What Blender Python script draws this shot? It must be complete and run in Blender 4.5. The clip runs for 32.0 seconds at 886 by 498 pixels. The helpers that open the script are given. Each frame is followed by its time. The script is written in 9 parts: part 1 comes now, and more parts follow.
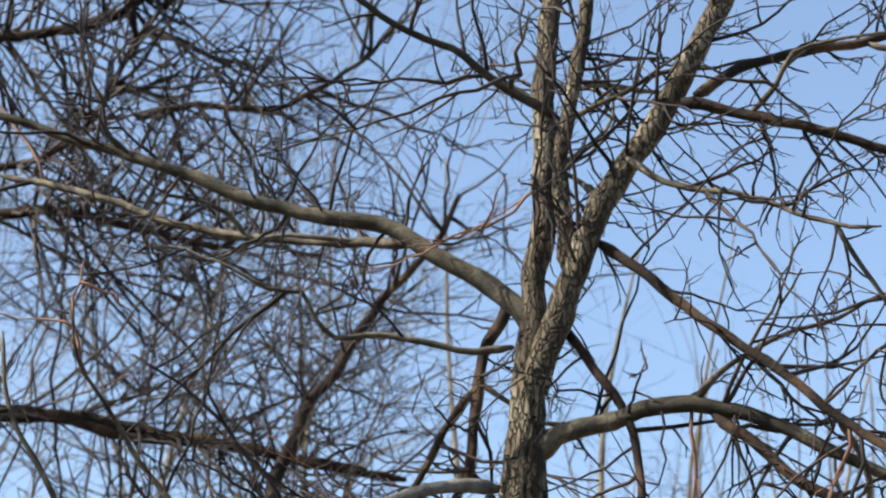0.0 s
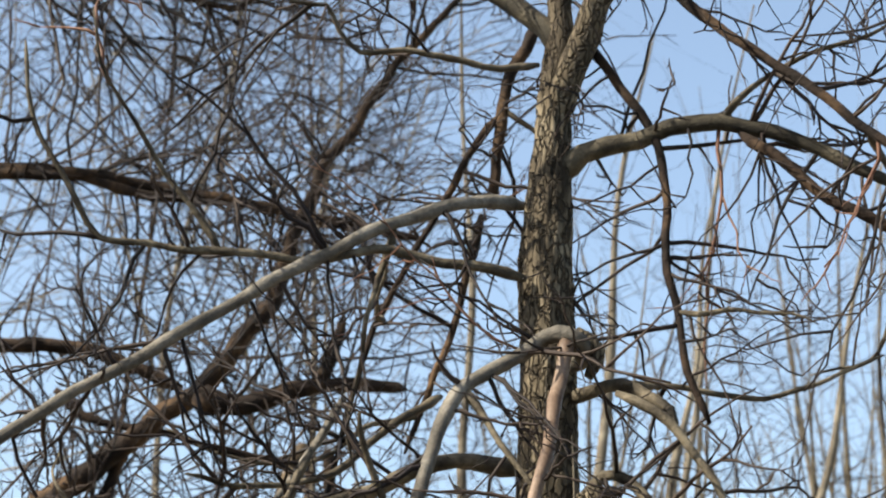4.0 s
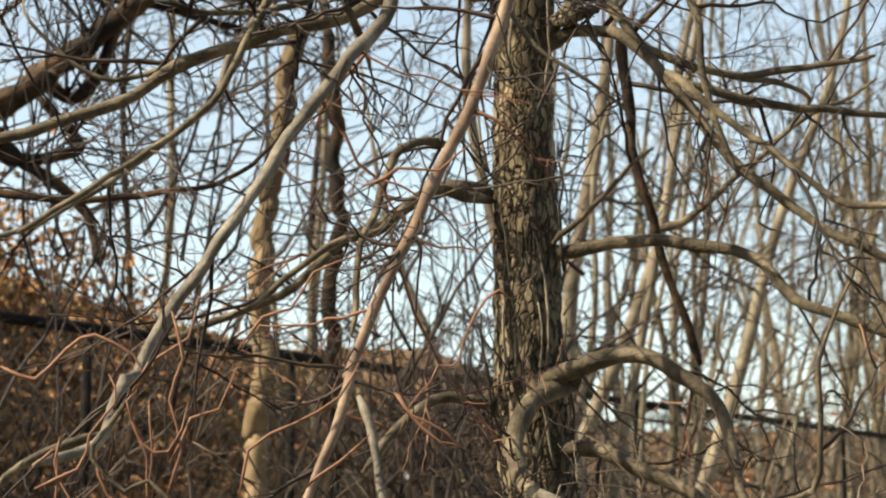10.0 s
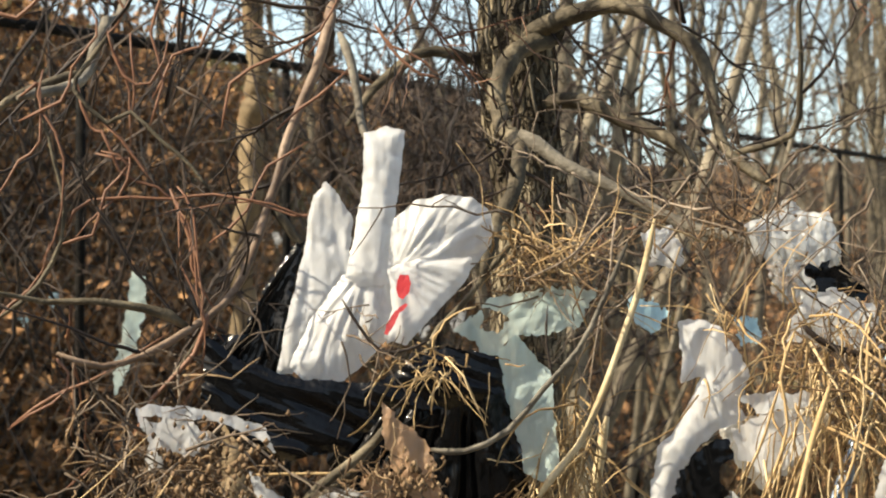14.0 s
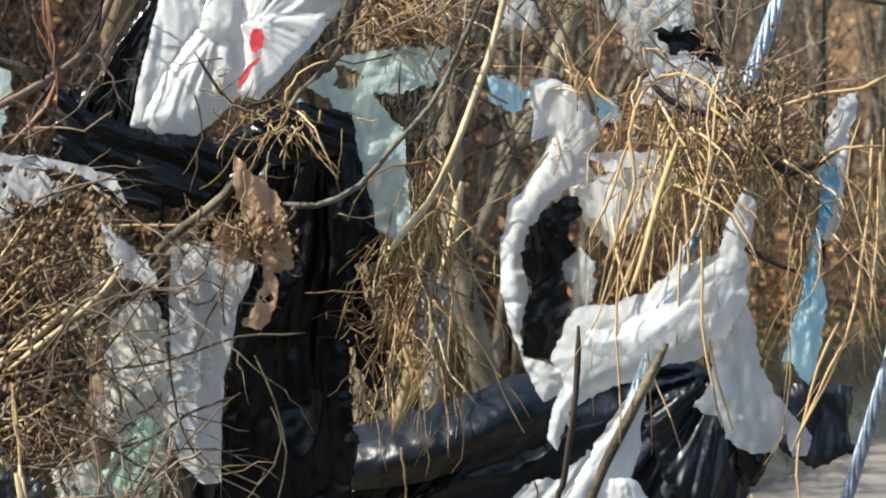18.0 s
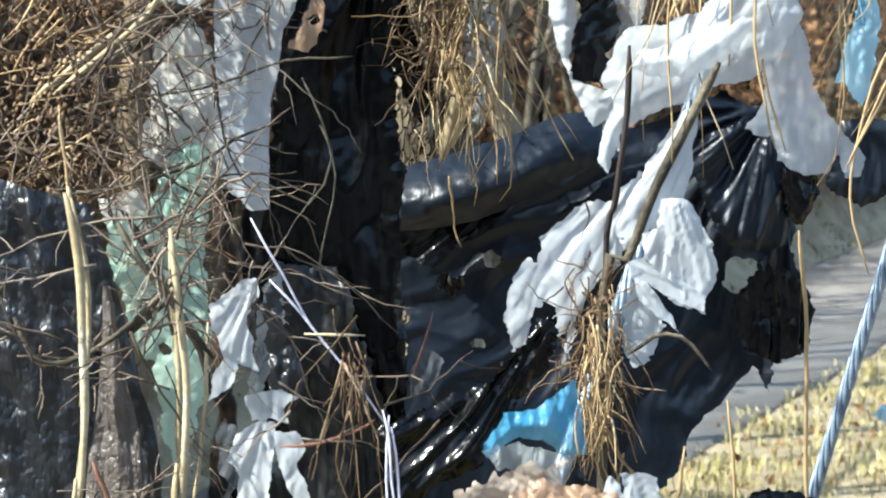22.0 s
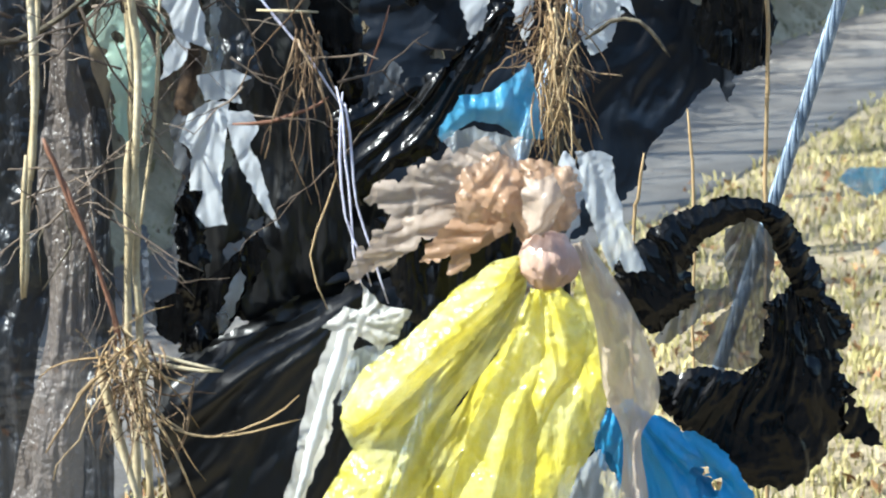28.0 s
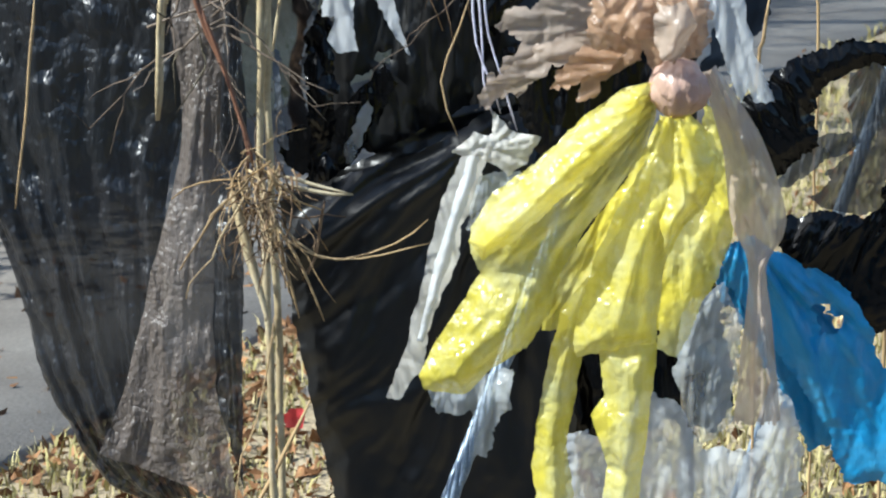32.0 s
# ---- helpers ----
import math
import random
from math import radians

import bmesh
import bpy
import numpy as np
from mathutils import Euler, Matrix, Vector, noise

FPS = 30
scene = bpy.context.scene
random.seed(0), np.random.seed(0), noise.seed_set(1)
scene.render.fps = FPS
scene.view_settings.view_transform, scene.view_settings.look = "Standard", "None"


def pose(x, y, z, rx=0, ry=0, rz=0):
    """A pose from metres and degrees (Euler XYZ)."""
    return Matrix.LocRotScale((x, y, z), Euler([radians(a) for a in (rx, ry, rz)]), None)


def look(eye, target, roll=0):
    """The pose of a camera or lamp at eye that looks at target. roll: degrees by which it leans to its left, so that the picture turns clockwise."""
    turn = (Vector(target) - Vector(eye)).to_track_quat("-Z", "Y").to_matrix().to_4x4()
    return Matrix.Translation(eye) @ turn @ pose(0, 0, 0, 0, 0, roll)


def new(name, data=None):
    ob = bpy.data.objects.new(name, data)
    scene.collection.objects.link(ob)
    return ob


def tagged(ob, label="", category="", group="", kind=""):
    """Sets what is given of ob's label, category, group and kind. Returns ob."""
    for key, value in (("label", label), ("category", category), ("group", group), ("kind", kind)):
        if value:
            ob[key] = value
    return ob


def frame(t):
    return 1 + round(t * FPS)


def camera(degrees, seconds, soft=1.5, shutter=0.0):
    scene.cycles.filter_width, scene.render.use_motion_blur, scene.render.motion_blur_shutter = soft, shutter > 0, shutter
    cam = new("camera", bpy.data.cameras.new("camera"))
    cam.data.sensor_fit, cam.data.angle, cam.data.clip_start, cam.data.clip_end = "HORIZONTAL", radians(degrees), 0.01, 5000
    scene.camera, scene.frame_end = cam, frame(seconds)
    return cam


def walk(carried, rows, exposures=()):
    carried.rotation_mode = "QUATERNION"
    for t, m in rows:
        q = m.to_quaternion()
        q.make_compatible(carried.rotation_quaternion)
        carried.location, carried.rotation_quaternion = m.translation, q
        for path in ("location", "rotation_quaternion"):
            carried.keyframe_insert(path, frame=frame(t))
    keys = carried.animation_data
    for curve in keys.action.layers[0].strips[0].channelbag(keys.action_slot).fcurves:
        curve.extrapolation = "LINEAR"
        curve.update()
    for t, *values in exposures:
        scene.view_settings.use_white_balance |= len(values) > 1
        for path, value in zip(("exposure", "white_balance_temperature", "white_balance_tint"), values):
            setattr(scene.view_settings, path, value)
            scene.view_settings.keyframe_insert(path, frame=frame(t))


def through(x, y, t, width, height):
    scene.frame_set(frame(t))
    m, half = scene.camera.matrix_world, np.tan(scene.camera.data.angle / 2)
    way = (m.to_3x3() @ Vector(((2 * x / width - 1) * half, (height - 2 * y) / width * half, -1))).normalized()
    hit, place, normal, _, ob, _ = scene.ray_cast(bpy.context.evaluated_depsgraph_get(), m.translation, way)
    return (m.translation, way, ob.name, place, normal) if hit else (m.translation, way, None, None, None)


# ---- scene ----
# the camera: lowered by hand from overhead to chest height while it tips down
cam = camera(22.4, 32.0, soft=2.0)
cam.data.dof.use_dof, cam.data.dof.focus_distance, cam.data.dof.aperture_fstop = True, 2.7, 16.0
PATH = [
    (0.0, pose(-0.055, -0.130, 1.983) @ pose(0, 0, 0, 0, 0, 0.293) @ pose(0, 0, 0, 115.321, 0, 0) @ pose(0, 0, 0, 0, 0, 0.301)),
    (0.5, pose(-0.066, -0.120, 1.962) @ pose(0, 0, 0, 0, 0, 0.466) @ pose(0, 0, 0, 114.744, 0, 0) @ pose(0, 0, 0, 0, 0, 0.661)),
    (1.0, pose(-0.084, -0.102, 1.942) @ pose(0, 0, 0, 0, 0, 0.516) @ pose(0, 0, 0, 114.141, 0, 0) @ pose(0, 0, 0, 0, 0, 0.950)),
    (1.5, pose(-0.093, -0.085, 1.918) @ pose(0, 0, 0, 0, 0, 0.267) @ pose(0, 0, 0, 113.750, 0, 0) @ pose(0, 0, 0, 0, 0, 1.007)),
    (2.0, pose(-0.096, -0.073, 1.896) @ pose(0, 0, 0, 0, 0, 0.285) @ pose(0, 0, 0, 113.224, 0, 0) @ pose(0, 0, 0, 0, 0, 1.072)),
    (2.5, pose(-0.094, -0.063, 1.882) @ pose(0, 0, 0, 0, 0, 0.475) @ pose(0, 0, 0, 112.569, 0, 0) @ pose(0, 0, 0, 0, 0, 1.117)),
    (3.0, pose(-0.096, -0.056, 1.867) @ pose(0, 0, 0, 0, 0, 0.315) @ pose(0, 0, 0, 112.065, 0, 0) @ pose(0, 0, 0, 0, 0, 1.199)),
    (3.5, pose(-0.089, -0.051, 1.853) @ pose(0, 0, 0, 0, 0, 0.402) @ pose(0, 0, 0, 111.399, 0, 0) @ pose(0, 0, 0, 0, 0, 0.994)),
    (5.5, pose(-0.075, -0.034, 1.834) @ pose(0, 0, 0, 0, 0, 0.633) @ pose(0, 0, 0, 108.628, 0, 0) @ pose(0, 0, 0, 0, 0, 0.009)),
    (6.0, pose(-0.068, -0.030, 1.828) @ pose(0, 0, 0, 0, 0, 0.947) @ pose(0, 0, 0, 108.029, 0, 0) @ pose(0, 0, 0, 0, 0, -0.325)),
    (6.5, pose(-0.055, -0.029, 1.819) @ pose(0, 0, 0, 0, 0, 1.130) @ pose(0, 0, 0, 107.472, 0, 0) @ pose(0, 0, 0, 0, 0, -0.375)),
    (7.0, pose(-0.049, -0.027, 1.804) @ pose(0, 0, 0, 0, 0, 1.094) @ pose(0, 0, 0, 106.610, 0, 0) @ pose(0, 0, 0, 0, 0, -0.140)),
    (7.5, pose(-0.045, -0.017, 1.786) @ pose(0, 0, 0, 0, 0, 1.035) @ pose(0, 0, 0, 105.444, 0, 0) @ pose(0, 0, 0, 0, 0, 0.050)),
    (8.0, pose(-0.042, -0.008, 1.773) @ pose(0, 0, 0, 0, 0, 0.857) @ pose(0, 0, 0, 104.354, 0, 0) @ pose(0, 0, 0, 0, 0, -0.031)),
    (8.5, pose(-0.036, 0.000, 1.760) @ pose(0, 0, 0, 0, 0, 0.943) @ pose(0, 0, 0, 103.682, 0, 0) @ pose(0, 0, 0, 0, 0, -0.302)),
    (9.0, pose(-0.026, 0.009, 1.742) @ pose(0, 0, 0, 0, 0, 1.026) @ pose(0, 0, 0, 102.804, 0, 0) @ pose(0, 0, 0, 0, 0, -0.433)),
    (9.5, pose(-0.013, 0.019, 1.723) @ pose(0, 0, 0, 0, 0, 1.025) @ pose(0, 0, 0, 102.003, 0, 0) @ pose(0, 0, 0, 0, 0, -0.088)),
    (10.0, pose(-0.005, 0.025, 1.708) @ pose(0, 0, 0, 0, 0, 1.062) @ pose(0, 0, 0, 101.149, 0, 0) @ pose(0, 0, 0, 0, 0, -0.044)),
    (10.5, pose(0.002, 0.029, 1.687) @ pose(0, 0, 0, 0, 0, 1.024) @ pose(0, 0, 0, 100.272, 0, 0) @ pose(0, 0, 0, 0, 0, 0.087)),
    (11.0, pose(0.003, 0.029, 1.669) @ pose(0, 0, 0, 0, 0, 0.922) @ pose(0, 0, 0, 99.417, 0, 0) @ pose(0, 0, 0, 0, 0, -0.058)),
    (11.5, pose(0.004, 0.034, 1.649) @ pose(0, 0, 0, 0, 0, 1.197) @ pose(0, 0, 0, 98.301, 0, 0) @ pose(0, 0, 0, 0, 0, -0.078)),
    (12.0, pose(0.009, 0.035, 1.635) @ pose(0, 0, 0, 0, 0, 1.321) @ pose(0, 0, 0, 97.348, 0, 0) @ pose(0, 0, 0, 0, 0, 0.305)),
    (12.5, pose(0.011, 0.037, 1.622) @ pose(0, 0, 0, 0, 0, 1.348) @ pose(0, 0, 0, 96.363, 0, 0) @ pose(0, 0, 0, 0, 0, 0.489)),
    (13.0, pose(0.015, 0.038, 1.610) @ pose(0, 0, 0, 0, 0, 1.295) @ pose(0, 0, 0, 95.472, 0, 0) @ pose(0, 0, 0, 0, 0, 0.461)),
    (13.5, pose(0.017, 0.030, 1.599) @ pose(0, 0, 0, 0, 0, 1.150) @ pose(0, 0, 0, 94.971, 0, 0) @ pose(0, 0, 0, 0, 0, -0.063)),
    (14.0, pose(0.020, 0.021, 1.581) @ pose(0, 0, 0, 0, 0, 1.139) @ pose(0, 0, 0, 94.564, 0, 0) @ pose(0, 0, 0, 0, 0, -0.429)),
    (14.5, pose(0.024, 0.013, 1.565) @ pose(0, 0, 0, 0, 0, 1.053) @ pose(0, 0, 0, 93.822, 0, 0) @ pose(0, 0, 0, 0, 0, -0.626)),
    (16.5, pose(0.047, 0.006, 1.522) @ pose(0, 0, 0, 0, 0, -0.347) @ pose(0, 0, 0, 91.760, 0, 0) @ pose(0, 0, 0, 0, 0, -0.225)),
    (17.0, pose(0.048, 0.005, 1.510) @ pose(0, 0, 0, 0, 0, -0.752) @ pose(0, 0, 0, 91.396, 0, 0) @ pose(0, 0, 0, 0, 0, 0.125)),
    (17.5, pose(0.057, 0.007, 1.509) @ pose(0, 0, 0, 0, 0, -1.399) @ pose(0, 0, 0, 90.570, 0, 0) @ pose(0, 0, 0, 0, 0, 0.302)),
    (18.0, pose(0.053, 0.011, 1.503) @ pose(0, 0, 0, 0, 0, -1.830) @ pose(0, 0, 0, 90.159, 0, 0) @ pose(0, 0, 0, 0, 0, 0.126)),
    (18.5, pose(0.050, 0.016, 1.491) @ pose(0, 0, 0, 0, 0, -1.872) @ pose(0, 0, 0, 88.934, 0, 0) @ pose(0, 0, 0, 0, 0, -0.223)),
    (19.0, pose(0.046, 0.024, 1.466) @ pose(0, 0, 0, 0, 0, -2.227) @ pose(0, 0, 0, 88.463, 0, 0) @ pose(0, 0, 0, 0, 0, -0.305)),
    (19.5, pose(0.040, 0.033, 1.460) @ pose(0, 0, 0, 0, 0, -2.050) @ pose(0, 0, 0, 87.781, 0, 0) @ pose(0, 0, 0, 0, 0, -0.398)),
    (20.0, pose(0.033, 0.036, 1.455) @ pose(0, 0, 0, 0, 0, -1.871) @ pose(0, 0, 0, 87.329, 0, 0) @ pose(0, 0, 0, 0, 0, -0.417)),
    (20.5, pose(0.032, 0.037, 1.442) @ pose(0, 0, 0, 0, 0, -1.603) @ pose(0, 0, 0, 86.868, 0, 0) @ pose(0, 0, 0, 0, 0, -0.456)),
    (21.0, pose(0.031, 0.041, 1.431) @ pose(0, 0, 0, 0, 0, -1.478) @ pose(0, 0, 0, 86.239, 0, 0) @ pose(0, 0, 0, 0, 0, -0.382)),
    (21.5, pose(0.028, 0.038, 1.424) @ pose(0, 0, 0, 0, 0, -1.095) @ pose(0, 0, 0, 85.529, 0, 0) @ pose(0, 0, 0, 0, 0, -0.371)),
    (22.0, pose(0.028, 0.035, 1.415) @ pose(0, 0, 0, 0, 0, -1.186) @ pose(0, 0, 0, 85.210, 0, 0) @ pose(0, 0, 0, 0, 0, -0.488)),
    (22.5, pose(0.029, 0.033, 1.408) @ pose(0, 0, 0, 0, 0, -1.174) @ pose(0, 0, 0, 84.766, 0, 0) @ pose(0, 0, 0, 0, 0, -0.577)),
    (23.0, pose(0.029, 0.032, 1.399) @ pose(0, 0, 0, 0, 0, -1.242) @ pose(0, 0, 0, 84.493, 0, 0) @ pose(0, 0, 0, 0, 0, -0.503)),
    (23.5, pose(0.033, 0.031, 1.395) @ pose(0, 0, 0, 0, 0, -1.448) @ pose(0, 0, 0, 84.123, 0, 0) @ pose(0, 0, 0, 0, 0, -0.559)),
    (24.0, pose(0.030, 0.029, 1.382) @ pose(0, 0, 0, 0, 0, -1.482) @ pose(0, 0, 0, 83.772, 0, 0) @ pose(0, 0, 0, 0, 0, -0.483)),
    (24.5, pose(0.031, 0.030, 1.376) @ pose(0, 0, 0, 0, 0, -1.516) @ pose(0, 0, 0, 83.304, 0, 0) @ pose(0, 0, 0, 0, 0, -0.605)),
    (25.0, pose(0.032, 0.032, 1.364) @ pose(0, 0, 0, 0, 0, -1.594) @ pose(0, 0, 0, 82.900, 0, 0) @ pose(0, 0, 0, 0, 0, -0.313)),
    (25.5, pose(0.032, 0.030, 1.354) @ pose(0, 0, 0, 0, 0, -1.629) @ pose(0, 0, 0, 82.323, 0, 0) @ pose(0, 0, 0, 0, 0, -0.105)),
    (27.5, pose(0.047, 0.039, 1.317) @ pose(0, 0, 0, 0, 0, -2.100) @ pose(0, 0, 0, 80.284, 0, 0) @ pose(0, 0, 0, 0, 0, -0.394)),
    (28.0, pose(0.043, 0.041, 1.305) @ pose(0, 0, 0, 0, 0, -1.904) @ pose(0, 0, 0, 79.890, 0, 0) @ pose(0, 0, 0, 0, 0, -0.235)),
    (28.5, pose(0.043, 0.040, 1.292) @ pose(0, 0, 0, 0, 0, -1.916) @ pose(0, 0, 0, 79.561, 0, 0) @ pose(0, 0, 0, 0, 0, -0.039)),
    (29.0, pose(0.041, 0.037, 1.281) @ pose(0, 0, 0, 0, 0, -1.521) @ pose(0, 0, 0, 79.320, 0, 0) @ pose(0, 0, 0, 0, 0, -0.254)),
    (29.5, pose(0.025, 0.029, 1.272) @ pose(0, 0, 0, 0, 0, -1.017) @ pose(0, 0, 0, 79.063, 0, 0) @ pose(0, 0, 0, 0, 0, -0.102)),
    (30.0, pose(0.012, 0.017, 1.274) @ pose(0, 0, 0, 0, 0, -0.423) @ pose(0, 0, 0, 78.685, 0, 0) @ pose(0, 0, 0, 0, 0, -0.047)),
    (30.5, pose(0.008, 0.004, 1.271) @ pose(0, 0, 0, 0, 0, 0.239) @ pose(0, 0, 0, 78.339, 0, 0) @ pose(0, 0, 0, 0, 0, -0.129)),
    (31.0, pose(0.012, 0.006, 1.269) @ pose(0, 0, 0, 0, 0, 1.135) @ pose(0, 0, 0, 77.852, 0, 0) @ pose(0, 0, 0, 0, 0, 0.024)),
    (31.5, pose(0.020, 0.010, 1.265) @ pose(0, 0, 0, 0, 0, 1.272) @ pose(0, 0, 0, 77.268, 0, 0) @ pose(0, 0, 0, 0, 0, 0.241)),
    (32.0, pose(0.019, 0.012, 1.263) @ pose(0, 0, 0, 0, 0, 0.803) @ pose(0, 0, 0, 76.721, 0, 0) @ pose(0, 0, 0, 0, 0, 0.157)),
]
walk(cam, PATH, exposures=((0.0, 0.93, 6600, 8), (3.0, 0.96, 6950, 8), (6.0, 0.96, 7900, 8), (8.0, 0.94, 8450, 8), (12.0, 1.14, 8900, 8), (15.0, 1.1, 7600, 6), (17.0, 0.98, 7000, 5), (19.0, 1.22, 6500, 3), (22.0, 1.46, 6100, 1), (27.0, 1.46, 5950, 0), (29.0, 1.0, 5850, 2), (32.0, 0.8, 5850, 2)))

# ---- light: low winter sun from behind on one side, clear sky ----
SUN_FROM = Vector((-0.86, -0.31, 0.80)).normalized()
world = bpy.data.worlds.new("sky")
scene.world = world
world.use_nodes = True
wn = world.node_tree
sky = wn.nodes.new("ShaderNodeTexSky")
sky.sky_type = 'NISHITA'
sky.sun_disc = False
sky.sun_elevation = math.asin(SUN_FROM.z)
sky.sun_rotation = math.atan2(SUN_FROM.x, SUN_FROM.y)
sky.air_density = 1.0
sky.dust_density = 1.4
sky.ozone_density = 1.0
wn.nodes["Background"].inputs[1].default_value = 0.15
wn.links.new(sky.outputs[0], wn.nodes["Background"].inputs[0])
sun_data = bpy.data.lights.new("sun", 'SUN')
sun_data.energy, sun_data.angle, sun_data.color = 5.2, radians(0.5), (1.0, 0.96, 0.90)
sun = new("sun", sun_data)
sun.matrix_world = look(SUN_FROM * 30, (0, 0, 0))

# ---- materials ----
def node_mat(name):
    m = bpy.data.materials.new(name)
    m.use_nodes = True
    nt = m.node_tree
    return m, nt, nt.nodes["Principled BSDF"]


def ramp_of(nt, source, stops):
    r = nt.nodes.new("ShaderNodeValToRGB")
    while len(r.color_ramp.elements) < len(stops):
        r.color_ramp.elements.new(0.5)
    for e, (p, c) in zip(r.color_ramp.elements, stops):
        e.position, e.color = p, (*c, 1)
    nt.links.new(source, r.inputs[0])
    return r.outputs[0]


def noise_of(nt, scale, detail=4.0, rough=0.55, stretch=None):
    tc = nt.nodes.new("ShaderNodeTexCoord")
    n = nt.nodes.new("ShaderNodeTexNoise")
    n.inputs["Scale"].default_value, n.inputs["Detail"].default_value, n.inputs["Roughness"].default_value = scale, detail, rough
    source = tc.outputs["Object"]
    if stretch:
        mp = nt.nodes.new("ShaderNodeMapping")
        mp.inputs["Scale"].default_value = stretch
        nt.links.new(source, mp.inputs[0])
        source = mp.outputs[0]
    nt.links.new(source, n.inputs["Vector"])
    return n.outputs["Fac"]


def bump_of(nt, bsdf, height, strength, distance):
    b = nt.nodes.new("ShaderNodeBump")
    b.inputs["Strength"].default_value, b.inputs["Distance"].default_value = strength, distance
    nt.links.new(height, b.inputs["Height"])
    nt.links.new(b.outputs[0], bsdf.inputs["Normal"])


def mixed(nt, fac, a, b, mode='MIX'):
    m = nt.nodes.new("ShaderNodeMix")
    m.data_type, m.blend_type = 'RGBA', mode
    if isinstance(fac, float):
        m.inputs[0].default_value = fac
    else:
        nt.links.new(fac, m.inputs[0])
    for slot, v in ((6, a), (7, b)):
        if isinstance(v, tuple):
            m.inputs[slot].default_value = (*v, 1)
        else:
            nt.links.new(v, m.inputs[slot])
    return m.outputs[2]


def rough_mat(name, dark, mid, light, scale=30.0, fine=160.0, rough=0.85, bump=0.5, depth=0.004, stretch=None, island=0.0):
    """A dull natural surface: three tones at one scale, grain at a finer one."""
    m, nt, b = node_mat(name)
    c = ramp_of(nt, noise_of(nt, scale, 5, 0.6, stretch), ((0.3, dark), (0.5, mid), (0.72, light)))
    g = noise_of(nt, fine, 3, 0.6, stretch)
    c = mixed(nt, 0.5, c, ramp_of(nt, g, ((0.3, (0.45, 0.45, 0.45)), (0.7, (1, 1, 1)))), 'MULTIPLY')
    if island:
        geo = nt.nodes.new("ShaderNodeNewGeometry")
        c = mixed(nt, island, c, ramp_of(nt, geo.outputs["Random Per Island"], ((0.0, dark), (0.5, mid), (1.0, light))))
    nt.links.new(c, b.inputs["Base Color"])
    b.inputs["Roughness"].default_value = rough
    b.inputs["Specular IOR Level"].default_value = 0.25
    bump_of(nt, b, g, bump, depth)
    return m


def film_mat(name, colour, dirt, through=0.4, gloss=0.35, clear=0.0, wrinkle=48.0, dirty=0.4, spec=0.5, bump=0.35):
    """Thin plastic film: light passes through it, fine creases glint, dirt in blotches and streaks."""
    m, nt, b = node_mat(name)
    n1 = noise_of(nt, 16, 5, 0.65)
    c = mixed(nt, ramp_of(nt, n1, ((0.42, (0, 0, 0)), (0.72, (dirty, dirty, dirty)))), colour, dirt)
    streak = ramp_of(nt, noise_of(nt, 70, 3, 0.6, (1, 1, 0.2)), ((0.35, (0.86, 0.85, 0.83)), (0.6, (1, 1, 1))))
    c = mixed(nt, 0.6, c, streak, 'MULTIPLY')
    nt.links.new(c, b.inputs["Base Color"])
    b.inputs["Roughness"].default_value = gloss
    b.inputs["Specular IOR Level"].default_value = spec

    def crease(scale, detail, stretch=None):
        """Sharp valleys where a noise crosses its middle."""
        n = noise_of(nt, scale, detail, 0.55, stretch)
        low = nt.nodes.new("ShaderNodeMath")
        low.operation = 'SUBTRACT'
        low.inputs[1].default_value = 0.5
        nt.links.new(n, low.inputs[0])
        flip = nt.nodes.new("ShaderNodeMath")
        flip.operation = 'ABSOLUTE'
        nt.links.new(low.outputs[0], flip.inputs[0])
        return flip.outputs[0]

    total = None
    for k, (scale, weight, stretch) in enumerate(((wrinkle * 0.7, 6.0, None), (wrinkle * 1.6, 3.0, (1, 1, 0.45)), (wrinkle * 3.4, 1.5, (1, 1, 0.3)))):
        add = nt.nodes.new("ShaderNodeMath")
        add.operation = 'MULTIPLY_ADD'
        add.inputs[1].default_value = weight
        nt.links.new(crease(scale, 2, stretch), add.inputs[0])
        if total is not None:
            nt.links.new(total, add.inputs[2])
        else:
            add.inputs[2].default_value = 0.0
        total = add.outputs[0]
    bump_of(nt, b, total, bump, 0.0022)
    out = nt.nodes["Material Output"]
    last = b.outputs[0]
    if through:
        tl = nt.nodes.new("ShaderNodeBsdfTranslucent")
        nt.links.new(c, tl.inputs[0])
        mx = nt.nodes.new("ShaderNodeMixShader")
        mx.inputs[0].default_value = through
        nt.links.new(last, mx.inputs[1])
        nt.links.new(tl.outputs[0], mx.inputs[2])
        last = mx.outputs[0]
    if clear:
        tp = nt.nodes.new("ShaderNodeBsdfTransparent")
        mx = nt.nodes.new("ShaderNodeMixShader")
        patch = ramp_of(nt, noise_of(nt, 11, 3, 0.6), ((0.3, (clear * 0.55,) * 3), (0.7, (min(0.9, clear * 1.45),) * 3)))
        nt.links.new(patch, mx.inputs[0])
        nt.links.new(last, mx.inputs[1])
        nt.links.new(tp.outputs[0], mx.inputs[2])
        last = mx.outputs[0]
    nt.links.new(last, out.inputs[0])
    return m


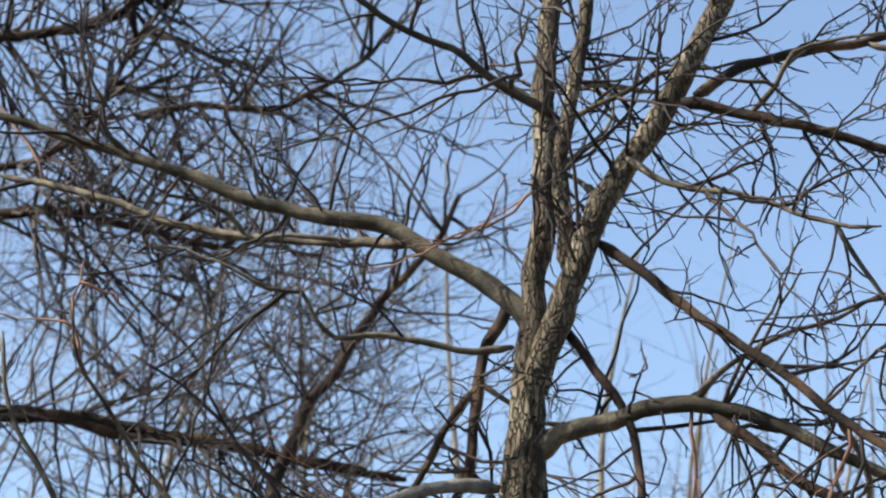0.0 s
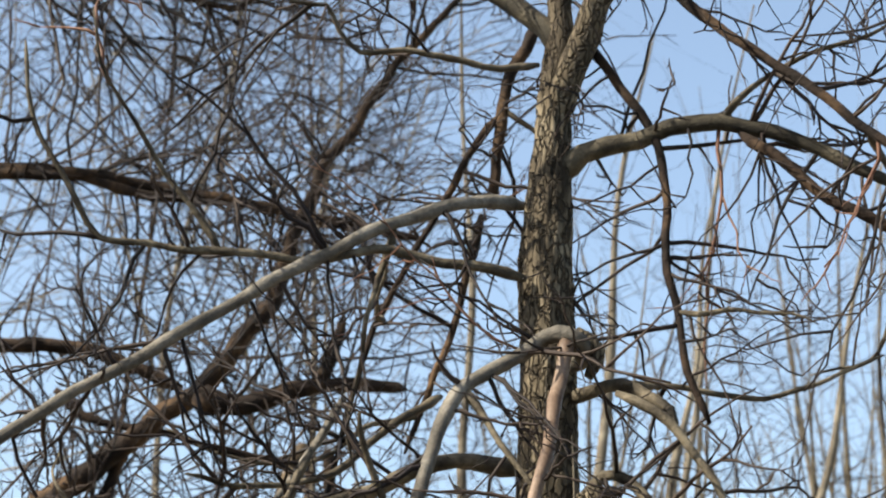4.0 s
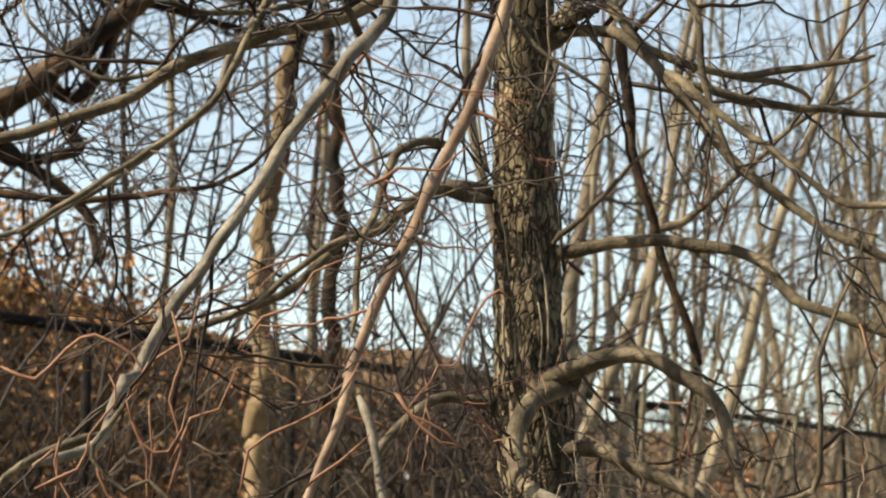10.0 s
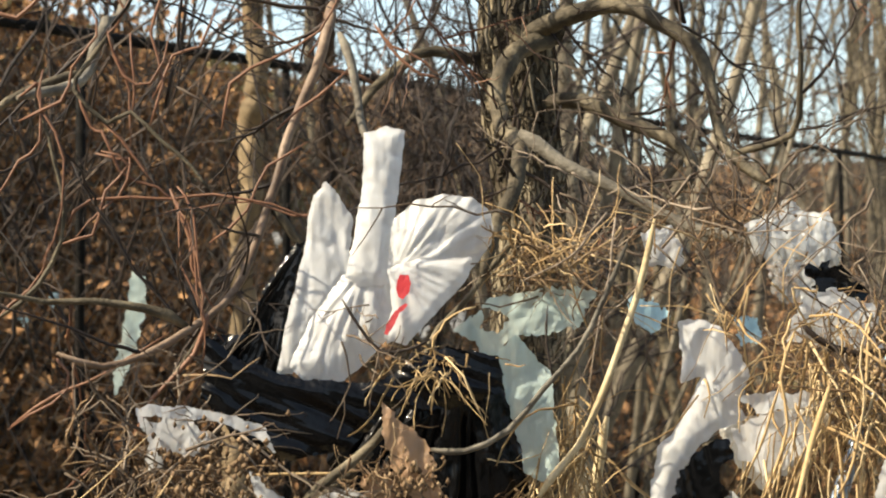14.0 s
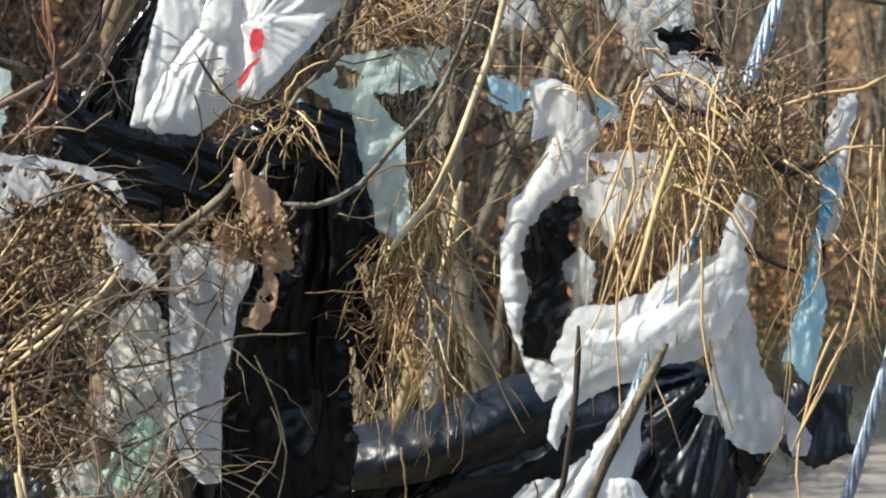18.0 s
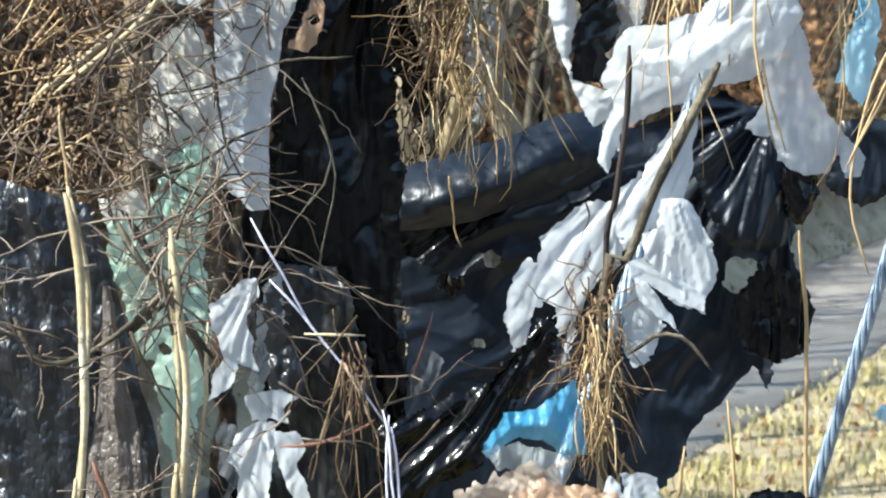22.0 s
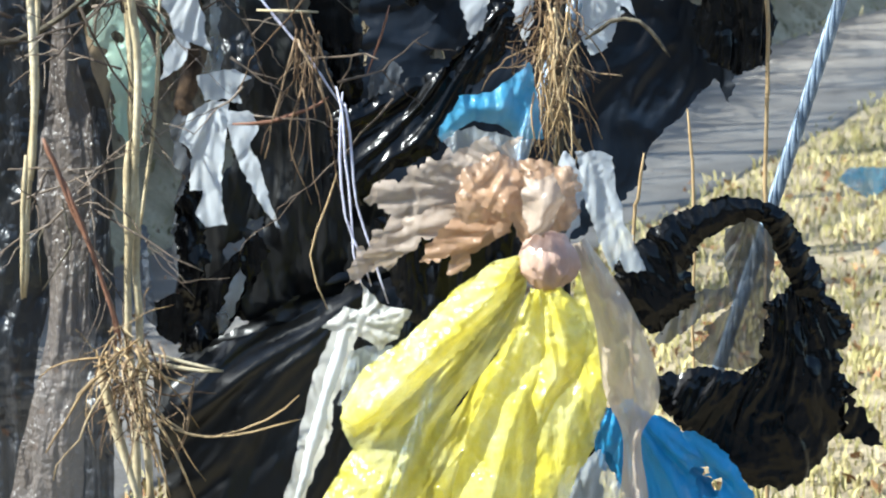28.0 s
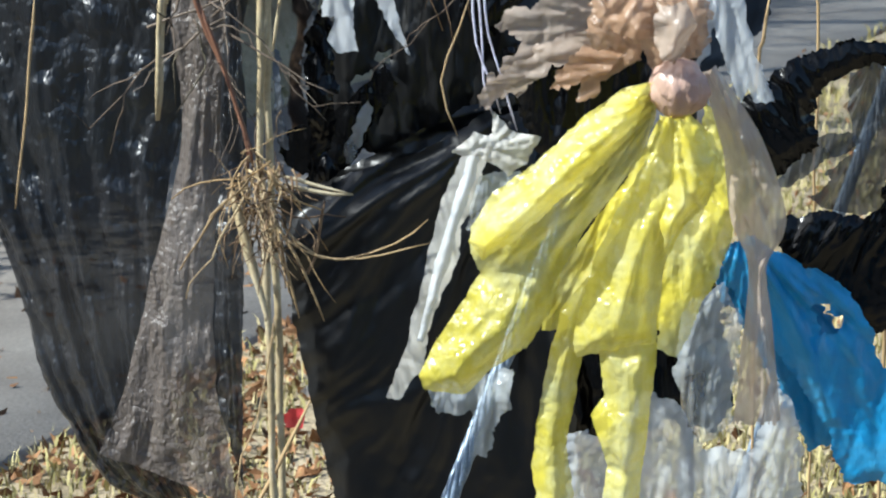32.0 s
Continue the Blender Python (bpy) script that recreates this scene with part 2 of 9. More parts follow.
BARK = rough_mat("furrowed_bark", (0.045, 0.034, 0.022), (0.15, 0.12, 0.078), (0.34, 0.285, 0.195), 24, 150, 0.9, 0.9, 0.005, (1, 1, 0.4))
LIMB = rough_mat("smooth_bark", (0.018, 0.014, 0.009), (0.078, 0.063, 0.041), (0.235, 0.195, 0.132), 20, 190, 0.75, 0.9, 0.003)
LIMB_RED = rough_mat("red_brown_bark", (0.05, 0.03, 0.019), (0.15, 0.098, 0.066), (0.29, 0.21, 0.15), 14, 200, 0.55, 0.5, 0.002)
# bark of the dark tree; on limbs of the shaded side it paints shade
LIMB_DARK = rough_mat("dark_and_shaded_bark", (0.004, 0.003, 0.002), (0.022, 0.013, 0.008), (0.13, 0.078, 0.04), 9, 90, 0.9, 0.8, 0.006)
PALE_BARK = rough_mat("pale_bark", (0.05, 0.041, 0.03), (0.145, 0.123, 0.091), (0.275, 0.24, 0.18), 7, 60, 0.85, 0.6, 0.005)
YELLOW_WOOD = rough_mat("peeled_wood", (0.06, 0.042, 0.024), (0.165, 0.12, 0.07), (0.31, 0.225, 0.135), 8, 60, 0.8, 0.6, 0.004, (1, 1, 0.25))
# LIMB about a third darker, with a limb's shaded underside put into the colour
LIMB_SHADE = rough_mat("shaded_smooth_bark", (0.012, 0.010, 0.007), (0.052, 0.044, 0.029), (0.165, 0.138, 0.092), 18, 190, 0.8, 0.9, 0.003)
LIMB_GREY = rough_mat("pale_grey_bark", (0.045, 0.039, 0.030), (0.135, 0.119, 0.094), (0.29, 0.262, 0.212), 16, 190, 0.7, 0.8, 0.003)
TWIG = rough_mat("twig_bark", (0.006, 0.004, 0.004), (0.018, 0.012, 0.010), (0.075, 0.052, 0.038), 9, 120, 0.65, 0.3, 0.002, island=0.6)
TWIG_RED = rough_mat("red_twig_bark", (0.06, 0.027, 0.017), (0.16, 0.072, 0.042), (0.29, 0.165, 0.105), 9, 120, 0.55, 0.3, 0.002, island=0.6)
STRAW = rough_mat("dry_straw", (0.16, 0.095, 0.042), (0.36, 0.24, 0.115), (0.58, 0.45, 0.27), 12, 160, 0.75, 0.3, 0.002, island=0.7)
STRAW_BROWN = rough_mat("brown_straw", (0.04, 0.023, 0.013), (0.14, 0.085, 0.046), (0.35, 0.245, 0.145), 12, 160, 0.8, 0.3, 0.002, island=0.7)
# GRASS tones about halved for the bank: shade of the woods in the colour
GRASS_SHADED = rough_mat("shaded_bank_grass", (0.09, 0.082, 0.034), (0.20, 0.172, 0.078), (0.33, 0.28, 0.15), 3, 40, 0.9, 0.3, 0.003, island=0.6)
DRY_TWIG = rough_mat("grey_dry_twig", (0.035, 0.024, 0.017), (0.12, 0.088, 0.064), (0.30, 0.24, 0.185), 12, 160, 0.8, 0.3, 0.002, island=0.7)
REED = rough_mat("reed_stem", (0.22, 0.16, 0.085), (0.42, 0.33, 0.19), (0.60, 0.52, 0.36), 10, 180, 0.55, 0.3, 0.002)
LEAF = rough_mat("dead_leaf", (0.05, 0.022, 0.010), (0.20, 0.10, 0.045), (0.42, 0.235, 0.11), 8, 60, 0.8, 0.4, 0.004, island=0.75)
UNSEEN_SLOPE = rough_mat("unseen_slope", (0.010, 0.012, 0.010), (0.024, 0.028, 0.025), (0.05, 0.055, 0.052), 0.8, 6, 0.95, 0.4, 0.02)
WHITE = film_mat("white_film", (0.69, 0.705, 0.72), (0.64, 0.59, 0.50), 0.44, 0.22, 0.10, 60, dirty=0.35, bump=0.15)
MILKY = film_mat("milky_film", (0.72, 0.75, 0.78), (0.64, 0.62, 0.56), 0.45, 0.2, 0.30, 60, dirty=0.3, bump=0.2)
CLEAR = film_mat("clear_film", (0.62, 0.66, 0.69), (0.52, 0.48, 0.40), 0.35, 0.10, 0.5, 60, spec=1.0, bump=0.6)
PALE_GREEN = film_mat("pale_green_film", (0.60, 0.75, 0.72), (0.56, 0.57, 0.48), 0.45, 0.22, 0.22, 60, bump=0.35)
GREEN = film_mat("mint_film", (0.56, 0.80, 0.66), (0.68, 0.72, 0.60), 0.5, 0.3, 0.22, 55, bump=0.3)
CREAM = film_mat("cream_film", (0.78, 0.75, 0.68), (0.60, 0.52, 0.41), 0.38, 0.3, 0.12, 60, bump=0.2)
BLACK = film_mat("black_film", (0.0018, 0.0019, 0.0022), (0.004, 0.004, 0.004), 0.0, 0.2, 0.0, 26, 0.6, 0.24, 0.25)
BIN_BLACK = film_mat("bin_bag_film", (0.0055, 0.0056, 0.006), (0.011, 0.0108, 0.0105), 0.0, 0.36, 0.0, 22, 0.6, 0.42, 0.18)
NAVY = film_mat("navy_film", (0.0045, 0.0078, 0.0145), (0.011, 0.0135, 0.018), 0.0, 0.38, 0.0, 24, 0.5, 0.30, 0.22)
SMOKE = film_mat("smoke_film", (0.007, 0.008, 0.010), (0.022, 0.020, 0.020), 0.0, 0.33, 0.07, 44, 0.6, 0.6, 0.8)
GREY_FILM = film_mat("grey_film", (0.075, 0.082, 0.095), (0.14, 0.14, 0.145), 0.3, 0.22, 0.12, 44, 0.5, 0.55, 0.5)
BROWN_SMOKE = film_mat("brown_smoke_film", (0.155, 0.13, 0.115), (0.21, 0.175, 0.145), 0.3, 0.3, 0.16, 80, 0.5, 0.45, 0.8)
BLUE = film_mat("bright_blue_film", (0.10, 0.41, 0.68), (0.30, 0.50, 0.60), 0.45, 0.2, 0.2, 70, dirty=0.6, bump=0.4)
TARP_BLUE = film_mat("blue_tarpaulin_front", (0.028, 0.27, 0.54), (0.12, 0.32, 0.48), 0.2, 0.35, 0.0, bump=0.25)
BLUE_DEEP = film_mat("blue_tarpaulin", (0.025, 0.23, 0.46), (0.10, 0.24, 0.36), 0.2, 0.4)
BLUE_PALE = film_mat("pale_blue_film", (0.42, 0.68, 0.80), (0.7, 0.72, 0.7), 0.45, 0.3)
YELLOW = film_mat("yellow_film", (0.82, 0.71, 0.10), (0.80, 0.79, 0.46), 0.48, 0.15, 0.22, 62, 0.9, 0.8, bump=0.55)
PEACH = film_mat("peach_film", (0.54, 0.345, 0.215), (0.38, 0.26, 0.17), 0.5, 0.25, 0.2, 70, 0.6, bump=0.45)
PINK_GREY = film_mat("tan_film", (0.56, 0.45, 0.36), (0.42, 0.32, 0.24), 0.45, 0.3, 0.2, 60, bump=0.38)
KNOT = film_mat("knotted_film", (0.62, 0.42, 0.335), (0.44, 0.30, 0.235), 0.3, 0.22, 0.0, 70, 0.7, bump=0.4)
RED_PRINT = film_mat("red_print", (0.70, 0.06, 0.07), (0.6, 0.2, 0.2), 0.3, 0.4)
STEEL = rough_mat("galvanised_strand", (0.13, 0.17, 0.23), (0.23, 0.285, 0.36), (0.36, 0.42, 0.50), 30, 300, 0.45, 0.2, 0.001)
STEEL.node_tree.nodes["Principled BSDF"].inputs["Metallic"].default_value = 0.55
FENCE = rough_mat("dark_fence_paint", (0.004, 0.004, 0.004), (0.007, 0.007, 0.007), (0.016, 0.014, 0.012), 12, 80, 0.85, 0.3, 0.002)
FENCE.node_tree.nodes["Principled BSDF"].inputs["Specular IOR Level"].default_value = 0.08
WIRE = rough_mat("weathered_wire", (0.02, 0.018, 0.015), (0.04, 0.034, 0.028), (0.07, 0.06, 0.05), 12, 80, 0.6, 0.3, 0.002)
TWINE = film_mat("lilac_twine", (0.62, 0.60, 0.72), (0.6, 0.55, 0.5), 0.2, 0.5)
ASPHALT = rough_mat("worn_path", (0.155, 0.135, 0.115), (0.225, 0.20, 0.172), (0.285, 0.257, 0.222), 2.2, 120, 0.9, 0.4, 0.004)
SOIL = rough_mat("dry_soil", (0.22, 0.172, 0.10), (0.35, 0.28, 0.175), (0.47, 0.385, 0.26), 5, 70, 0.95, 0.8, 0.012)
GRASS = rough_mat("dry_grass", (0.15, 0.14, 0.045), (0.40, 0.345, 0.145), (0.66, 0.56, 0.32), 3, 40, 0.9, 0.3, 0.003, island=0.6)

# the trunk's bark splits into long plates with dark cracks between them
bn = BARK.node_tree
bb = bn.nodes["Principled BSDF"]
plate_at = bn.nodes.new("ShaderNodeTexCoord")
plate_map = bn.nodes.new("ShaderNodeMapping")
plate_map.inputs["Scale"].default_value = (1.0, 1.0, 0.24)
bn.links.new(plate_at.outputs["Object"], plate_map.inputs[0])
plate_warp = bn.nodes.new("ShaderNodeTexNoise")
plate_warp.inputs["Scale"].default_value = 34
bn.links.new(plate_at.outputs["Object"], plate_warp.inputs["Vector"])
plate_sum = bn.nodes.new("ShaderNodeVectorMath")
plate_sum.operation = 'MULTIPLY_ADD'
plate_sum.inputs[1].default_value = (0.02, 0.02, 0.02)
bn.links.new(plate_warp.outputs["Color"], plate_sum.inputs[0])
bn.links.new(plate_map.outputs[0], plate_sum.inputs[2])
plate = bn.nodes.new("ShaderNodeTexVoronoi")
plate.feature = 'DISTANCE_TO_EDGE'
plate.inputs["Scale"].default_value = 105
bn.links.new(plate_sum.outputs[0], plate.inputs["Vector"])
rise_of = ramp_of(bn, plate.outputs["Distance"], ((0.0, (0, 0, 0)), (0.16, (1, 1, 1))))
old = bb.inputs["Base Color"].links[0].from_socket
bn.links.new(mixed(bn, rise_of, (0.05, 0.038, 0.024), old), bb.inputs["Base Color"])
bump_of(bn, bb, rise_of, 1.0, 0.008)

# leaf litter covers the wooded hill's soil; on the bank it paints shade too
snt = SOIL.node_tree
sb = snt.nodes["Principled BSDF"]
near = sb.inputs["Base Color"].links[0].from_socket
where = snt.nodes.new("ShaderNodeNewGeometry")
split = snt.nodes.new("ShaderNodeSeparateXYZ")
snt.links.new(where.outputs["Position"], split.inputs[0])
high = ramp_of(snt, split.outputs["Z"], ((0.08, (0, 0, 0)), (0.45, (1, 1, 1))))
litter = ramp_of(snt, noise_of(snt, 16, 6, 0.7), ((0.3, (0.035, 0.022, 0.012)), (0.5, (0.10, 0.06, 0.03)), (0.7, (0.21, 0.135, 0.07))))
# made-up grey on the unseen near ground, to cut bounced and reflected light
unseen_grey_map = snt.nodes.new("ShaderNodeMapRange")
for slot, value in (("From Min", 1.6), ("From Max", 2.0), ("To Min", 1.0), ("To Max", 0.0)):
    unseen_grey_map.inputs[slot].default_value = value
snt.links.new(split.outputs["Y"], unseen_grey_map.inputs["Value"])
unseen_grey_at = unseen_grey_map.outputs[0]
unseen_grey = ramp_of(snt, noise_of(snt, 45, 6, 0.7), ((0.3, (0.04, 0.042, 0.046)), (0.5, (0.085, 0.088, 0.095)), (0.7, (0.16, 0.162, 0.17))))
snt.links.new(mixed(snt, unseen_grey_at, mixed(snt, high, near, litter), unseen_grey), sb.inputs["Base Color"])


# ---- builders ----
def mesh_object(name, verts, faces, material, parent=None, label="", smooth=True):
    me = bpy.data.meshes.new(name)
    me.from_pydata(verts, [], faces)
    if smooth:
        me.polygons.foreach_set("use_smooth", [True] * len(me.polygons))
    me.materials.append(material)
    ob = new(name, me)
    ob.parent = parent
    if label:
        ob["label"] = label
    return ob


def thing(name, at, label, category, group="", kind=""):
    ob = new(name)
    ob.location = at
    ob.empty_display_size = 0.05
    return tagged(ob, label, category, group, kind)


def spline(points, step):
    """Catmull-Rom through the points, resampled about every step metres."""
    p = np.array(points, float)
    if len(p) == 2:
        n = max(2, int(np.linalg.norm(p[1] - p[0]) / step) + 1)
        return p[0] + (p[1] - p[0]) * np.linspace(0, 1, n)[:, None]
    q = np.vstack([2 * p[0] - p[1], p, 2 * p[-1] - p[-2]])
    out = []
    for i in range(1, len(q) - 2):
        n = max(2, int(np.linalg.norm(q[i + 1] - q[i]) / step))
        t = np.linspace(0, 1, n, endpoint=False)[:, None]
        a, b, c, d = q[i - 1], q[i], q[i + 1], q[i + 2]
        out.append(0.5 * (2 * b + (c - a) * t + (2 * a - 5 * b + 4 * c - d) * t ** 2 + (3 * b - a - 3 * c + d) * t ** 3))
    out.append(p[-1:])
    return np.vstack(out)


class Tubes:
    """Many tapered tubes in one mesh."""
    def __init__(self):
        self.v, self.f, self.n = [], [], 0

    def add(self, line, radii, sides=6, twist=None):
        line, radii = np.asarray(line, float), np.asarray(radii, float)
        tan = np.gradient(line, axis=0)
        tan /= np.linalg.norm(tan, axis=1)[:, None] + 1e-9
        ref = np.array((0.31, 0.9, 0.22)) if abs(tan[:, 1]).mean() < 0.8 else np.array((1.0, 0.1, 0.2))
        s = np.cross(tan, ref)
        s /= np.linalg.norm(s, axis=1)[:, None] + 1e-9
        w = np.cross(tan, s)
        a = np.linspace(0, 2 * np.pi, sides, endpoint=False)
        r = radii[:, None] if twist is None else radii[:, None] * twist
        rings = line[:, None, :] + (s[:, None, :] * np.cos(a)[None, :, None] + w[:, None, :] * np.sin(a)[None, :, None]) * r[..., None]
        k = len(line)
        self.v.append(rings.reshape(-1, 3))
        i, j = np.meshgrid(np.arange(k - 1), np.arange(sides), indexing='ij')
        j2 = (j + 1) % sides
        quad = np.stack([i * sides + j, i * sides + j2, (i + 1) * sides + j2, (i + 1) * sides + j], -1).reshape(-1, 4) + self.n
        self.f.extend(quad.tolist())
        self.f.append([self.n + x for x in range(sides)][::-1])
        self.f.append([self.n + (k - 1) * sides + x for x in range(sides)])
        self.n += k * sides

    def object(self, name, material, parent=None, label="", origin=(0, 0, 0)):
        return mesh_object(name, (np.vstack(self.v) - np.array(origin)).tolist(), self.f, material, parent, label)


rng = np.random.default_rng(7)
LINES = []          # limbs that bear side twigs: (line, radius at start, at end)


def limb(parent, points, r0, r1, material, name="limb", sides=10, knots=0.1, wob=0.0032, bear=1.0, label="", flare=0.35):
    """One bough: a tapered, slightly crooked tube with knots."""
    line = spline(points, 0.022)
    k = len(line)
    u = np.linspace(0, 1, k)
    soft = np.minimum(1, np.minimum(u, 1 - u) * 12)[:, None]
    ph = rng.uniform(0, 6.28, (3, 3))
    s = np.arange(k)[:, None] * 0.022
    line = line + soft * wob * (np.sin(s * 17 + ph[0]) + 0.6 * np.sin(s * 41 + ph[1]) + 0.3 * np.sin(s * 83 + ph[2]))
    rad = r0 + (r1 - r0) * u
    rad = rad * (1 + flare * np.exp(-s[:, 0] / 0.035))
    rad = rad * (1 + knots * np.maximum(0, np.sin(s[:, 0] * rng.uniform(22, 36) + ph[0, 0])) ** 6 + 0.04 * np.sin(s[:, 0] * 60 + ph[1, 1]))
    rad[0] *= 0.45
    rad[-1] *= 0.5
    t = Tubes()
    lump = 1 + 0.06 * np.sin(np.arange(sides) * 2.2 + ph[0, 1])[None, :] + 0.04 * rng.standard_normal((k, sides))
    base = np.array(parent.location)
    t.add(line, rad, sides, lump)
    if bear:
        LINES.append((line, r0, r1, bear))
    return t.object(name, material, parent, label, base)


def shoot(tubes, start, way, length, r, bend=0.35, droop=0.0, forks=1, sides=4, joints=7):
    """A zigzag shoot with forks."""
    way = np.array(way, float)
    way /= np.linalg.norm(way) + 1e-9
    p = [np.array(start, float)]
    step = length / joints
    side = rng.standard_normal(3)
    for i in range(joints):
        side = -side * 0.6 + rng.standard_normal(3) * 0.6
        way = way + bend * 0.5 * side + np.array((0, 0, -droop * 0.12))
        way /= np.linalg.norm(way)
        p.append(p[-1] + way * step * rng.uniform(0.7, 1.3))
        if forks > 0 and i > 0 and rng.random() < 0.45:
            w2 = way + rng.standard_normal(3) * 0.75
            shoot(tubes, p[-1], w2, length * rng.uniform(0.25, 0.55), r * 0.62, bend, droop, forks - 1, sides, 5)
    u = np.linspace(0, 1, len(p))
    tubes.add(np.array(p), r * (1 - 0.65 * u), sides)


LATTICE = np.random.default_rng(99).permutation(512)
WAYS = np.random.default_rng(98).standard_normal((512, 3))
WAYS /= np.linalg.norm(WAYS, axis=1)[:, None]


def field(x, y, z):
    """Gradient noise over whole arrays, about -0.5 to 0.5."""
    x, y, z = np.broadcast_arrays(np.asarray(x, float), np.asarray(y, float), np.asarray(z, float))
    i, j, k = np.floor(x).astype(int), np.floor(y).astype(int), np.floor(z).astype(int)
    fx, fy, fz = x - i, y - j, z - k
    sx, sy, sz = (f * f * f * (f * (f * 6 - 15) + 10) for f in (fx, fy, fz))
    out = np.zeros(x.shape)
    for a in (0, 1):
        for b in (0, 1):
            for c in (0, 1):
                h = LATTICE[(LATTICE[(LATTICE[(i + a) & 511] + j + b) & 511] + k + c) & 511]
                d = WAYS[h]
                dot = d[..., 0] * (fx - a) + d[..., 1] * (fy - b) + d[..., 2] * (fz - c)
                out += dot * (sx if a else 1 - sx) * (sy if b else 1 - sy) * (sz if c else 1 - sz)
    return out


def crumpled(x, z, g, size=0.06, slope=0.10):
    """Flat facets parted by sharp creases that run in many directions, as in film that was once crushed."""
    h = np.zeros(x.shape)
    for k in range(6):
        th, f = g.uniform(0, math.pi), 1.55 ** k / size
        u, v = x * math.cos(th) + z * math.sin(th), z * math.cos(th) - x * math.sin(th)
        n = np.abs(field(u * f + 3.1 * k, g.uniform(0, 90), v * f * 0.4))
        h += np.minimum(n, 0.22) * slope / f * (1.0 if k < 4 else 0.7)
    return h


def film(name, material, left, right, parent=None, folds=6.0, amp=0.010, puff=0.0, rag=0.25, holes=(), nu=34, nv=44, label="", category="", crumple=0.006, seed=1, back=False, group="", crown=0.0):
    """A hanging sheet of film between two side lines, with pleats, crumples, a torn rim and holes."""
    g = np.random.default_rng(seed)
    def even(p, n):
        s = spline(p, 0.004)
        d = np.r_[0, np.cumsum(np.linalg.norm(np.diff(s, axis=0), axis=1))]
        return np.stack([np.interp(np.linspace(0, d[-1], n), d, s[:, k]) for k in range(3)], 1)
    L, R = even(left, nv), even(right, nv)
    u, v = np.meshgrid(np.linspace(0, 1, nu), np.linspace(0, 1, nv))
    P = L[:, None, :] * (1 - u)[..., None] + R[:, None, :] * u[..., None]
    wide = np.linalg.norm(R - L, axis=1)[:, None]
    ph = g.uniform(0, 6.28, 8)
    def crease(k, w, stretch, z):
        return 1 - 2.9 * np.abs(field(u * k + w * np.sin(v * 4 + ph[1]) + seed * 1.7, v * stretch, z))
    pleat = 1.1 * crease(folds * 0.9, 0.5, 1.3, ph[0]) + 0.7 * crease(folds * 2.1, 0.8, 2.6, ph[2]) + 0.35 * crease(folds * 4.3, 0.8, 6.0, ph[3]) - 1.1
    small = 1.4 * field(P[..., 0] * 46 + seed * 7.1, P[..., 1] * 30, P[..., 2] * 13) + 0.4 * (1 - 4 * np.abs(field(P[..., 0] * 60 + P[..., 2] * 25, seed * 1.3, P[..., 2] * 45 - P[..., 0] * 20)))
    bulge = puff * np.sin(np.pi * u) * np.sin(np.pi * np.clip(0.12 + v * 0.88, 0, 1)) ** 0.6
    off = 0.7 * amp * pleat * np.minimum(1, wide / 0.05) + crumple * small * 0.5
    P[..., 1] += off - bulge - crumpled(P[..., 0], P[..., 2], g, 0.05, 0.22 if material is NAVY else 0.48)
    P[..., 0] += 0.35 * crumple * small
    P[..., 2] += 0.35 * crumple * np.roll(small, 3, 1) + crown * np.sin(np.pi * u) * (1 - v)
    keep = np.ones((nv - 1, nu - 1), bool)
    uc, vc = (u[:-1, :-1] + u[1:, 1:]) / 2, (v[:-1, :-1] + v[1:, 1:]) / 2
    rim = np.minimum(np.minimum(uc, 1 - uc) * 2.2, 1 - vc)
    tear = 1.4 * field(uc * 9 + seed, vc * 12, seed * 3.3) + field(uc * 26, vc * 34 + seed, 1.7)
    keep &= rim > rag * (0.10 + 0.55 * tear)
    for hu, hv, hr, hs in holes:
        d = np.hypot((uc - hu), (vc - hv) * hs)
        keep &= d > hr * (1 + 0.9 * tear)
    V = P.reshape(-1, 3)
    idx = np.arange(nv * nu).reshape(nv, nu)
    quad = np.stack([idx[:-1, :-1], idx[:-1, 1:], idx[1:, 1:], idx[1:, :-1]], -1)[keep]
    faces = quad.tolist()
    if back:
        P2 = P.copy()
        P2[..., 1] += 2 * bulge + 0.006 + np.abs(off) * 0.6
        faces += (quad[:, ::-1] + len(V)).tolist()
        V = np.vstack([V, P2.reshape(-1, 3)])
    used = np.unique(np.array(faces))
    remap = np.full(len(V), -1)
    remap[used] = np.arange(len(used))
    faces = remap[np.array(faces)].tolist()
    V = V[used]
    if parent is None:
        o = V.mean(0)
    else:
        o = np.array(parent.location)
    ob = mesh_object(name, (V - o).tolist(), faces, material, parent, label)
    if parent is None:
        ob.location = o
        tagged(ob, label, category, group)
    return ob


def knot_ball(name, material, at, r, parent, label="", squash=(1, 0.9, 1.15)):
    bm = bmesh.new()
    bmesh.ops.create_icosphere(bm, subdivisions=4, radius=r)
    for vtx in bm.verts:
        d = vtx.co.normalized()
        a = math.atan2(d.y, d.x)
        k = 1 + (0.13 * abs(math.sin(a * 6 + 2 * d.z)) + 0.06 * abs(math.sin(a * 11 - 3 * d.z + 1))) * (1.05 - abs(d.z)) + 0.16 * noise.noise(d * 2.6) + 0.06 * abs(noise.noise(d * 9))
        vtx.co = Vector((vtx.co.x * squash[0], vtx.co.y * squash[1], vtx.co.z * squash[2])) * k
    me = bpy.data.meshes.new(name)
    bm.to_mesh(me)
    bm.free()
    me.polygons.foreach_set("use_smooth", [True] * len(me.polygons))
    me.materials.append(material)
    ob = new(name, me)
    ob.parent = parent
    ob.location = Vector(at) - parent.location
    if label:
        ob["label"] = label
    return ob


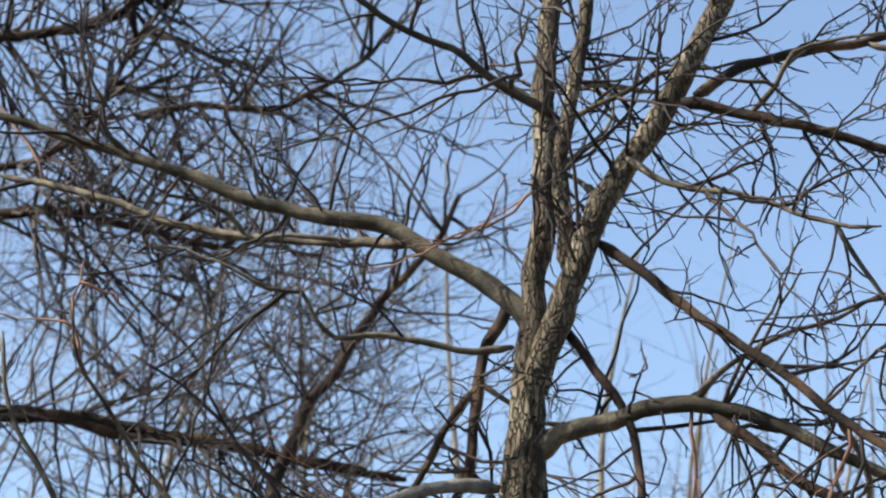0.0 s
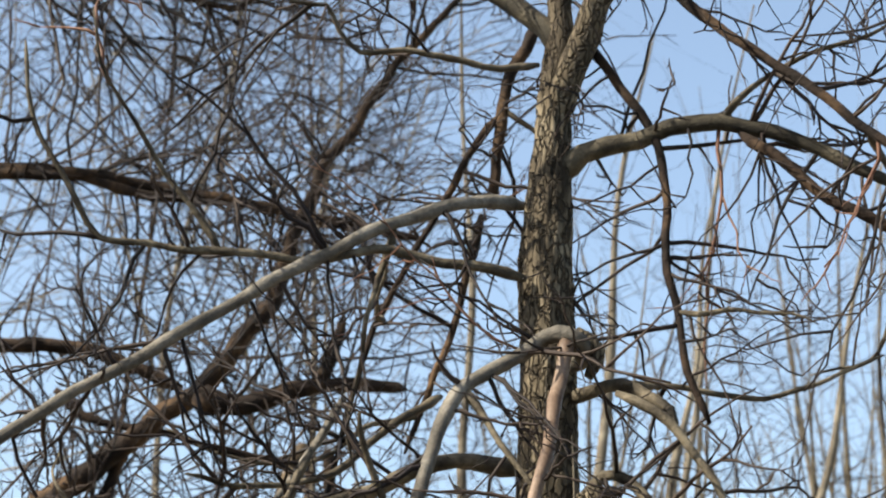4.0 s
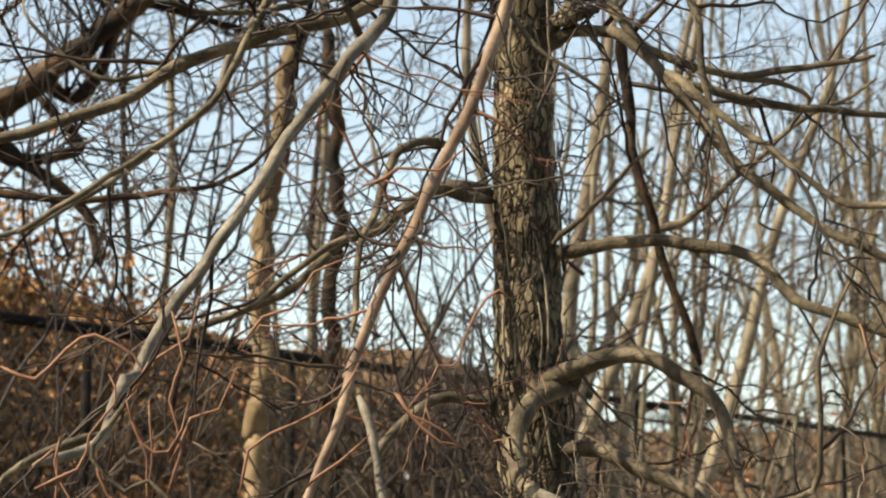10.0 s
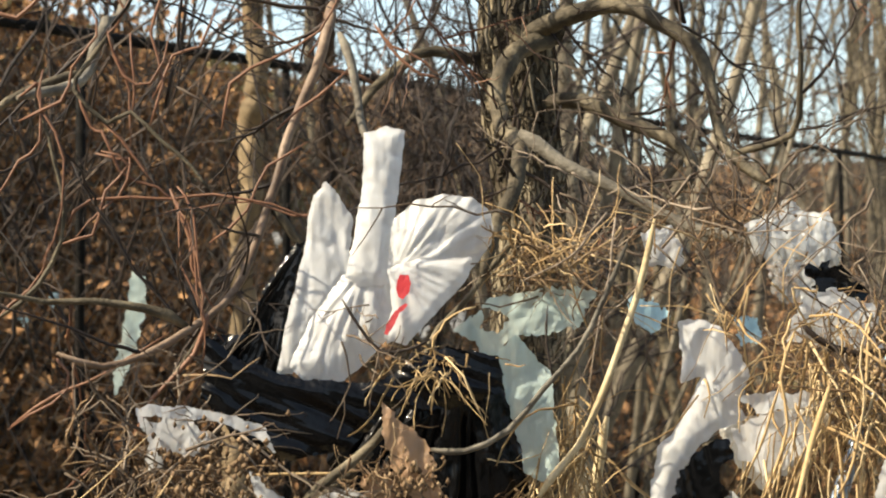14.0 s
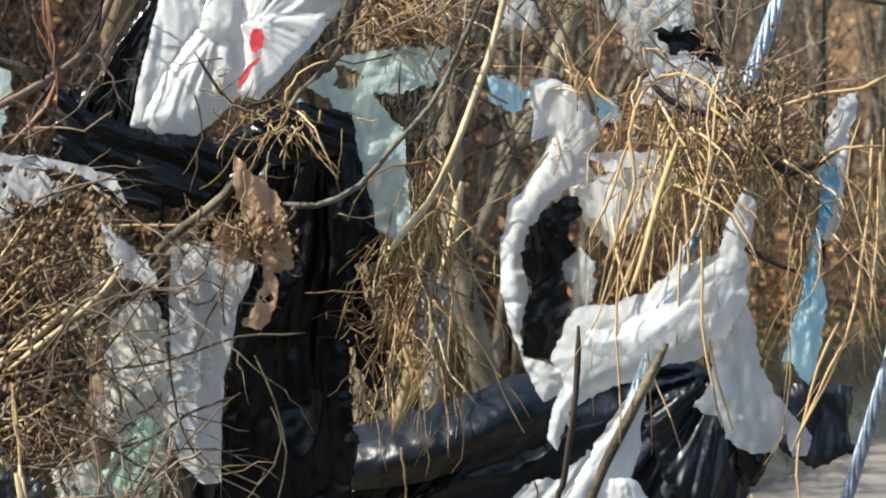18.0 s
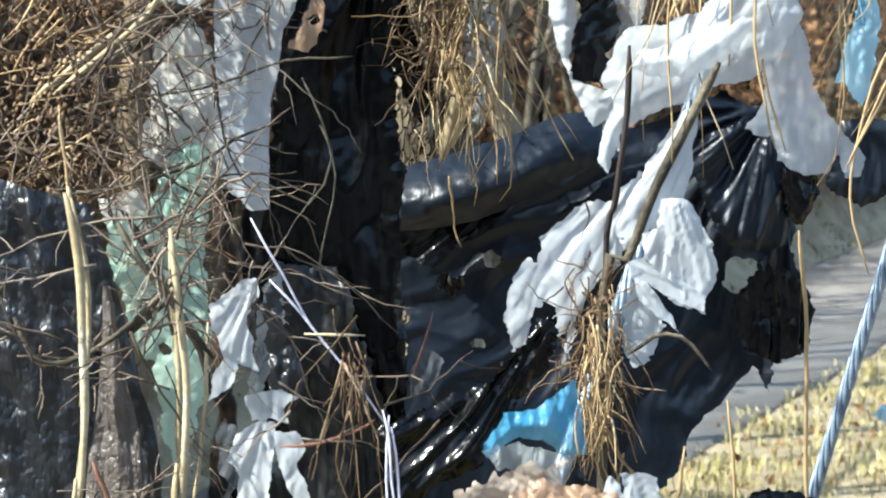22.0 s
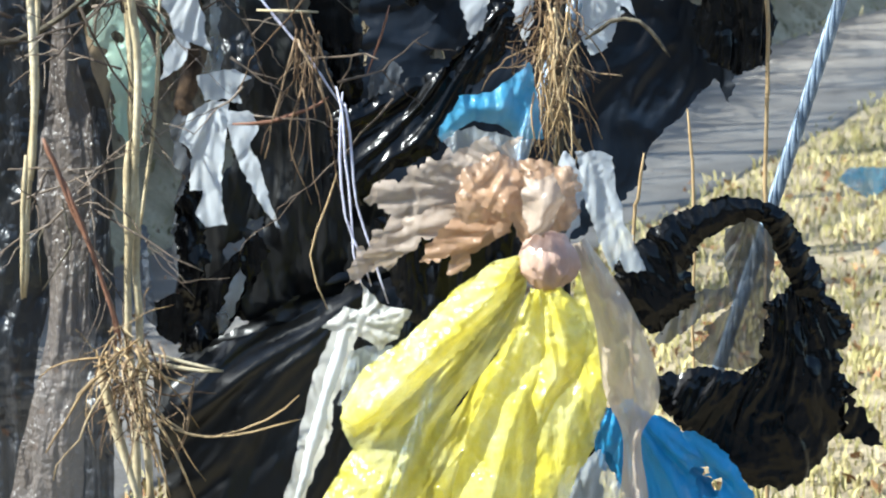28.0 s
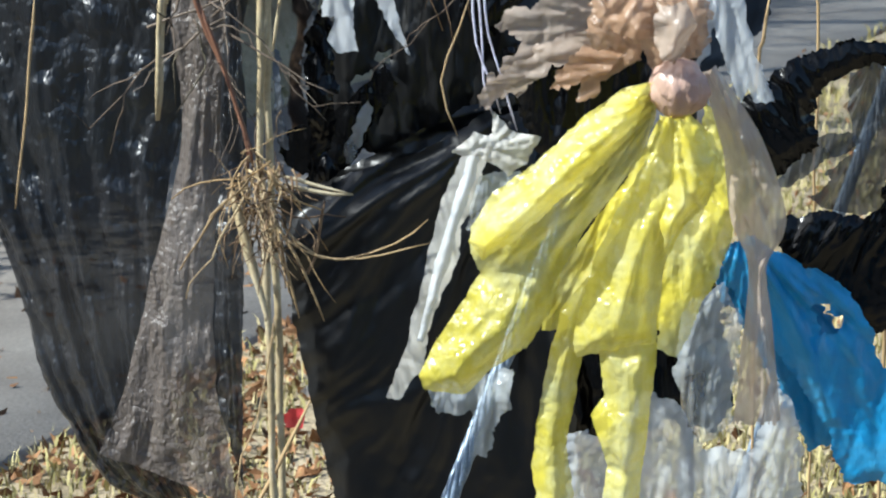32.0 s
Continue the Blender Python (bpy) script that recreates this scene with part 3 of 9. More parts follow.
def tuft(name, material, centre, spread, count, length, down=0.6, r=0.0012, label="", category="straw", seed=3, bend=0.5, forks=0, kind="stuff", way=(0, 0, 0)):
    """A tangle of straws caught on the twigs."""
    g = np.random.default_rng(seed)
    t = Tubes()
    c, s = np.array(centre), np.array(spread)
    for _ in range(int(count * 0.62)):
        a = c + g.standard_normal(3) * s * 0.5
        d = g.standard_normal(3) + np.array((0, 0, -down * 2)) + np.array(way) * 2
        d /= np.linalg.norm(d)
        n = 7
        reach = g.choice((0.35, 0.5, 0.7, 1.2))
        p = [a]
        for i in range(n):
            d = d + g.standard_normal(3) * bend * 0.4 + np.array((0, 0, -down * 0.15))
            d /= np.linalg.norm(d)
            p.append(p[-1] + d * length * reach / n)
        rr = 0.78 * r * g.uniform(0.45, 1.7)
        t.add(np.array(p), rr * np.linspace(1, 0.5, n + 1), 3)
    ob = t.object(name, material, None, "", centre)
    ob.location = centre
    return tagged(ob, label, category, "", kind)


def rag(name, material, outline, parent=None, gather=None, folds=9.0, amp=0.008, puff=0.0, fray=0.003, holes=(), radii=(), res=0.0036, label="", category="", seed=1, lean=0.0, soft=1.0):
    """A torn piece of film inside a free outline. Folds run down, or out from the gather point; creases cross them; holes are torn through."""
    g = np.random.default_rng(seed + 500)
    puff = puff * 0.35
    res = res * 0.66
    pale = material in (WHITE, MILKY, CREAM, GREEN, PALE_GREEN)
    if pale:
        amp, folds = amp * 0.34, folds * 0.6
    elif material in (YELLOW, PEACH, PINK_GREY, BLUE):
        amp = amp * 0.7
    o = np.array(outline, float)
    A = np.c_[o[:, 0], o[:, 2], np.ones(len(o))]
    plane = np.linalg.lstsq(A, o[:, 1], rcond=None)[0] if np.ptp(o[:, 1]) > 0.002 else np.array((0, 0, o[:, 1].mean()))

    def rim_of(p, wild):
        q = np.vstack([p, p[:1]])
        out = []
        for a, b in zip(q[:-1], q[1:]):
            n = max(2, int(np.linalg.norm(b - a) / (res * 0.6)))
            out.append(a + (b - a) * np.linspace(0, 1, n, endpoint=False)[:, None])
        out = np.vstack(out)
        x, z = out[:, 0], out[:, 1]
        w = np.c_[field(x * 60, seed * 1.37, z * 60), field(x * 60 + 9, seed * 1.37, z * 60 + 5)]
        w2 = np.c_[field(x * 210, seed * 1.37, z * 210), field(x * 210 + 9, seed * 1.37, z * 210 + 5)]
        return out + wild * 1.5 * (w * 1.6 + w2)

    rims = [rim_of(o[:, [0, 2]], fray)]
    for h, r in zip(holes, radii):
        a = np.linspace(0, 6.28, 12, endpoint=False)
        rr = r * (0.8 + 0.5 * g.random(12))
        rims.append(rim_of(np.c_[h[0] + np.cos(a) * rr, h[2] + np.sin(a) * rr * 0.85], fray))

    def inside(px, pz, p):
        hit = np.zeros(px.shape, bool)
        x1, z1 = p[:, 0], p[:, 1]
        x2, z2 = np.roll(x1, -1), np.roll(z1, -1)
        for a, b, c, d in zip(x1, z1, x2, z2):
            if b == d:
                continue
            lo, hi = np.searchsorted(zs_mid, (min(b, d), max(b, d)))
            if lo < hi:
                row = slice(lo, hi)
                hit[row] ^= px[row] < (c - a) * (pz[row] - b) / (d - b) + a
        return hit

    lo, hi = rims[0].min(0) - res, rims[0].max(0) + res
    xs, zs = np.arange(lo[0], hi[0] + res, res), np.arange(lo[1], hi[1] + res, res)
    X, Z = np.meshgrid(xs, zs)
    cx, cz = X[:-1, :-1] + res / 2, Z[:-1, :-1] + res / 2
    zs_mid = zs[:-1] + res / 2
    keep = inside(cx, cz, rims[0])
    for r in rims[1:]:
        keep &= ~inside(cx, cz, r)
    idx = np.arange(X.size).reshape(X.shape)
    quad = np.stack([idx[:-1, :-1], idx[:-1, 1:], idx[1:, 1:], idx[1:, :-1]], -1)[keep]
    px, pz = X.ravel().copy(), Z.ravel().copy()
    count = np.zeros(X.size, int)
    np.add.at(count, quad.ravel(), 1)
    edge = np.where((count > 0) & (count < 4))[0]
    allrim = np.vstack(rims)
    for part_of in np.array_split(edge, max(1, len(edge) // 200)):
        d = (allrim[None, :, 0] - px[part_of, None]) ** 2 + (allrim[None, :, 1] - pz[part_of, None]) ** 2
        m = d.argmin(1)
        near = d[np.arange(len(part_of)), m] < (1.1 * res) ** 2
        px[part_of[near]], pz[part_of[near]] = allrim[m[near], 0], allrim[m[near], 1]
    used = np.unique(quad)
    remap = np.full(X.size, -1)
    remap[used] = np.arange(len(used))
    px, pz = px[used], pz[used]
    ph = g.uniform(0, 50, 8)
    if gather is not None:
        dx, dz = px - gather[0], pz - gather[2]
        r = np.hypot(dx, dz)
        a = np.arctan2(dx, -dz) * folds / 2.2 + 0.5 * field(dx * 8, ph[0], dz * 8)
        w = np.minimum(1.0, r / 0.05)
    else:
        r = -pz - lean * px * 0.3
        a = (px + lean * pz) * folds * 2.6 + 0.6 * field(px * 8, ph[0], pz * 8)
        w = 1.0
    c1 = 1 - 2.9 * np.abs(field(a * 0.6, r * 4.0, ph[1]))
    c2 = 1 - 2.9 * np.abs(field(a * 1.7, r * 5.5, ph[2]))
    c3 = 1 - 2.9 * np.abs(field(a * 4.4, r * 8.0, ph[3]))
    c5 = 1 - 2.9 * np.abs(field(a * 9.5, r * 11.0, ph[5]))
    y = plane[0] * px + plane[1] * pz + plane[2] - amp * w * (0.62 * c1 + 0.36 * c2 + 0.13 * c3 + 0.05 * c5 - 0.6)
    if gather is not None:
        cu, cv = np.arctan2(dx, -dz) * 0.16, r * 0.42
    else:
        cu, cv = px + lean * pz, pz * 0.55
    y -= soft * crumpled(cu, cv, g, 0.034 if pale else 0.06, 0.32 if pale else 0.34 if material is BLACK else 0.26 if material in (NAVY, BIN_BLACK) else 0.50)
    if puff:
        thin = allrim[::3]
        reach = np.empty(len(px))
        for part_of in np.array_split(np.arange(len(px)), max(1, len(px) // 400)):
            reach[part_of] = np.sqrt(((thin[None, :, 0] - px[part_of, None]) ** 2 + (thin[None, :, 1] - pz[part_of, None]) ** 2).min(1))
        reach = np.clip(reach / min(reach.max(), puff * 2.2), 0, 1)
        y -= puff * np.sin(reach * 1.5708)
    base = np.array((px.mean(), y.mean(), pz.mean())) if parent is None else np.array(parent.location)
    ob = mesh_object(name, (np.c_[px, y, pz] - base).tolist(), remap[quad].tolist(), material, parent, label)
    if parent is None:
        ob.location = base
        tagged(ob, label, category)
    return ob


# ---- ground, path, bank ----
def along(s, d):
    """A point s metres along the path's near edge and d metres across it."""
    return (-0.40 + 0.406 * s - 0.914 * d, 4.4 + 0.914 * s + 0.406 * d)


def rise(x, y):
    """Flat up to the path, a grass bank up to the fence, a low wooded hill behind it."""
    d = -(x + 0.40) * 0.914 + (y - 4.4) * 0.406
    e = min(1.0, max(0.0, (d - 1.46) / 0.65))
    h = min(1.0, max(0.0, (d - 2.1) / 2.6))
    return 0.85 * e * e * (3 - 2 * e) + (2.9 - 1.5 * min(1.0, max(0.0, (x + 1.0) / 3.5))) * h * h * (3 - 2 * h) + 4.0 * min(1.0, max(0.0, (y - 24) / 14)) + 0.02 * noise.noise(Vector((x * 1.3, y * 1.3, 0)))


gx = np.r_[-900, -200, -60, -25, -14, np.arange(-9, 10, 0.3), 14, 25, 60, 200, 900]
gy = np.r_[-900, -200, -50, -12, -5, np.arange(-2, 22, 0.3), 26, 40, 80, 250, 900]
gv = [(a, b, rise(a, b)) for b in gy for a in gx]
gf = [(j * len(gx) + i, j * len(gx) + i + 1, (j + 1) * len(gx) + i + 1, (j + 1) * len(gx) + i) for j in range(len(gy) - 1) for i in range(len(gx) - 1)]
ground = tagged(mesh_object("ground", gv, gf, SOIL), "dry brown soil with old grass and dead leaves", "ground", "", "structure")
pv, pf = [], []
for k, s in enumerate(np.arange(-30, 60, 0.4)):
    for d in (0.06, 0.08, 1.38, 1.40):
        x, y = along(s, d + 0.03 * noise.noise(Vector((s * 1.7, d, 3))))
        pv.append((x, y, rise(x, y) + (0.02 if 0.07 <= d <= 1.39 else -0.02)))
for k in range(len(pv) // 4 - 1):
    for j in range(3):
        pf.append((k * 4 + j, (k + 1) * 4 + j, (k + 1) * 4 + j + 1, k * 4 + j + 1))
path = tagged(mesh_object("path", pv, pf, ASPHALT), "narrow worn grey paved path with twig shadows", "path", "", "structure")

# grass in tussocks, thin near the path, and dead leaves
g = np.random.default_rng(11)
gvv, gff = [], []
bank_v, bank_f = [], []
def blades(x, y, n, h, spread):
    for _ in range(n):
        a, r = g.uniform(0, 6.28), spread * math.sqrt(g.random())
        px, py = x + r * math.cos(a), y + r * math.sin(a)
        pz = rise(px, py)
        hh, w, b = h * g.uniform(0.5, 1.3), g.uniform(0.0016, 0.0034) * (0.5 + y / 10), g.uniform(0, 6.28)
        lx, ly = math.cos(b) * hh * g.uniform(0.2, 0.9), math.sin(b) * hh * g.uniform(0.2, 0.9)
        c, s = math.cos(a) * w, math.sin(a) * w
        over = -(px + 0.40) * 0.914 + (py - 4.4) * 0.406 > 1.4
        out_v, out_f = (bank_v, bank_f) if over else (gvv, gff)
        k = len(out_v)
        out_v.extend(((px - c, py - s, pz - 0.01), (px + c, py + s, pz - 0.01), (px + lx * 0.4 + c, py + ly * 0.4 + s, pz + hh * 0.7), (px + lx * 0.4 - c, py + ly * 0.4 - s, pz + hh * 0.7), (px + lx, py + ly, pz + hh * 0.95)))
        out_f.extend(((k, k + 1, k + 2, k + 3), (k + 3, k + 2, k + 4)))
for _ in range(11000):
    y = 3.4 + 19 * g.random() ** 1.4
    x = g.uniform(-0.32, 0.34) * y
    d = -(x + 0.40) * 0.914 + (y - 4.4) * 0.406
    if 0.05 < d < 1.44:
        continue
    if d < 0 and x < 0.3 and g.random() < 0.55:
        continue
    blades(x, y, 9, g.uniform(0.015, 0.05) * (0.6 + y / 14), 0.09 * (0.5 + y / 10))
grass = tagged(mesh_object("grass", gvv, gff, GRASS), "short dry yellow-green winter grass in tussocks", "grass", "", "stuff")
tagged(mesh_object("bank_grass", bank_v, bank_f, GRASS_SHADED), "brown-green old grass on the bank, coloured darker for shade of the woods", "grass", "", "stuff")
lvv, lff = [], []
def leaf(p, size, out, gg):
    a = gg.standard_normal(3)
    a /= np.linalg.norm(a)
    b = np.cross(a, gg.standard_normal(3))
    b /= np.linalg.norm(b)
    c = np.cross(a, b)
    k = len(out[0])
    p = np.array(p)
    out[0].extend(((p - a * size).tolist(), (p + b * size * 0.5 + c * size * 0.2).tolist(), (p + a * size).tolist(), (p - b * size * 0.5 + c * size * 0.25).tolist()))
    out[1].extend(((k, k + 1, k + 2), (k, k + 2, k + 3)))
for k in range(16000):
    y = g.uniform(3.0, 9.5) if k < 2600 else g.uniform(7.0, 17.0)
    x = g.uniform(-0.3, 0.34) * y
    if k >= 2600 and -(x + 0.40) * 0.914 + (y - 4.4) * 0.406 < 2.0:
        continue
    leaf((x, y, rise(x, y) + 0.012), g.uniform(0.012, 0.03) * (1 if k < 2600 else 2.2), (lvv, lff), g)
for k in range(3200):
    x, y = g.uniform(-1.3, 0.1), g.uniform(3.0, 4.9)
    if -(x + 0.40) * 0.914 + (y - 4.4) * 0.406 < 0.07:
        leaf((x, y, rise(x, y) + g.uniform(0.004, 0.02)), g.uniform(0.006, 0.022), (lvv, lff), g)
tagged(mesh_object("fallen_leaves", lvv, lff, LEAF, smooth=False), "dead brown leaves lying on the ground", "leaves", "", "stuff")

# ---- fence along the bank: dark rail, posts, wire mesh ----
FA, FB = Vector((-1.30, 6.8, 2.81)), Vector((2.39, 15.0, 3.41))
fence = thing("fence", (0.0, 7.5, 1.0), "dark chain-link fence with round top rail", "fence")
fo = np.array(fence.location)
def on_fence(u, down=0.0):
    p = FA.lerp(FB, u)
    return np.array((p.x, p.y, p.z - down))
rail = Tubes()
rail.add(np.array([on_fence(u) for u in np.linspace(-0.3, 2.2, 40)]), np.full(40, 0.019), 10)
rail.object("rail", FENCE, fence, "", fo)
for u in (-0.12, 0.015, 0.16, 0.30, 0.56, 1.0, 1.35, 1.7):
    post = Tubes()
    post.add(np.array([on_fence(u, z) for z in (2.2, 1.4, 0.7, 0.0)]), np.full(4, 0.016), 10)
    post.object("post", FENCE, fence, "", fo)
wires = Tubes()
flen = (FB - FA).length
for k in range(-30, 170):
    for s in (-1, 1):
        n = 9
        z = np.linspace(1.95, 0.02, n)
        pts = np.array([on_fence((k * 0.07 + s * h) / flen, h) for h in z])
        pts[:, 1] += s * 0.003
        wires.add(pts, np.full(n, 0.0016), 3)
wires.object("wire_mesh", WIRE, fence, "rusty woven wire", fo)["kind"] = "stuff"

# ---- brown thicket behind the fence ----
tg = np.random.default_rng(5)
stems, tv, tf = Tubes(), [], []
rng = np.random.default_rng(21)
for k in range(640):
    u = tg.uniform(-0.3, 0.42) if k % 3 else tg.uniform(0.3, 1.5)
    back = tg.uniform(0.35, 2.4)
    p = on_fence(u) + np.array((-0.914, 0.406, 0)) * back
    p[2] = rise(p[0], p[1]) - 0.02
    h = (tg.uniform(0.9, 1.75) if u < 0.36 else tg.uniform(0.5, 1.3)) * (0.5 if back > 1 else 0.75)
    shoot(stems, p, (tg.uniform(-0.3, 0.3), tg.uniform(-0.2, 0.2), 1), h, tg.uniform(0.005, 0.011), 0.45, 0.0, 1, 3, 7)
    for _ in range(90 if u < 0.4 else 80):
        q = p + tg.standard_normal(3) * np.array((0.25, 0.25, 0)) + np.array((0, 0, tg.uniform(0.02, h * 0.95)))
        leaf(q, tg.uniform(0.016, 0.042), (tv, tf), tg)
thicket = thing("thicket", (-1.3, 8.5, 1.2), "dense brown thicket with dead leaves behind the fence", "thicket", "", "stuff")
stems.object("stems", TWIG, thicket, "", thicket.location)
mesh_object("dead_leaves", (np.array(tv) - np.array(thicket.location)).tolist(), tf, LEAF, thicket, "", False)

# an added unseen dark slope behind the camera closes the place, blocks low sky
bv, bf = [], []
nx, ny = 40, 14
for j in range(ny):
    for i in range(nx):
        x = -40 + 80 * i / (nx - 1)
        e = j / (ny - 1)
        bv.append((x, -5 - 9 * e + 0.8 * noise.noise(Vector((x * 0.3, e * 4, 0))), -0.3 + 6 * e ** 0.9 + 1.2 * noise.noise(Vector((x * 0.25, 7, e * 3))) * e))
bf = [(j * nx + i, (j + 1) * nx + i, (j + 1) * nx + i + 1, j * nx + i + 1) for j in range(ny - 1) for i in range(nx - 1)]
tagged(mesh_object("backdrop", bv, bf, UNSEEN_SLOPE), "unseen dark slope added behind the camera to block sky light", "slope", "", "structure")


# ---- the small tree that the camera looks up ----
tree = thing("tree", (0.08, 3.2, 0.0), "bare young tree with furrowed trunk and grey-tan limbs", "tree")
trunk_line = [(0.10, 3.20, -0.05), (0.09, 3.20, 0.6), (0.07, 3.20, 1.3)] + [(0.081, 3.20, 1.866), (0.075, 3.20, 1.963), (0.063, 3.20, 2.125)] + [(0.057, 3.20, 2.299), (0.054, 3.20, 2.484), (0.053, 3.20, 2.655)] + [(0.054, 3.20, 2.897), (0.051, 3.20, 3.025), (0.057, 3.20, 3.165)] + [(0.062, 3.20, 3.243), (0.066, 3.20, 3.359), (0.073, 3.20, 3.448), (0.079, 3.20, 3.509)]
tl = spline(trunk_line, 0.012)
sides = 56
kk = len(tl)
uu = np.linspace(0, 1, kk)
ang = np.arange(sides) / sides * 2 * np.pi
bark = np.zeros((kk, sides))
for i in range(kk):
    for j in range(sides):
        w = 0.9 * noise.noise(Vector((math.cos(ang[j]) * 2.2, math.sin(ang[j]) * 2.2, tl[i, 2] * 5)))
        ridge = abs(math.sin(ang[j] * 10 + w * 9 + 2.4 * math.sin(tl[i, 2] * 31 + ang[j] * 2)))
        br = noise.noise(Vector((math.cos(ang[j]) * 7, math.sin(ang[j]) * 7, tl[i, 2] * 26)))
        bark[i, j] = 1 + 0.17 * (ridge ** 0.6 - 0.65) + 0.12 * br
trunk_r = np.interp(uu, (0, 0.35, 0.6, 0.82, 0.90, 0.95, 1), (0.066, 0.055, 0.049, 0.041, 0.036, 0.026, 0.008))
trunk_r = trunk_r * (1 + 0.05 * np.sin(tl[:, 2] * 7) + 0.03 * np.sin(tl[:, 2] * 19))
tt = Tubes()
tt.add(tl, trunk_r, sides, bark)
tt.object("trunk", BARK, tree, "deeply furrowed grey-brown trunk", tree.location)
# loose bark strips and fine dead stems that climb the trunk
for k in range(12):
    z0 = rng.uniform(1.9, 2.75)
    a = rng.uniform(-2.9, -0.4)
    t2 = Tubes()
    zz = np.linspace(0, rng.uniform(0.08, 0.3), 8)
    wob = np.cumsum(rng.standard_normal((8, 2)) * 0.004, 0)
    base = np.array([np.interp(z0 + zz, tl[:, 2], tl[:, c]) for c in (0, 1)]).T
    ln = np.c_[base[:, 0] + math.cos(a) * 0.056 + wob[:, 0], base[:, 1] + math.sin(a) * 0.056 + wob[:, 1] - 0.004, z0 + zz]
    t2.add(ln, np.linspace(0.0028, 0.0012, 8), 4)
    t2.object("bark_strip", PALE_BARK if k % 3 else TWIG, tree, "", tree.location)

# leaders above the fork
limb(tree, [(0.068, 3.20, 3.339), (0.076, 3.20, 3.438), (0.081, 3.20, 3.509), (0.094, 3.20, 3.601), (0.094, 3.20, 3.749), (0.104, 3.20, 3.903), (0.116, 3.20, 4.038), (0.126, 3.20, 4.226), (0.124, 3.20, 4.433)], 0.021, 0.015, BARK, "leader", 14, flare=0)
limb(tree, [(0.069, 3.20, 3.281), (0.083, 3.18, 3.342), (0.111, 3.17, 3.424), (0.143, 3.15, 3.496), (0.176, 3.13, 3.585), (0.228, 3.12, 3.674), (0.295, 3.10, 3.776), (0.339, 3.08, 3.858), (0.395, 3.07, 3.957), (0.455, 3.05, 4.091)], 0.023, 0.017, BARK, "leader", 14, flare=0)
limb(tree, [(0.131, 3.17, 3.505), (0.129, 3.16, 3.561), (0.119, 3.15, 3.669), (0.129, 3.13, 3.763), (0.154, 3.12, 3.859), (0.172, 3.11, 3.984), (0.183, 3.10, 4.147)], 0.013, 0.011, BARK, "leader", 12)
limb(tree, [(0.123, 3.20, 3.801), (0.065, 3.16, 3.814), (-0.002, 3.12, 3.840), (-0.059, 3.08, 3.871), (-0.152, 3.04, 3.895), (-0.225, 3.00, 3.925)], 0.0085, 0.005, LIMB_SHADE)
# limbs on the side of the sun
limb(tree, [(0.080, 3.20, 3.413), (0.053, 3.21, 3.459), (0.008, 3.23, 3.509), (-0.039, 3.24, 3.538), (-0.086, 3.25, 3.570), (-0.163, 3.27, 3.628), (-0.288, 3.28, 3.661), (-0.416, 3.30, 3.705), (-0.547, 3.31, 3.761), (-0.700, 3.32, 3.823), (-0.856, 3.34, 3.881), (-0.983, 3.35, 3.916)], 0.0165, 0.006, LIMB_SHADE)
limb(tree, [(-0.122, 3.40, 3.663), (-0.218, 3.44, 3.684), (-0.381, 3.48, 3.708), (-0.550, 3.52, 3.757), (-0.726, 3.56, 3.837), (-0.906, 3.60, 3.898)], 0.008, 0.006, LIMB)
limb(tree, [(0.017, 3.20, 3.142), (-0.031, 3.17, 3.138), (-0.114, 3.14, 3.112), (-0.199, 3.12, 3.079), (-0.265, 3.09, 3.028), (-0.371, 3.06, 2.952), (-0.490, 3.03, 2.872), (-0.629, 3.01, 2.772), (-0.739, 2.98, 2.684), (-0.809, 2.95, 2.626)], 0.0105, 0.0085, LIMB_GREY)
limb(tree, [(0.088, 3.16, 2.865), (0.110, 3.10, 2.876), (0.078, 3.08, 2.893), (0.044, 3.10, 2.894), (-0.024, 3.07, 2.840), (-0.086, 3.03, 2.775), (-0.114, 3.00, 2.690), (-0.137, 2.97, 2.624), (-0.160, 2.93, 2.575)] + [(-0.185, 2.88, 2.528), (-0.242, 2.85, 2.428), (-0.326, 2.81, 2.295), (-0.385, 2.78, 2.195), (-0.431, 2.75, 2.088)] + [(-0.436, 2.70, 2.076), (-0.457, 2.60, 1.992), (-0.505, 2.50, 1.953)], 0.0125, 0.006, LIMB_GREY, label="grey limb that bends down from a burl")
limb(tree, [(0.078, 3.08, 2.893), (0.067, 3.06, 2.807)] + [(0.055, 3.030, 2.773), (0.046, 2.994, 2.695), (0.016, 2.958, 2.602), (-0.012, 2.921, 2.490), (-0.043, 2.885, 2.419), (-0.080, 2.849, 2.328), (-0.109, 2.812, 2.262), (-0.143, 2.776, 2.170), (-0.170, 2.740, 2.095)] + [(-0.160, 2.660, 2.071), (-0.190, 2.634, 1.986), (-0.211, 2.608, 1.922), (-0.228, 2.582, 1.860), (-0.239, 2.556, 1.799), (-0.252, 2.530, 1.752), (-0.275, 2.504, 1.722), (-0.306, 2.478, 1.696), (-0.352, 2.452, 1.664), (-0.397, 2.426, 1.648), (-0.440, 2.400, 1.663)], 0.0105, 0.0035, LIMB_RED, label="reddish brown limb hanging down")
limb(tree, [(0.068, 3.10, 2.863), (0.102, 3.10, 2.894), (0.125, 3.10, 2.872), (0.109, 3.10, 2.832)], 0.014, 0.010, BARK, "burl", bear=0, knots=0.4)
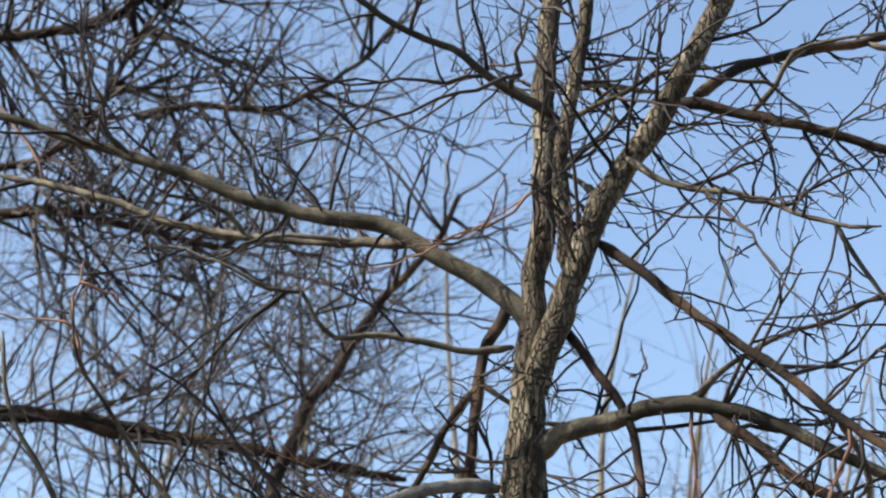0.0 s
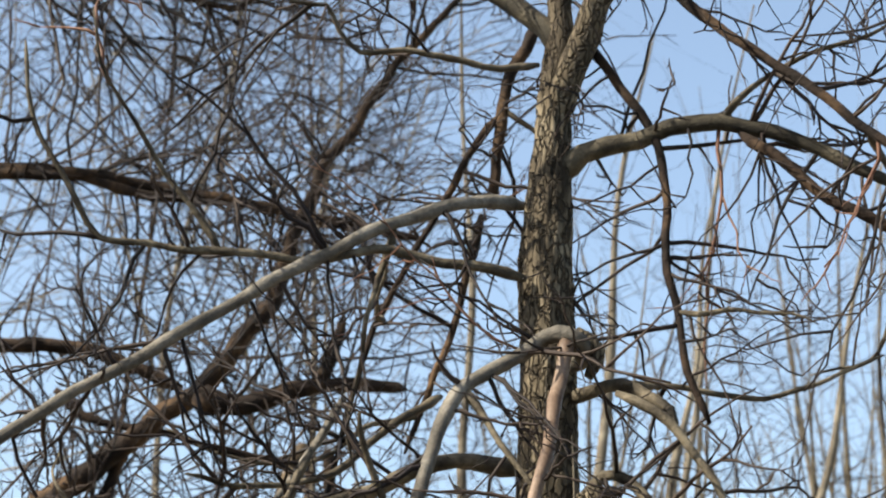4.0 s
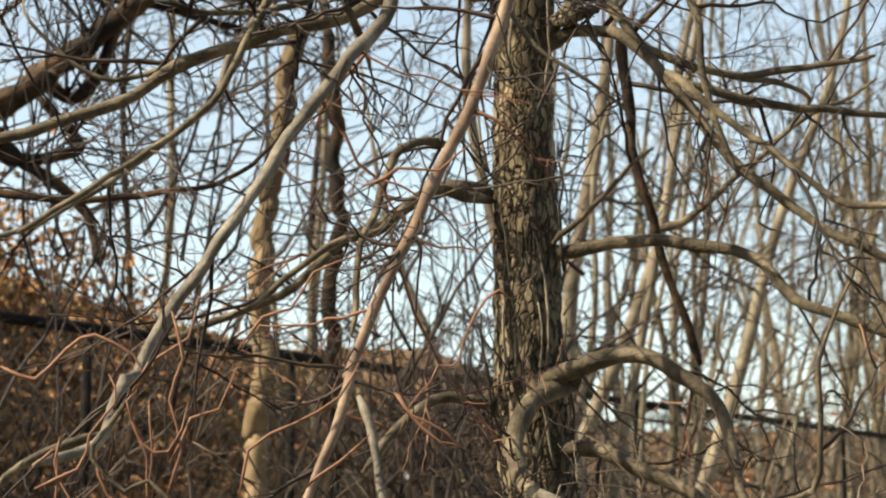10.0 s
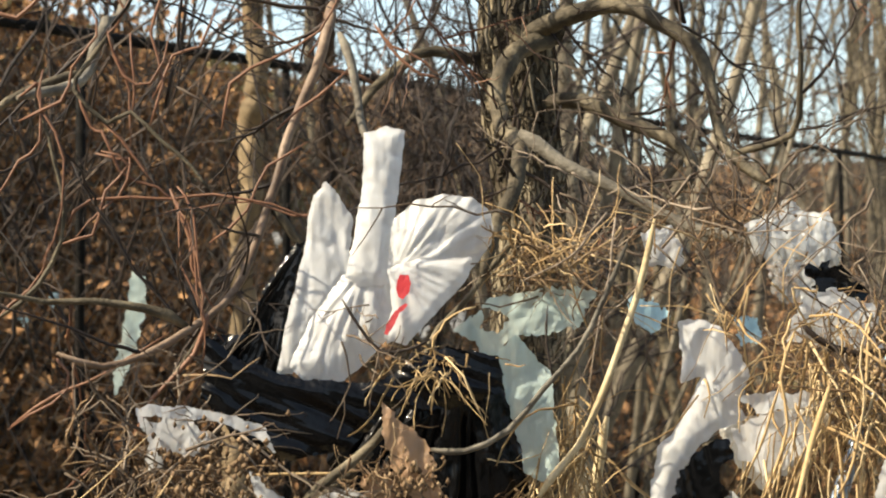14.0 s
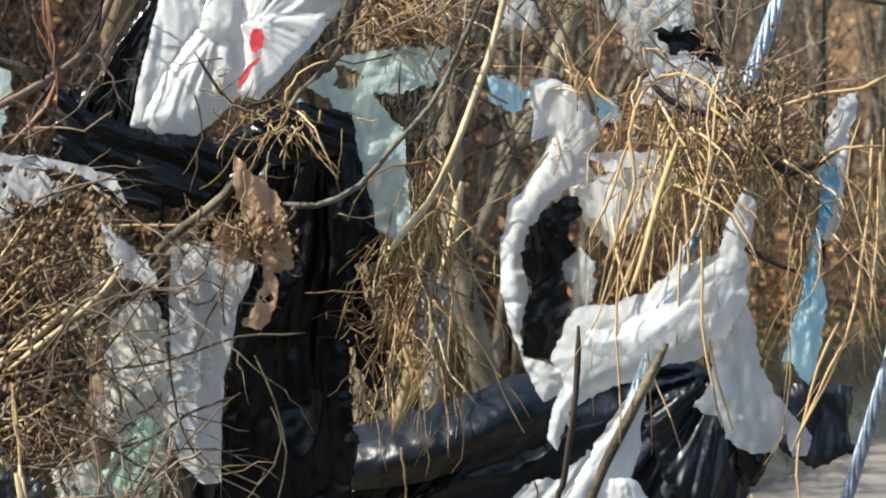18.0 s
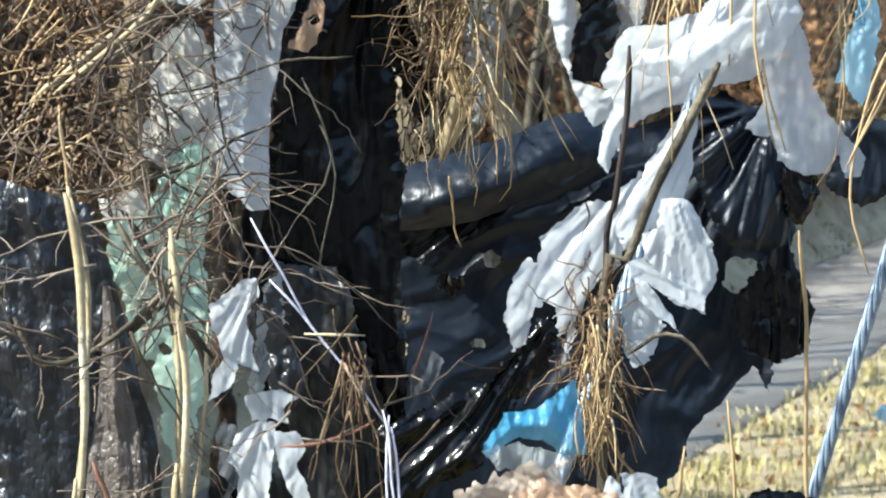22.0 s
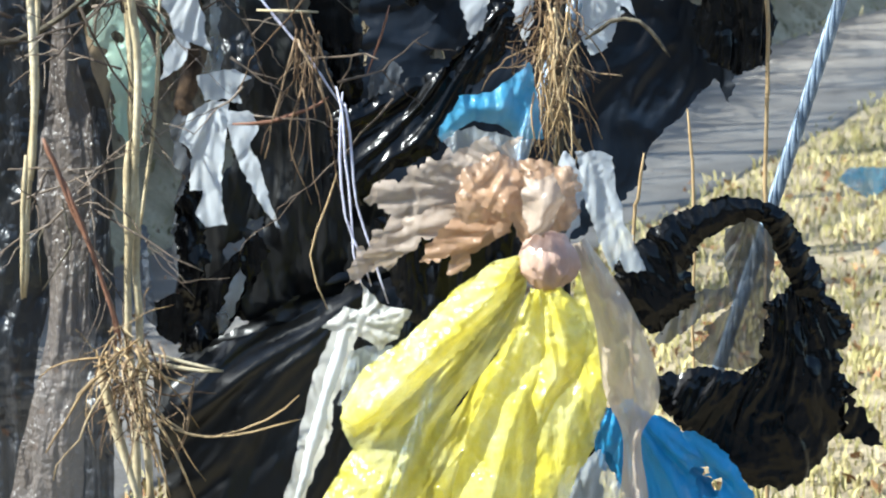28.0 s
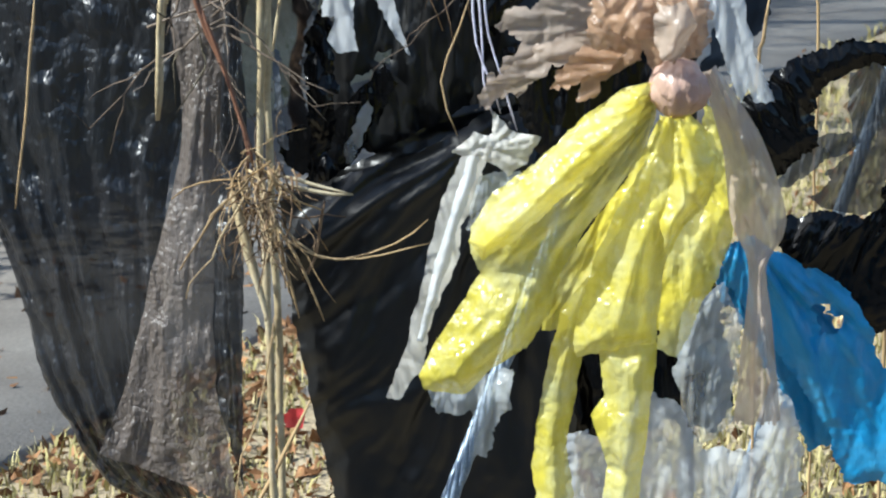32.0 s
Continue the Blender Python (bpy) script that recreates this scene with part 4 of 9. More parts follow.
limb(tree, [(0.010, 3.20, 2.715), (-0.058, 3.19, 2.726), (-0.108, 3.18, 2.719), (-0.175, 3.17, 2.695), (-0.241, 3.16, 2.667), (-0.323, 3.14, 2.639), (-0.421, 3.13, 2.595), (-0.532, 3.12, 2.535), (-0.683, 3.11, 2.484), (-0.799, 3.10, 2.442)], 0.012, 0.007, LIMB, bear=0.45)
limb(tree, [(-0.109, 3.30, 2.862), (-0.157, 3.26, 2.818), (-0.245, 3.22, 2.732), (-0.310, 3.18, 2.691), (-0.407, 3.14, 2.677), (-0.476, 3.10, 2.680)], 0.007, 0.004, LIMB, bear=0.45)
limb(tree, [(0.012, 3.20, 2.412), (-0.054, 3.21, 2.429), (-0.092, 3.23, 2.417), (-0.138, 3.24, 2.389), (-0.205, 3.26, 2.367), (-0.273, 3.27, 2.303), (-0.374, 3.29, 2.251), (-0.476, 3.30, 2.220)], 0.011, 0.005, LIMB, bear=0.45)
limb(tree, [(-0.295, 3.10, 2.716), (-0.339, 3.06, 2.595), (-0.389, 3.02, 2.504), (-0.461, 2.98, 2.431), (-0.522, 2.94, 2.368), (-0.618, 2.90, 2.299)], 0.006, 0.004, LIMB, bear=0.45)
limb(tree, [(0.040, 3.150, 3.363), (-0.023, 3.131, 3.347), (-0.103, 3.112, 3.351), (-0.191, 3.094, 3.359), (-0.239, 3.075, 3.348), (-0.270, 3.056, 3.376), (-0.296, 3.038, 3.411), (-0.347, 3.019, 3.409), (-0.426, 3.000, 3.446)], 0.0058, 0.0025, LIMB, bear=0.45)
limb(tree, [(0.019, 3.160, 3.007), (-0.037, 3.146, 3.016), (-0.106, 3.132, 3.024), (-0.166, 3.118, 3.034), (-0.217, 3.105, 3.035), (-0.275, 3.091, 3.014), (-0.333, 3.077, 3.006), (-0.433, 3.063, 3.006), (-0.549, 3.049, 3.017), (-0.615, 3.035, 3.025), (-0.651, 3.022, 3.077), (-0.697, 3.008, 3.152), (-0.727, 2.994, 3.238), (-0.736, 2.980, 3.315)], 0.0085, 0.003, LIMB, bear=0.45)
limb(tree, [(-0.152, 3.450, 3.694), (-0.246, 3.442, 3.690), (-0.345, 3.433, 3.692), (-0.423, 3.425, 3.671), (-0.470, 3.417, 3.637), (-0.519, 3.408, 3.656), (-0.597, 3.400, 3.659)], 0.0055, 0.003, LIMB_GREY, bear=0.45)
limb(tree, [(-0.257, 3.250, 2.844), (-0.290, 3.233, 2.767), (-0.339, 3.217, 2.691), (-0.382, 3.200, 2.618), (-0.396, 3.183, 2.562), (-0.455, 3.167, 2.499), (-0.501, 3.150, 2.453), (-0.563, 3.133, 2.401), (-0.631, 3.117, 2.357), (-0.707, 3.100, 2.330)], 0.0065, 0.004, LIMB_GREY, bear=0.45)
limb(tree, [(0.008, 3.180, 2.400), (-0.037, 3.158, 2.408), (-0.069, 3.135, 2.412), (-0.101, 3.113, 2.391), (-0.149, 3.090, 2.338), (-0.195, 3.067, 2.318), (-0.256, 3.045, 2.275), (-0.323, 3.022, 2.225), (-0.352, 3.000, 2.199)], 0.008, 0.0035, LIMB, bear=0.45)
limb(tree, [(-0.052, 3.100, 2.462), (-0.088, 3.071, 2.463), (-0.119, 3.043, 2.445), (-0.130, 3.014, 2.415), (-0.148, 2.986, 2.349), (-0.170, 2.957, 2.290), (-0.176, 2.929, 2.224), (-0.178, 2.900, 2.160)], 0.0065, 0.004, LIMB, bear=0.45)
limb(tree, [(-0.754, 3.300, 2.446), (-0.668, 3.300, 2.435), (-0.583, 3.300, 2.437), (-0.498, 3.300, 2.439), (-0.412, 3.300, 2.451), (-0.353, 3.300, 2.481), (-0.311, 3.300, 2.529)], 0.0065, 0.003, LIMB_DARK, bear=0.45)
limb(tree, [(-0.168, 3.000, 2.585), (-0.186, 2.967, 2.616), (-0.207, 2.933, 2.671), (-0.217, 2.900, 2.716)], 0.0055, 0.004, LIMB, bear=0.45)
# limbs on the shaded side; LIMB_DARK and LIMB_SHADE put that shade into colour
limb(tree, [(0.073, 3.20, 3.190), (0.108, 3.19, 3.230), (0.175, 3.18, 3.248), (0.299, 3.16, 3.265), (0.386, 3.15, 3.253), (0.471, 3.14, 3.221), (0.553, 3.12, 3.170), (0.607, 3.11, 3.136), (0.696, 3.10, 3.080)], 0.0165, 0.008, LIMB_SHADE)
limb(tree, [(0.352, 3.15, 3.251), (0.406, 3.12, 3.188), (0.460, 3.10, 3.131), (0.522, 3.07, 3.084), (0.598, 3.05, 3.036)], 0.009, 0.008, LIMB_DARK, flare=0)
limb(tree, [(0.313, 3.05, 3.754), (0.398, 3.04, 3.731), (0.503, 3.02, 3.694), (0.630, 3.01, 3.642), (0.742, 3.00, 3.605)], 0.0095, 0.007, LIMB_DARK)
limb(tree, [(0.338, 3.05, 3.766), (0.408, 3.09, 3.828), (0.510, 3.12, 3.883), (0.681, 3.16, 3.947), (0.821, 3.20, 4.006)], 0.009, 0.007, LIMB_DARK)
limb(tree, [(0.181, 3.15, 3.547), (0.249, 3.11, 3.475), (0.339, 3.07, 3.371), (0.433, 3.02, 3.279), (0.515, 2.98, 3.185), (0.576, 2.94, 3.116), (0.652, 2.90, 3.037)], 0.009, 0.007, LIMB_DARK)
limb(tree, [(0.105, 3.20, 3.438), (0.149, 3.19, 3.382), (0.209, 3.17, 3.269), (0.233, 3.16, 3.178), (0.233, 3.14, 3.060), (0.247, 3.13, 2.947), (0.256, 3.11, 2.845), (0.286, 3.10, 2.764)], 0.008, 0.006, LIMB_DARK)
limb(tree, [(0.227, 3.10, 3.676), (0.302, 3.05, 3.604), (0.410, 3.00, 3.550), (0.505, 2.95, 3.491), (0.589, 2.90, 3.457)], 0.006, 0.003, LIMB)
limb(tree, [(0.163, 3.20, 3.875), (0.263, 3.35, 3.943), (0.350, 3.50, 4.026)], 0.006, 0.004, LIMB)
limb(tree, [(0.086, 3.190, 2.643), (0.107, 3.174, 2.678), (0.136, 3.159, 2.701), (0.168, 3.143, 2.687), (0.190, 3.128, 2.654), (0.221, 3.112, 2.611), (0.259, 3.097, 2.585), (0.333, 3.081, 2.562), (0.411, 3.066, 2.562), (0.544, 3.050, 2.577)], 0.0095, 0.004, LIMB, label="limb that starts from a knotted burl")
limb(tree, [(0.082, 3.200, 2.629), (0.123, 3.172, 2.652), (0.167, 3.144, 2.646), (0.201, 3.117, 2.623), (0.242, 3.089, 2.575), (0.282, 3.061, 2.505), (0.331, 3.033, 2.433), (0.395, 3.006, 2.369), (0.465, 2.978, 2.310), (0.562, 2.950, 2.250)], 0.0095, 0.006, LIMB, bear=0.4)
limb(tree, [(0.248, 3.020, 2.548), (0.295, 3.000, 2.504), (0.349, 2.980, 2.453), (0.413, 2.960, 2.395), (0.483, 2.940, 2.336), (0.561, 2.920, 2.336)], 0.006, 0.0045, LIMB, bear=0.4)
limb(tree, [(0.256, 3.030, 2.539), (0.351, 3.047, 2.513), (0.432, 3.065, 2.505), (0.546, 3.083, 2.503), (0.637, 3.100, 2.511)], 0.0065, 0.0045, LIMB, bear=0.4)
limb(tree, [(0.098, 3.170, 2.668), (0.130, 3.145, 2.666), (0.162, 3.120, 2.667)], 0.012, 0.006, BARK, "burl", bear=0, knots=0.3)
limb(tree, [(0.085, 3.180, 2.820), (0.117, 3.150, 2.829), (0.161, 3.120, 2.831), (0.195, 3.090, 2.802), (0.232, 3.060, 2.752)], 0.0105, 0.009, LIMB, bear=0.4)
limb(tree, [(0.146, 3.060, 2.797), (0.200, 3.047, 2.767), (0.254, 3.033, 2.703), (0.286, 3.020, 2.640), (0.296, 3.007, 2.563), (0.320, 2.993, 2.448), (0.339, 2.980, 2.390)], 0.007, 0.004, LIMB, bear=0.4)
limb(tree, [(0.159, 3.100, 2.823), (0.224, 3.125, 2.826), (0.327, 3.150, 2.821), (0.432, 3.175, 2.841), (0.566, 3.200, 2.905)], 0.0055, 0.003, LIMB, bear=0.4)
limb(tree, [(0.080, 3.200, 2.327), (0.108, 3.175, 2.325), (0.179, 3.150, 2.327), (0.250, 3.125, 2.328), (0.318, 3.100, 2.316), (0.377, 3.075, 2.288), (0.419, 3.050, 2.237), (0.467, 3.025, 2.206), (0.567, 3.000, 2.166)], 0.0105, 0.007, LIMB, bear=0.4)
limb(tree, [(0.093, 3.150, 2.331), (0.138, 3.117, 2.369), (0.206, 3.083, 2.430), (0.231, 3.050, 2.446)], 0.0045, 0.0025, LIMB, bear=0.4)
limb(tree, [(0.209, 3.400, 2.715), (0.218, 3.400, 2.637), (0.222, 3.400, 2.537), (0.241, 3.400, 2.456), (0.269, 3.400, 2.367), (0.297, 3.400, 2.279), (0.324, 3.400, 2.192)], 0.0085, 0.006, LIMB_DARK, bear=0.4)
limb(tree, [(0.266, 3.500, 2.422), (0.329, 3.500, 2.453), (0.403, 3.500, 2.510), (0.487, 3.500, 2.581), (0.562, 3.500, 2.631), (0.625, 3.500, 2.668)], 0.006, 0.003, LIMB, bear=0.4)
limb(tree, [(0.077, 3.20, 2.134), (0.112, 3.15, 2.136), (0.063, 3.10, 2.097), (0.037, 3.05, 2.041), (0.044, 3.00, 1.987), (0.066, 2.95, 1.953), (0.055, 2.90, 1.900), (0.031, 2.85, 1.838), (0.013, 2.80, 1.768)], 0.016, 0.008, LIMB, label="limb that curls back in front of the trunk")
limb(tree, [(0.062, 2.800, 1.948), (0.117, 2.777, 1.906), (0.185, 2.753, 1.864), (0.252, 2.730, 1.830), (0.317, 2.707, 1.807), (0.381, 2.683, 1.784), (0.436, 2.660, 1.777)], 0.0085, 0.006, LIMB_GREY, "broken_limb", bear=0.3, label="straight broken pale limb")
limb(tree, [(-0.152, 2.620, 2.044), (-0.136, 2.603, 2.007), (-0.126, 2.585, 1.964), (-0.120, 2.567, 1.926), (-0.108, 2.550, 1.881)], 0.0052, 0.004, LIMB_GREY, bear=0)
limb(tree, [(0.076, 3.15, 2.127), (0.103, 3.12, 2.140), (0.153, 3.10, 2.155), (0.207, 3.08, 2.166), (0.259, 3.05, 2.131), (0.309, 3.02, 2.076), (0.323, 3.00, 1.997), (0.344, 2.98, 1.938), (0.395, 2.95, 1.895)], 0.0135, 0.006, LIMB)
limb(tree, [(0.077, 3.20, 2.037), (0.108, 3.17, 2.034), (0.155, 3.13, 2.036), (0.207, 3.10, 2.009), (0.259, 3.07, 1.982), (0.294, 3.03, 1.932), (0.261, 3.00, 1.880)], 0.0115, 0.008, LIMB)
limb(tree, [(0.029, 3.20, 2.114), (-0.003, 3.18, 2.109), (-0.051, 3.16, 2.116), (-0.098, 3.14, 2.089), (-0.144, 3.12, 2.042), (-0.174, 3.10, 2.000)], 0.0095, 0.005, LIMB)
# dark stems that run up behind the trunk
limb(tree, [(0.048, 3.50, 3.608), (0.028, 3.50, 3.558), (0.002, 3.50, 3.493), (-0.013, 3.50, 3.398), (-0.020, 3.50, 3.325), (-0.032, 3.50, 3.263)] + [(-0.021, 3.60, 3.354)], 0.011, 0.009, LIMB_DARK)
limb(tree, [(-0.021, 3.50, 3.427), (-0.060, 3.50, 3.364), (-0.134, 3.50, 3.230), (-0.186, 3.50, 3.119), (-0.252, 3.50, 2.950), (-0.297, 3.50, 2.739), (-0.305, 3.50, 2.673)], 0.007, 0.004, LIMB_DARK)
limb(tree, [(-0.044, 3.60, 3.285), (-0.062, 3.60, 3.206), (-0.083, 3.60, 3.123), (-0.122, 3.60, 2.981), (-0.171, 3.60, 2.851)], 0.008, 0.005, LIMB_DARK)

# ---- crooked branches off the limbs ----
for line, r0, r1, bear in list(LINES):
    length = np.linalg.norm(np.diff(line, axis=0), axis=1).sum()
    for k in range(int(length * 1.3 * bear + 0.5)):
        i = int(rng.uniform(0.2, 0.95) * (len(line) - 2))
        way = line[i + 1] - line[i]
        way = way / (np.linalg.norm(way) + 1e-9)
        side = np.cross(way, rng.standard_normal(3)) * np.array((1, 0.6, 1))
        reach, p, d = rng.uniform(0.22, 0.5), [line[i]], way * 0.7 + side / (np.linalg.norm(side) + 1e-9)
        for q in range(5):
            d = d / (np.linalg.norm(d) + 1e-9)
            p.append(p[-1] + d * reach / 5)
            d = d + rng.standard_normal(3) * np.array((0.35, 0.25, 0.35))
        limb(tree, p, min(0.0052, 0.45 * (r0 + r1)), 0.0018, LIMB, "branch", 7, 0.2, 0.003, 0.35)

# ---- side shoots of this tree, crooked and forked ----
rest, made = Tubes(), 0
for line, r0, r1, bear in list(LINES):
    length = np.linalg.norm(np.diff(line, axis=0), axis=1).sum()
    for k in range(int(length * 21 * bear)):
        i = int(rng.uniform(0.12, 1.0) * (len(line) - 2))
        way = line[i + 1] - line[i]
        way = way / (np.linalg.norm(way) + 1e-9)
        high = line[i, 2] > 2.6
        out = np.cross(way, rng.standard_normal(3)) * np.array((1, 0.7, 1)) + way * 0.4 + np.array((0, 0, 0.25 if high else -0.15))
        reach = rng.uniform(0.06, 0.34) * (1.15 if high else 0.9)
        red = rng.random() < (0.05 if high else 0.22)
        own = k % 3 == 0 and made < 320
        t = Tubes() if own else rest
        shoot(t, line[i], out, reach, rng.uniform(0.0021, 0.0046) * (1.0 if high else 0.7), 0.55, 0.0, 2, 4, 8)
        if own:
            made += 1
            t.object("side_shoot", TWIG_RED if red else TWIG, tree, "thin reddish twig" if red else "", tree.location)
rest.object("twig_mass", TWIG, tree, "thin dark twigs", tree.location)["kind"] = "stuff"

# hanging red-brown twigs in front of the thicket
red = thing("hanging_twigs", (-0.35, 2.45, 1.7), "drooping reddish bare twigs with curled ends", "twigs")
for pts, r in (([(-0.439, 2.50, 1.972), (-0.425, 2.50, 1.921), (-0.406, 2.50, 1.921), (-0.383, 2.50, 1.877), (-0.345, 2.50, 1.846), (-0.319, 2.50, 1.802), (-0.299, 2.50, 1.734)], 0.004), ([(-0.505, 2.50, 1.953), (-0.486, 2.50, 1.966), (-0.481, 2.50, 1.902), (-0.503, 2.50, 1.877), (-0.539, 2.50, 1.827)], 0.004), ([(-0.477, 2.50, 1.985), (-0.480, 2.50, 1.934), (-0.459, 2.50, 1.877), (-0.457, 2.50, 1.821), (-0.481, 2.50, 1.761)], 0.003),
               ([(-0.393, 2.50, 2.036), (-0.395, 2.50, 1.998), (-0.377, 2.50, 1.966), (-0.378, 2.50, 1.896)], 0.003), ([(-0.418, 2.50, 1.890), (-0.389, 2.50, 1.887), (-0.386, 2.50, 1.858), (-0.404, 2.50, 1.827), (-0.444, 2.50, 1.789)], 0.0028), ([(-0.105, 2.50, 2.033), (-0.089, 2.50, 2.002), (-0.057, 2.50, 1.979), (-0.031, 2.50, 1.974)], 0.0034),
               ([(-0.058, 2.50, 2.067), (-0.070, 2.50, 2.043), (-0.080, 2.50, 2.024), (-0.101, 2.50, 1.986)], 0.0022), ([(0.024, 2.50, 2.139), (-0.007, 2.50, 2.133), (-0.039, 2.50, 2.072), (-0.058, 2.50, 2.064)], 0.003), ([(-0.285, 2.45, 1.705), (-0.303, 2.45, 1.657), (-0.348, 2.45, 1.611), (-0.368, 2.45, 1.570)], 0.0055),
               ([(-0.450, 2.45, 1.659), (-0.434, 2.45, 1.643), (-0.454, 2.45, 1.607), (-0.503, 2.45, 1.582)], 0.0035), ([(-0.312, 2.40, 1.841), (-0.299, 2.40, 1.799), (-0.276, 2.40, 1.727), (-0.282, 2.40, 1.685)], 0.003), ([(-0.318, 2.45, 1.828), (-0.303, 2.45, 1.760), (-0.287, 2.45, 1.708), (-0.296, 2.45, 1.637), (-0.323, 2.45, 1.593)], 0.0028),
               ([(-0.273, 2.50, 1.678), (-0.295, 2.50, 1.728), (-0.309, 2.50, 1.790), (-0.325, 2.50, 1.827)], 0.0028), ([(-0.163, 2.50, 1.828), (-0.200, 2.50, 1.821), (-0.275, 2.50, 1.827), (-0.350, 2.50, 1.818)], 0.0024), ([(-0.535, 2.50, 1.696), (-0.493, 2.50, 1.742), (-0.469, 2.50, 1.789)], 0.003)):
    limb(red, pts, r * 0.6, r * 0.35, TWIG_RED, "twig", 6, flare=0, wob=0.006, bear=0)

for pts, r in (([(-0.523, 2.500, 1.708), (-0.486, 2.500, 1.746), (-0.458, 2.500, 1.796), (-0.455, 2.500, 1.853), (-0.471, 2.500, 1.911), (-0.483, 2.500, 1.943), (-0.471, 2.500, 1.989)], 0.0042), ([(-0.398, 2.500, 2.031), (-0.430, 2.500, 1.993), (-0.443, 2.500, 1.961), (-0.411, 2.500, 1.926), (-0.379, 2.500, 1.934), (-0.341, 2.500, 1.897), (-0.309, 2.500, 1.871), (-0.289, 2.500, 1.848)], 0.0042), ([(-0.411, 2.500, 1.926), (-0.372, 2.500, 1.884), (-0.352, 2.500, 1.855)], 0.003), ([(-0.450, 2.480, 1.787), (-0.413, 2.480, 1.802), (-0.399, 2.480, 1.850), (-0.383, 2.480, 1.876), (-0.408, 2.480, 1.890)], 0.0028),
               ([(-0.334, 2.500, 1.849), (-0.310, 2.500, 1.795), (-0.303, 2.500, 1.763), (-0.285, 2.500, 1.716)], 0.0036), ([(-0.448, 2.500, 1.809), (-0.423, 2.500, 1.839), (-0.334, 2.500, 1.839), (-0.221, 2.500, 1.828), (-0.170, 2.500, 1.811)], 0.0026), ([(-0.290, 2.500, 1.788), (-0.246, 2.500, 1.826), (-0.220, 2.500, 1.870), (-0.179, 2.500, 1.901)], 0.0026), ([(-0.103, 2.550, 2.038), (-0.083, 2.550, 2.004), (-0.057, 2.550, 1.983), (-0.028, 2.550, 1.976)], 0.0026), ([(-0.510, 2.500, 1.586), (-0.447, 2.500, 1.626), (-0.397, 2.500, 1.648), (-0.334, 2.500, 1.688)], 0.0028), ([(-0.354, 2.500, 1.612), (-0.321, 2.500, 1.650), (-0.293, 2.500, 1.688), (-0.285, 2.500, 1.716)], 0.0042),
               ([(-0.405, 2.500, 2.030), (-0.389, 2.500, 1.980), (-0.357, 2.500, 1.973), (-0.335, 2.500, 2.024)], 0.0026), ([(-0.379, 2.500, 2.025), (-0.370, 2.500, 1.973), (-0.378, 2.500, 1.926)], 0.0026), ([(-0.219, 2.550, 1.921), (-0.174, 2.550, 1.953), (-0.135, 2.550, 1.992)], 0.0028), ([(-0.568, 2.600, 2.078), (-0.528, 2.600, 2.058), (-0.489, 2.600, 2.092), (-0.457, 2.600, 2.115), (-0.410, 2.600, 2.092), (-0.394, 2.600, 2.059)], 0.0034), ([(-0.356, 2.500, 2.126), (-0.336, 2.500, 2.068), (-0.354, 2.500, 2.023), (-0.340, 2.500, 1.966), (-0.358, 2.500, 1.915)], 0.003), ([(-0.282, 2.550, 1.921), (-0.270, 2.550, 1.972), (-0.219, 2.550, 1.999), (-0.168, 2.550, 2.031), (-0.143, 2.550, 2.083)], 0.0028),
               ([(-0.504, 2.500, 1.927), (-0.460, 2.500, 1.953), (-0.448, 2.500, 1.991), (-0.418, 2.500, 2.023), (-0.425, 2.500, 2.055)], 0.0028), ([(-0.292, 2.600, 2.097), (-0.267, 2.600, 2.136), (-0.227, 2.600, 2.150), (-0.201, 2.600, 2.190), (-0.148, 2.600, 2.210)], 0.0028), ([(-0.416, 2.600, 2.044), (-0.398, 2.600, 2.084), (-0.352, 2.600, 2.110), (-0.340, 2.600, 2.150), (-0.294, 2.600, 2.177)], 0.0028), ([(-0.154, 2.700, 2.314), (-0.113, 2.700, 2.342), (-0.057, 2.700, 2.335), (-0.016, 2.700, 2.370)], 0.003), ([(-0.369, 2.600, 1.965), (-0.350, 2.600, 2.017), (-0.311, 2.600, 2.030), (-0.292, 2.600, 2.077)], 0.0028)):
    limb(red, pts, r * 0.75, r * 0.45, LIMB if r > 0.004 else TWIG_RED, "twig", 6, flare=0, wob=0.004, bear=0)
# ---- the larger dark tree behind, with a snapped bough ----
dark_tree = thing("tree", (-1.9, 5.6, 0.0), "dark-barked leaning tree with snapped boughs", "tree")
mark = len(LINES)
limb(dark_tree, [(-2.25, 5.6, -0.05), (-2.2, 5.6, 1.2), (-2.0, 5.6, 2.4)] + [(-1.523, 5.55, 3.041), (-1.298, 5.55, 3.149), (-1.115, 5.55, 3.259), (-0.924, 5.55, 3.431), (-0.758, 5.55, 3.552), (-0.672, 5.55, 3.683), (-0.567, 5.55, 3.816), (-0.527, 5.55, 4.000), (-0.438, 5.55, 4.212)] + [(-0.449, 5.55, 4.195), (-0.308, 5.55, 4.421), (-0.216, 5.55, 4.558), (-0.141, 5.55, 4.646), (-0.083, 5.55, 4.725), (-0.040, 5.55, 4.841)], 0.075, 0.007, LIMB_DARK, "bough", 16, 0.12, 0.005)
limb(dark_tree, [(-0.766, 5.50, 3.522), (-0.648, 5.50, 3.500), (-0.546, 5.50, 3.524), (-0.429, 5.50, 3.559), (-0.312, 5.50, 3.562), (-0.221, 5.50, 3.551)], 0.030, 0.014, LIMB_DARK, "bough", 14, 0.15, 0.004, label="snapped bough with pale broken end")
limb(dark_tree, [(-0.451, 5.50, 3.556), (-0.430, 5.50, 3.587), (-0.412, 5.50, 3.648), (-0.384, 5.50, 3.748)], 0.020, 0.013, LIMB_DARK, "stub", 12)
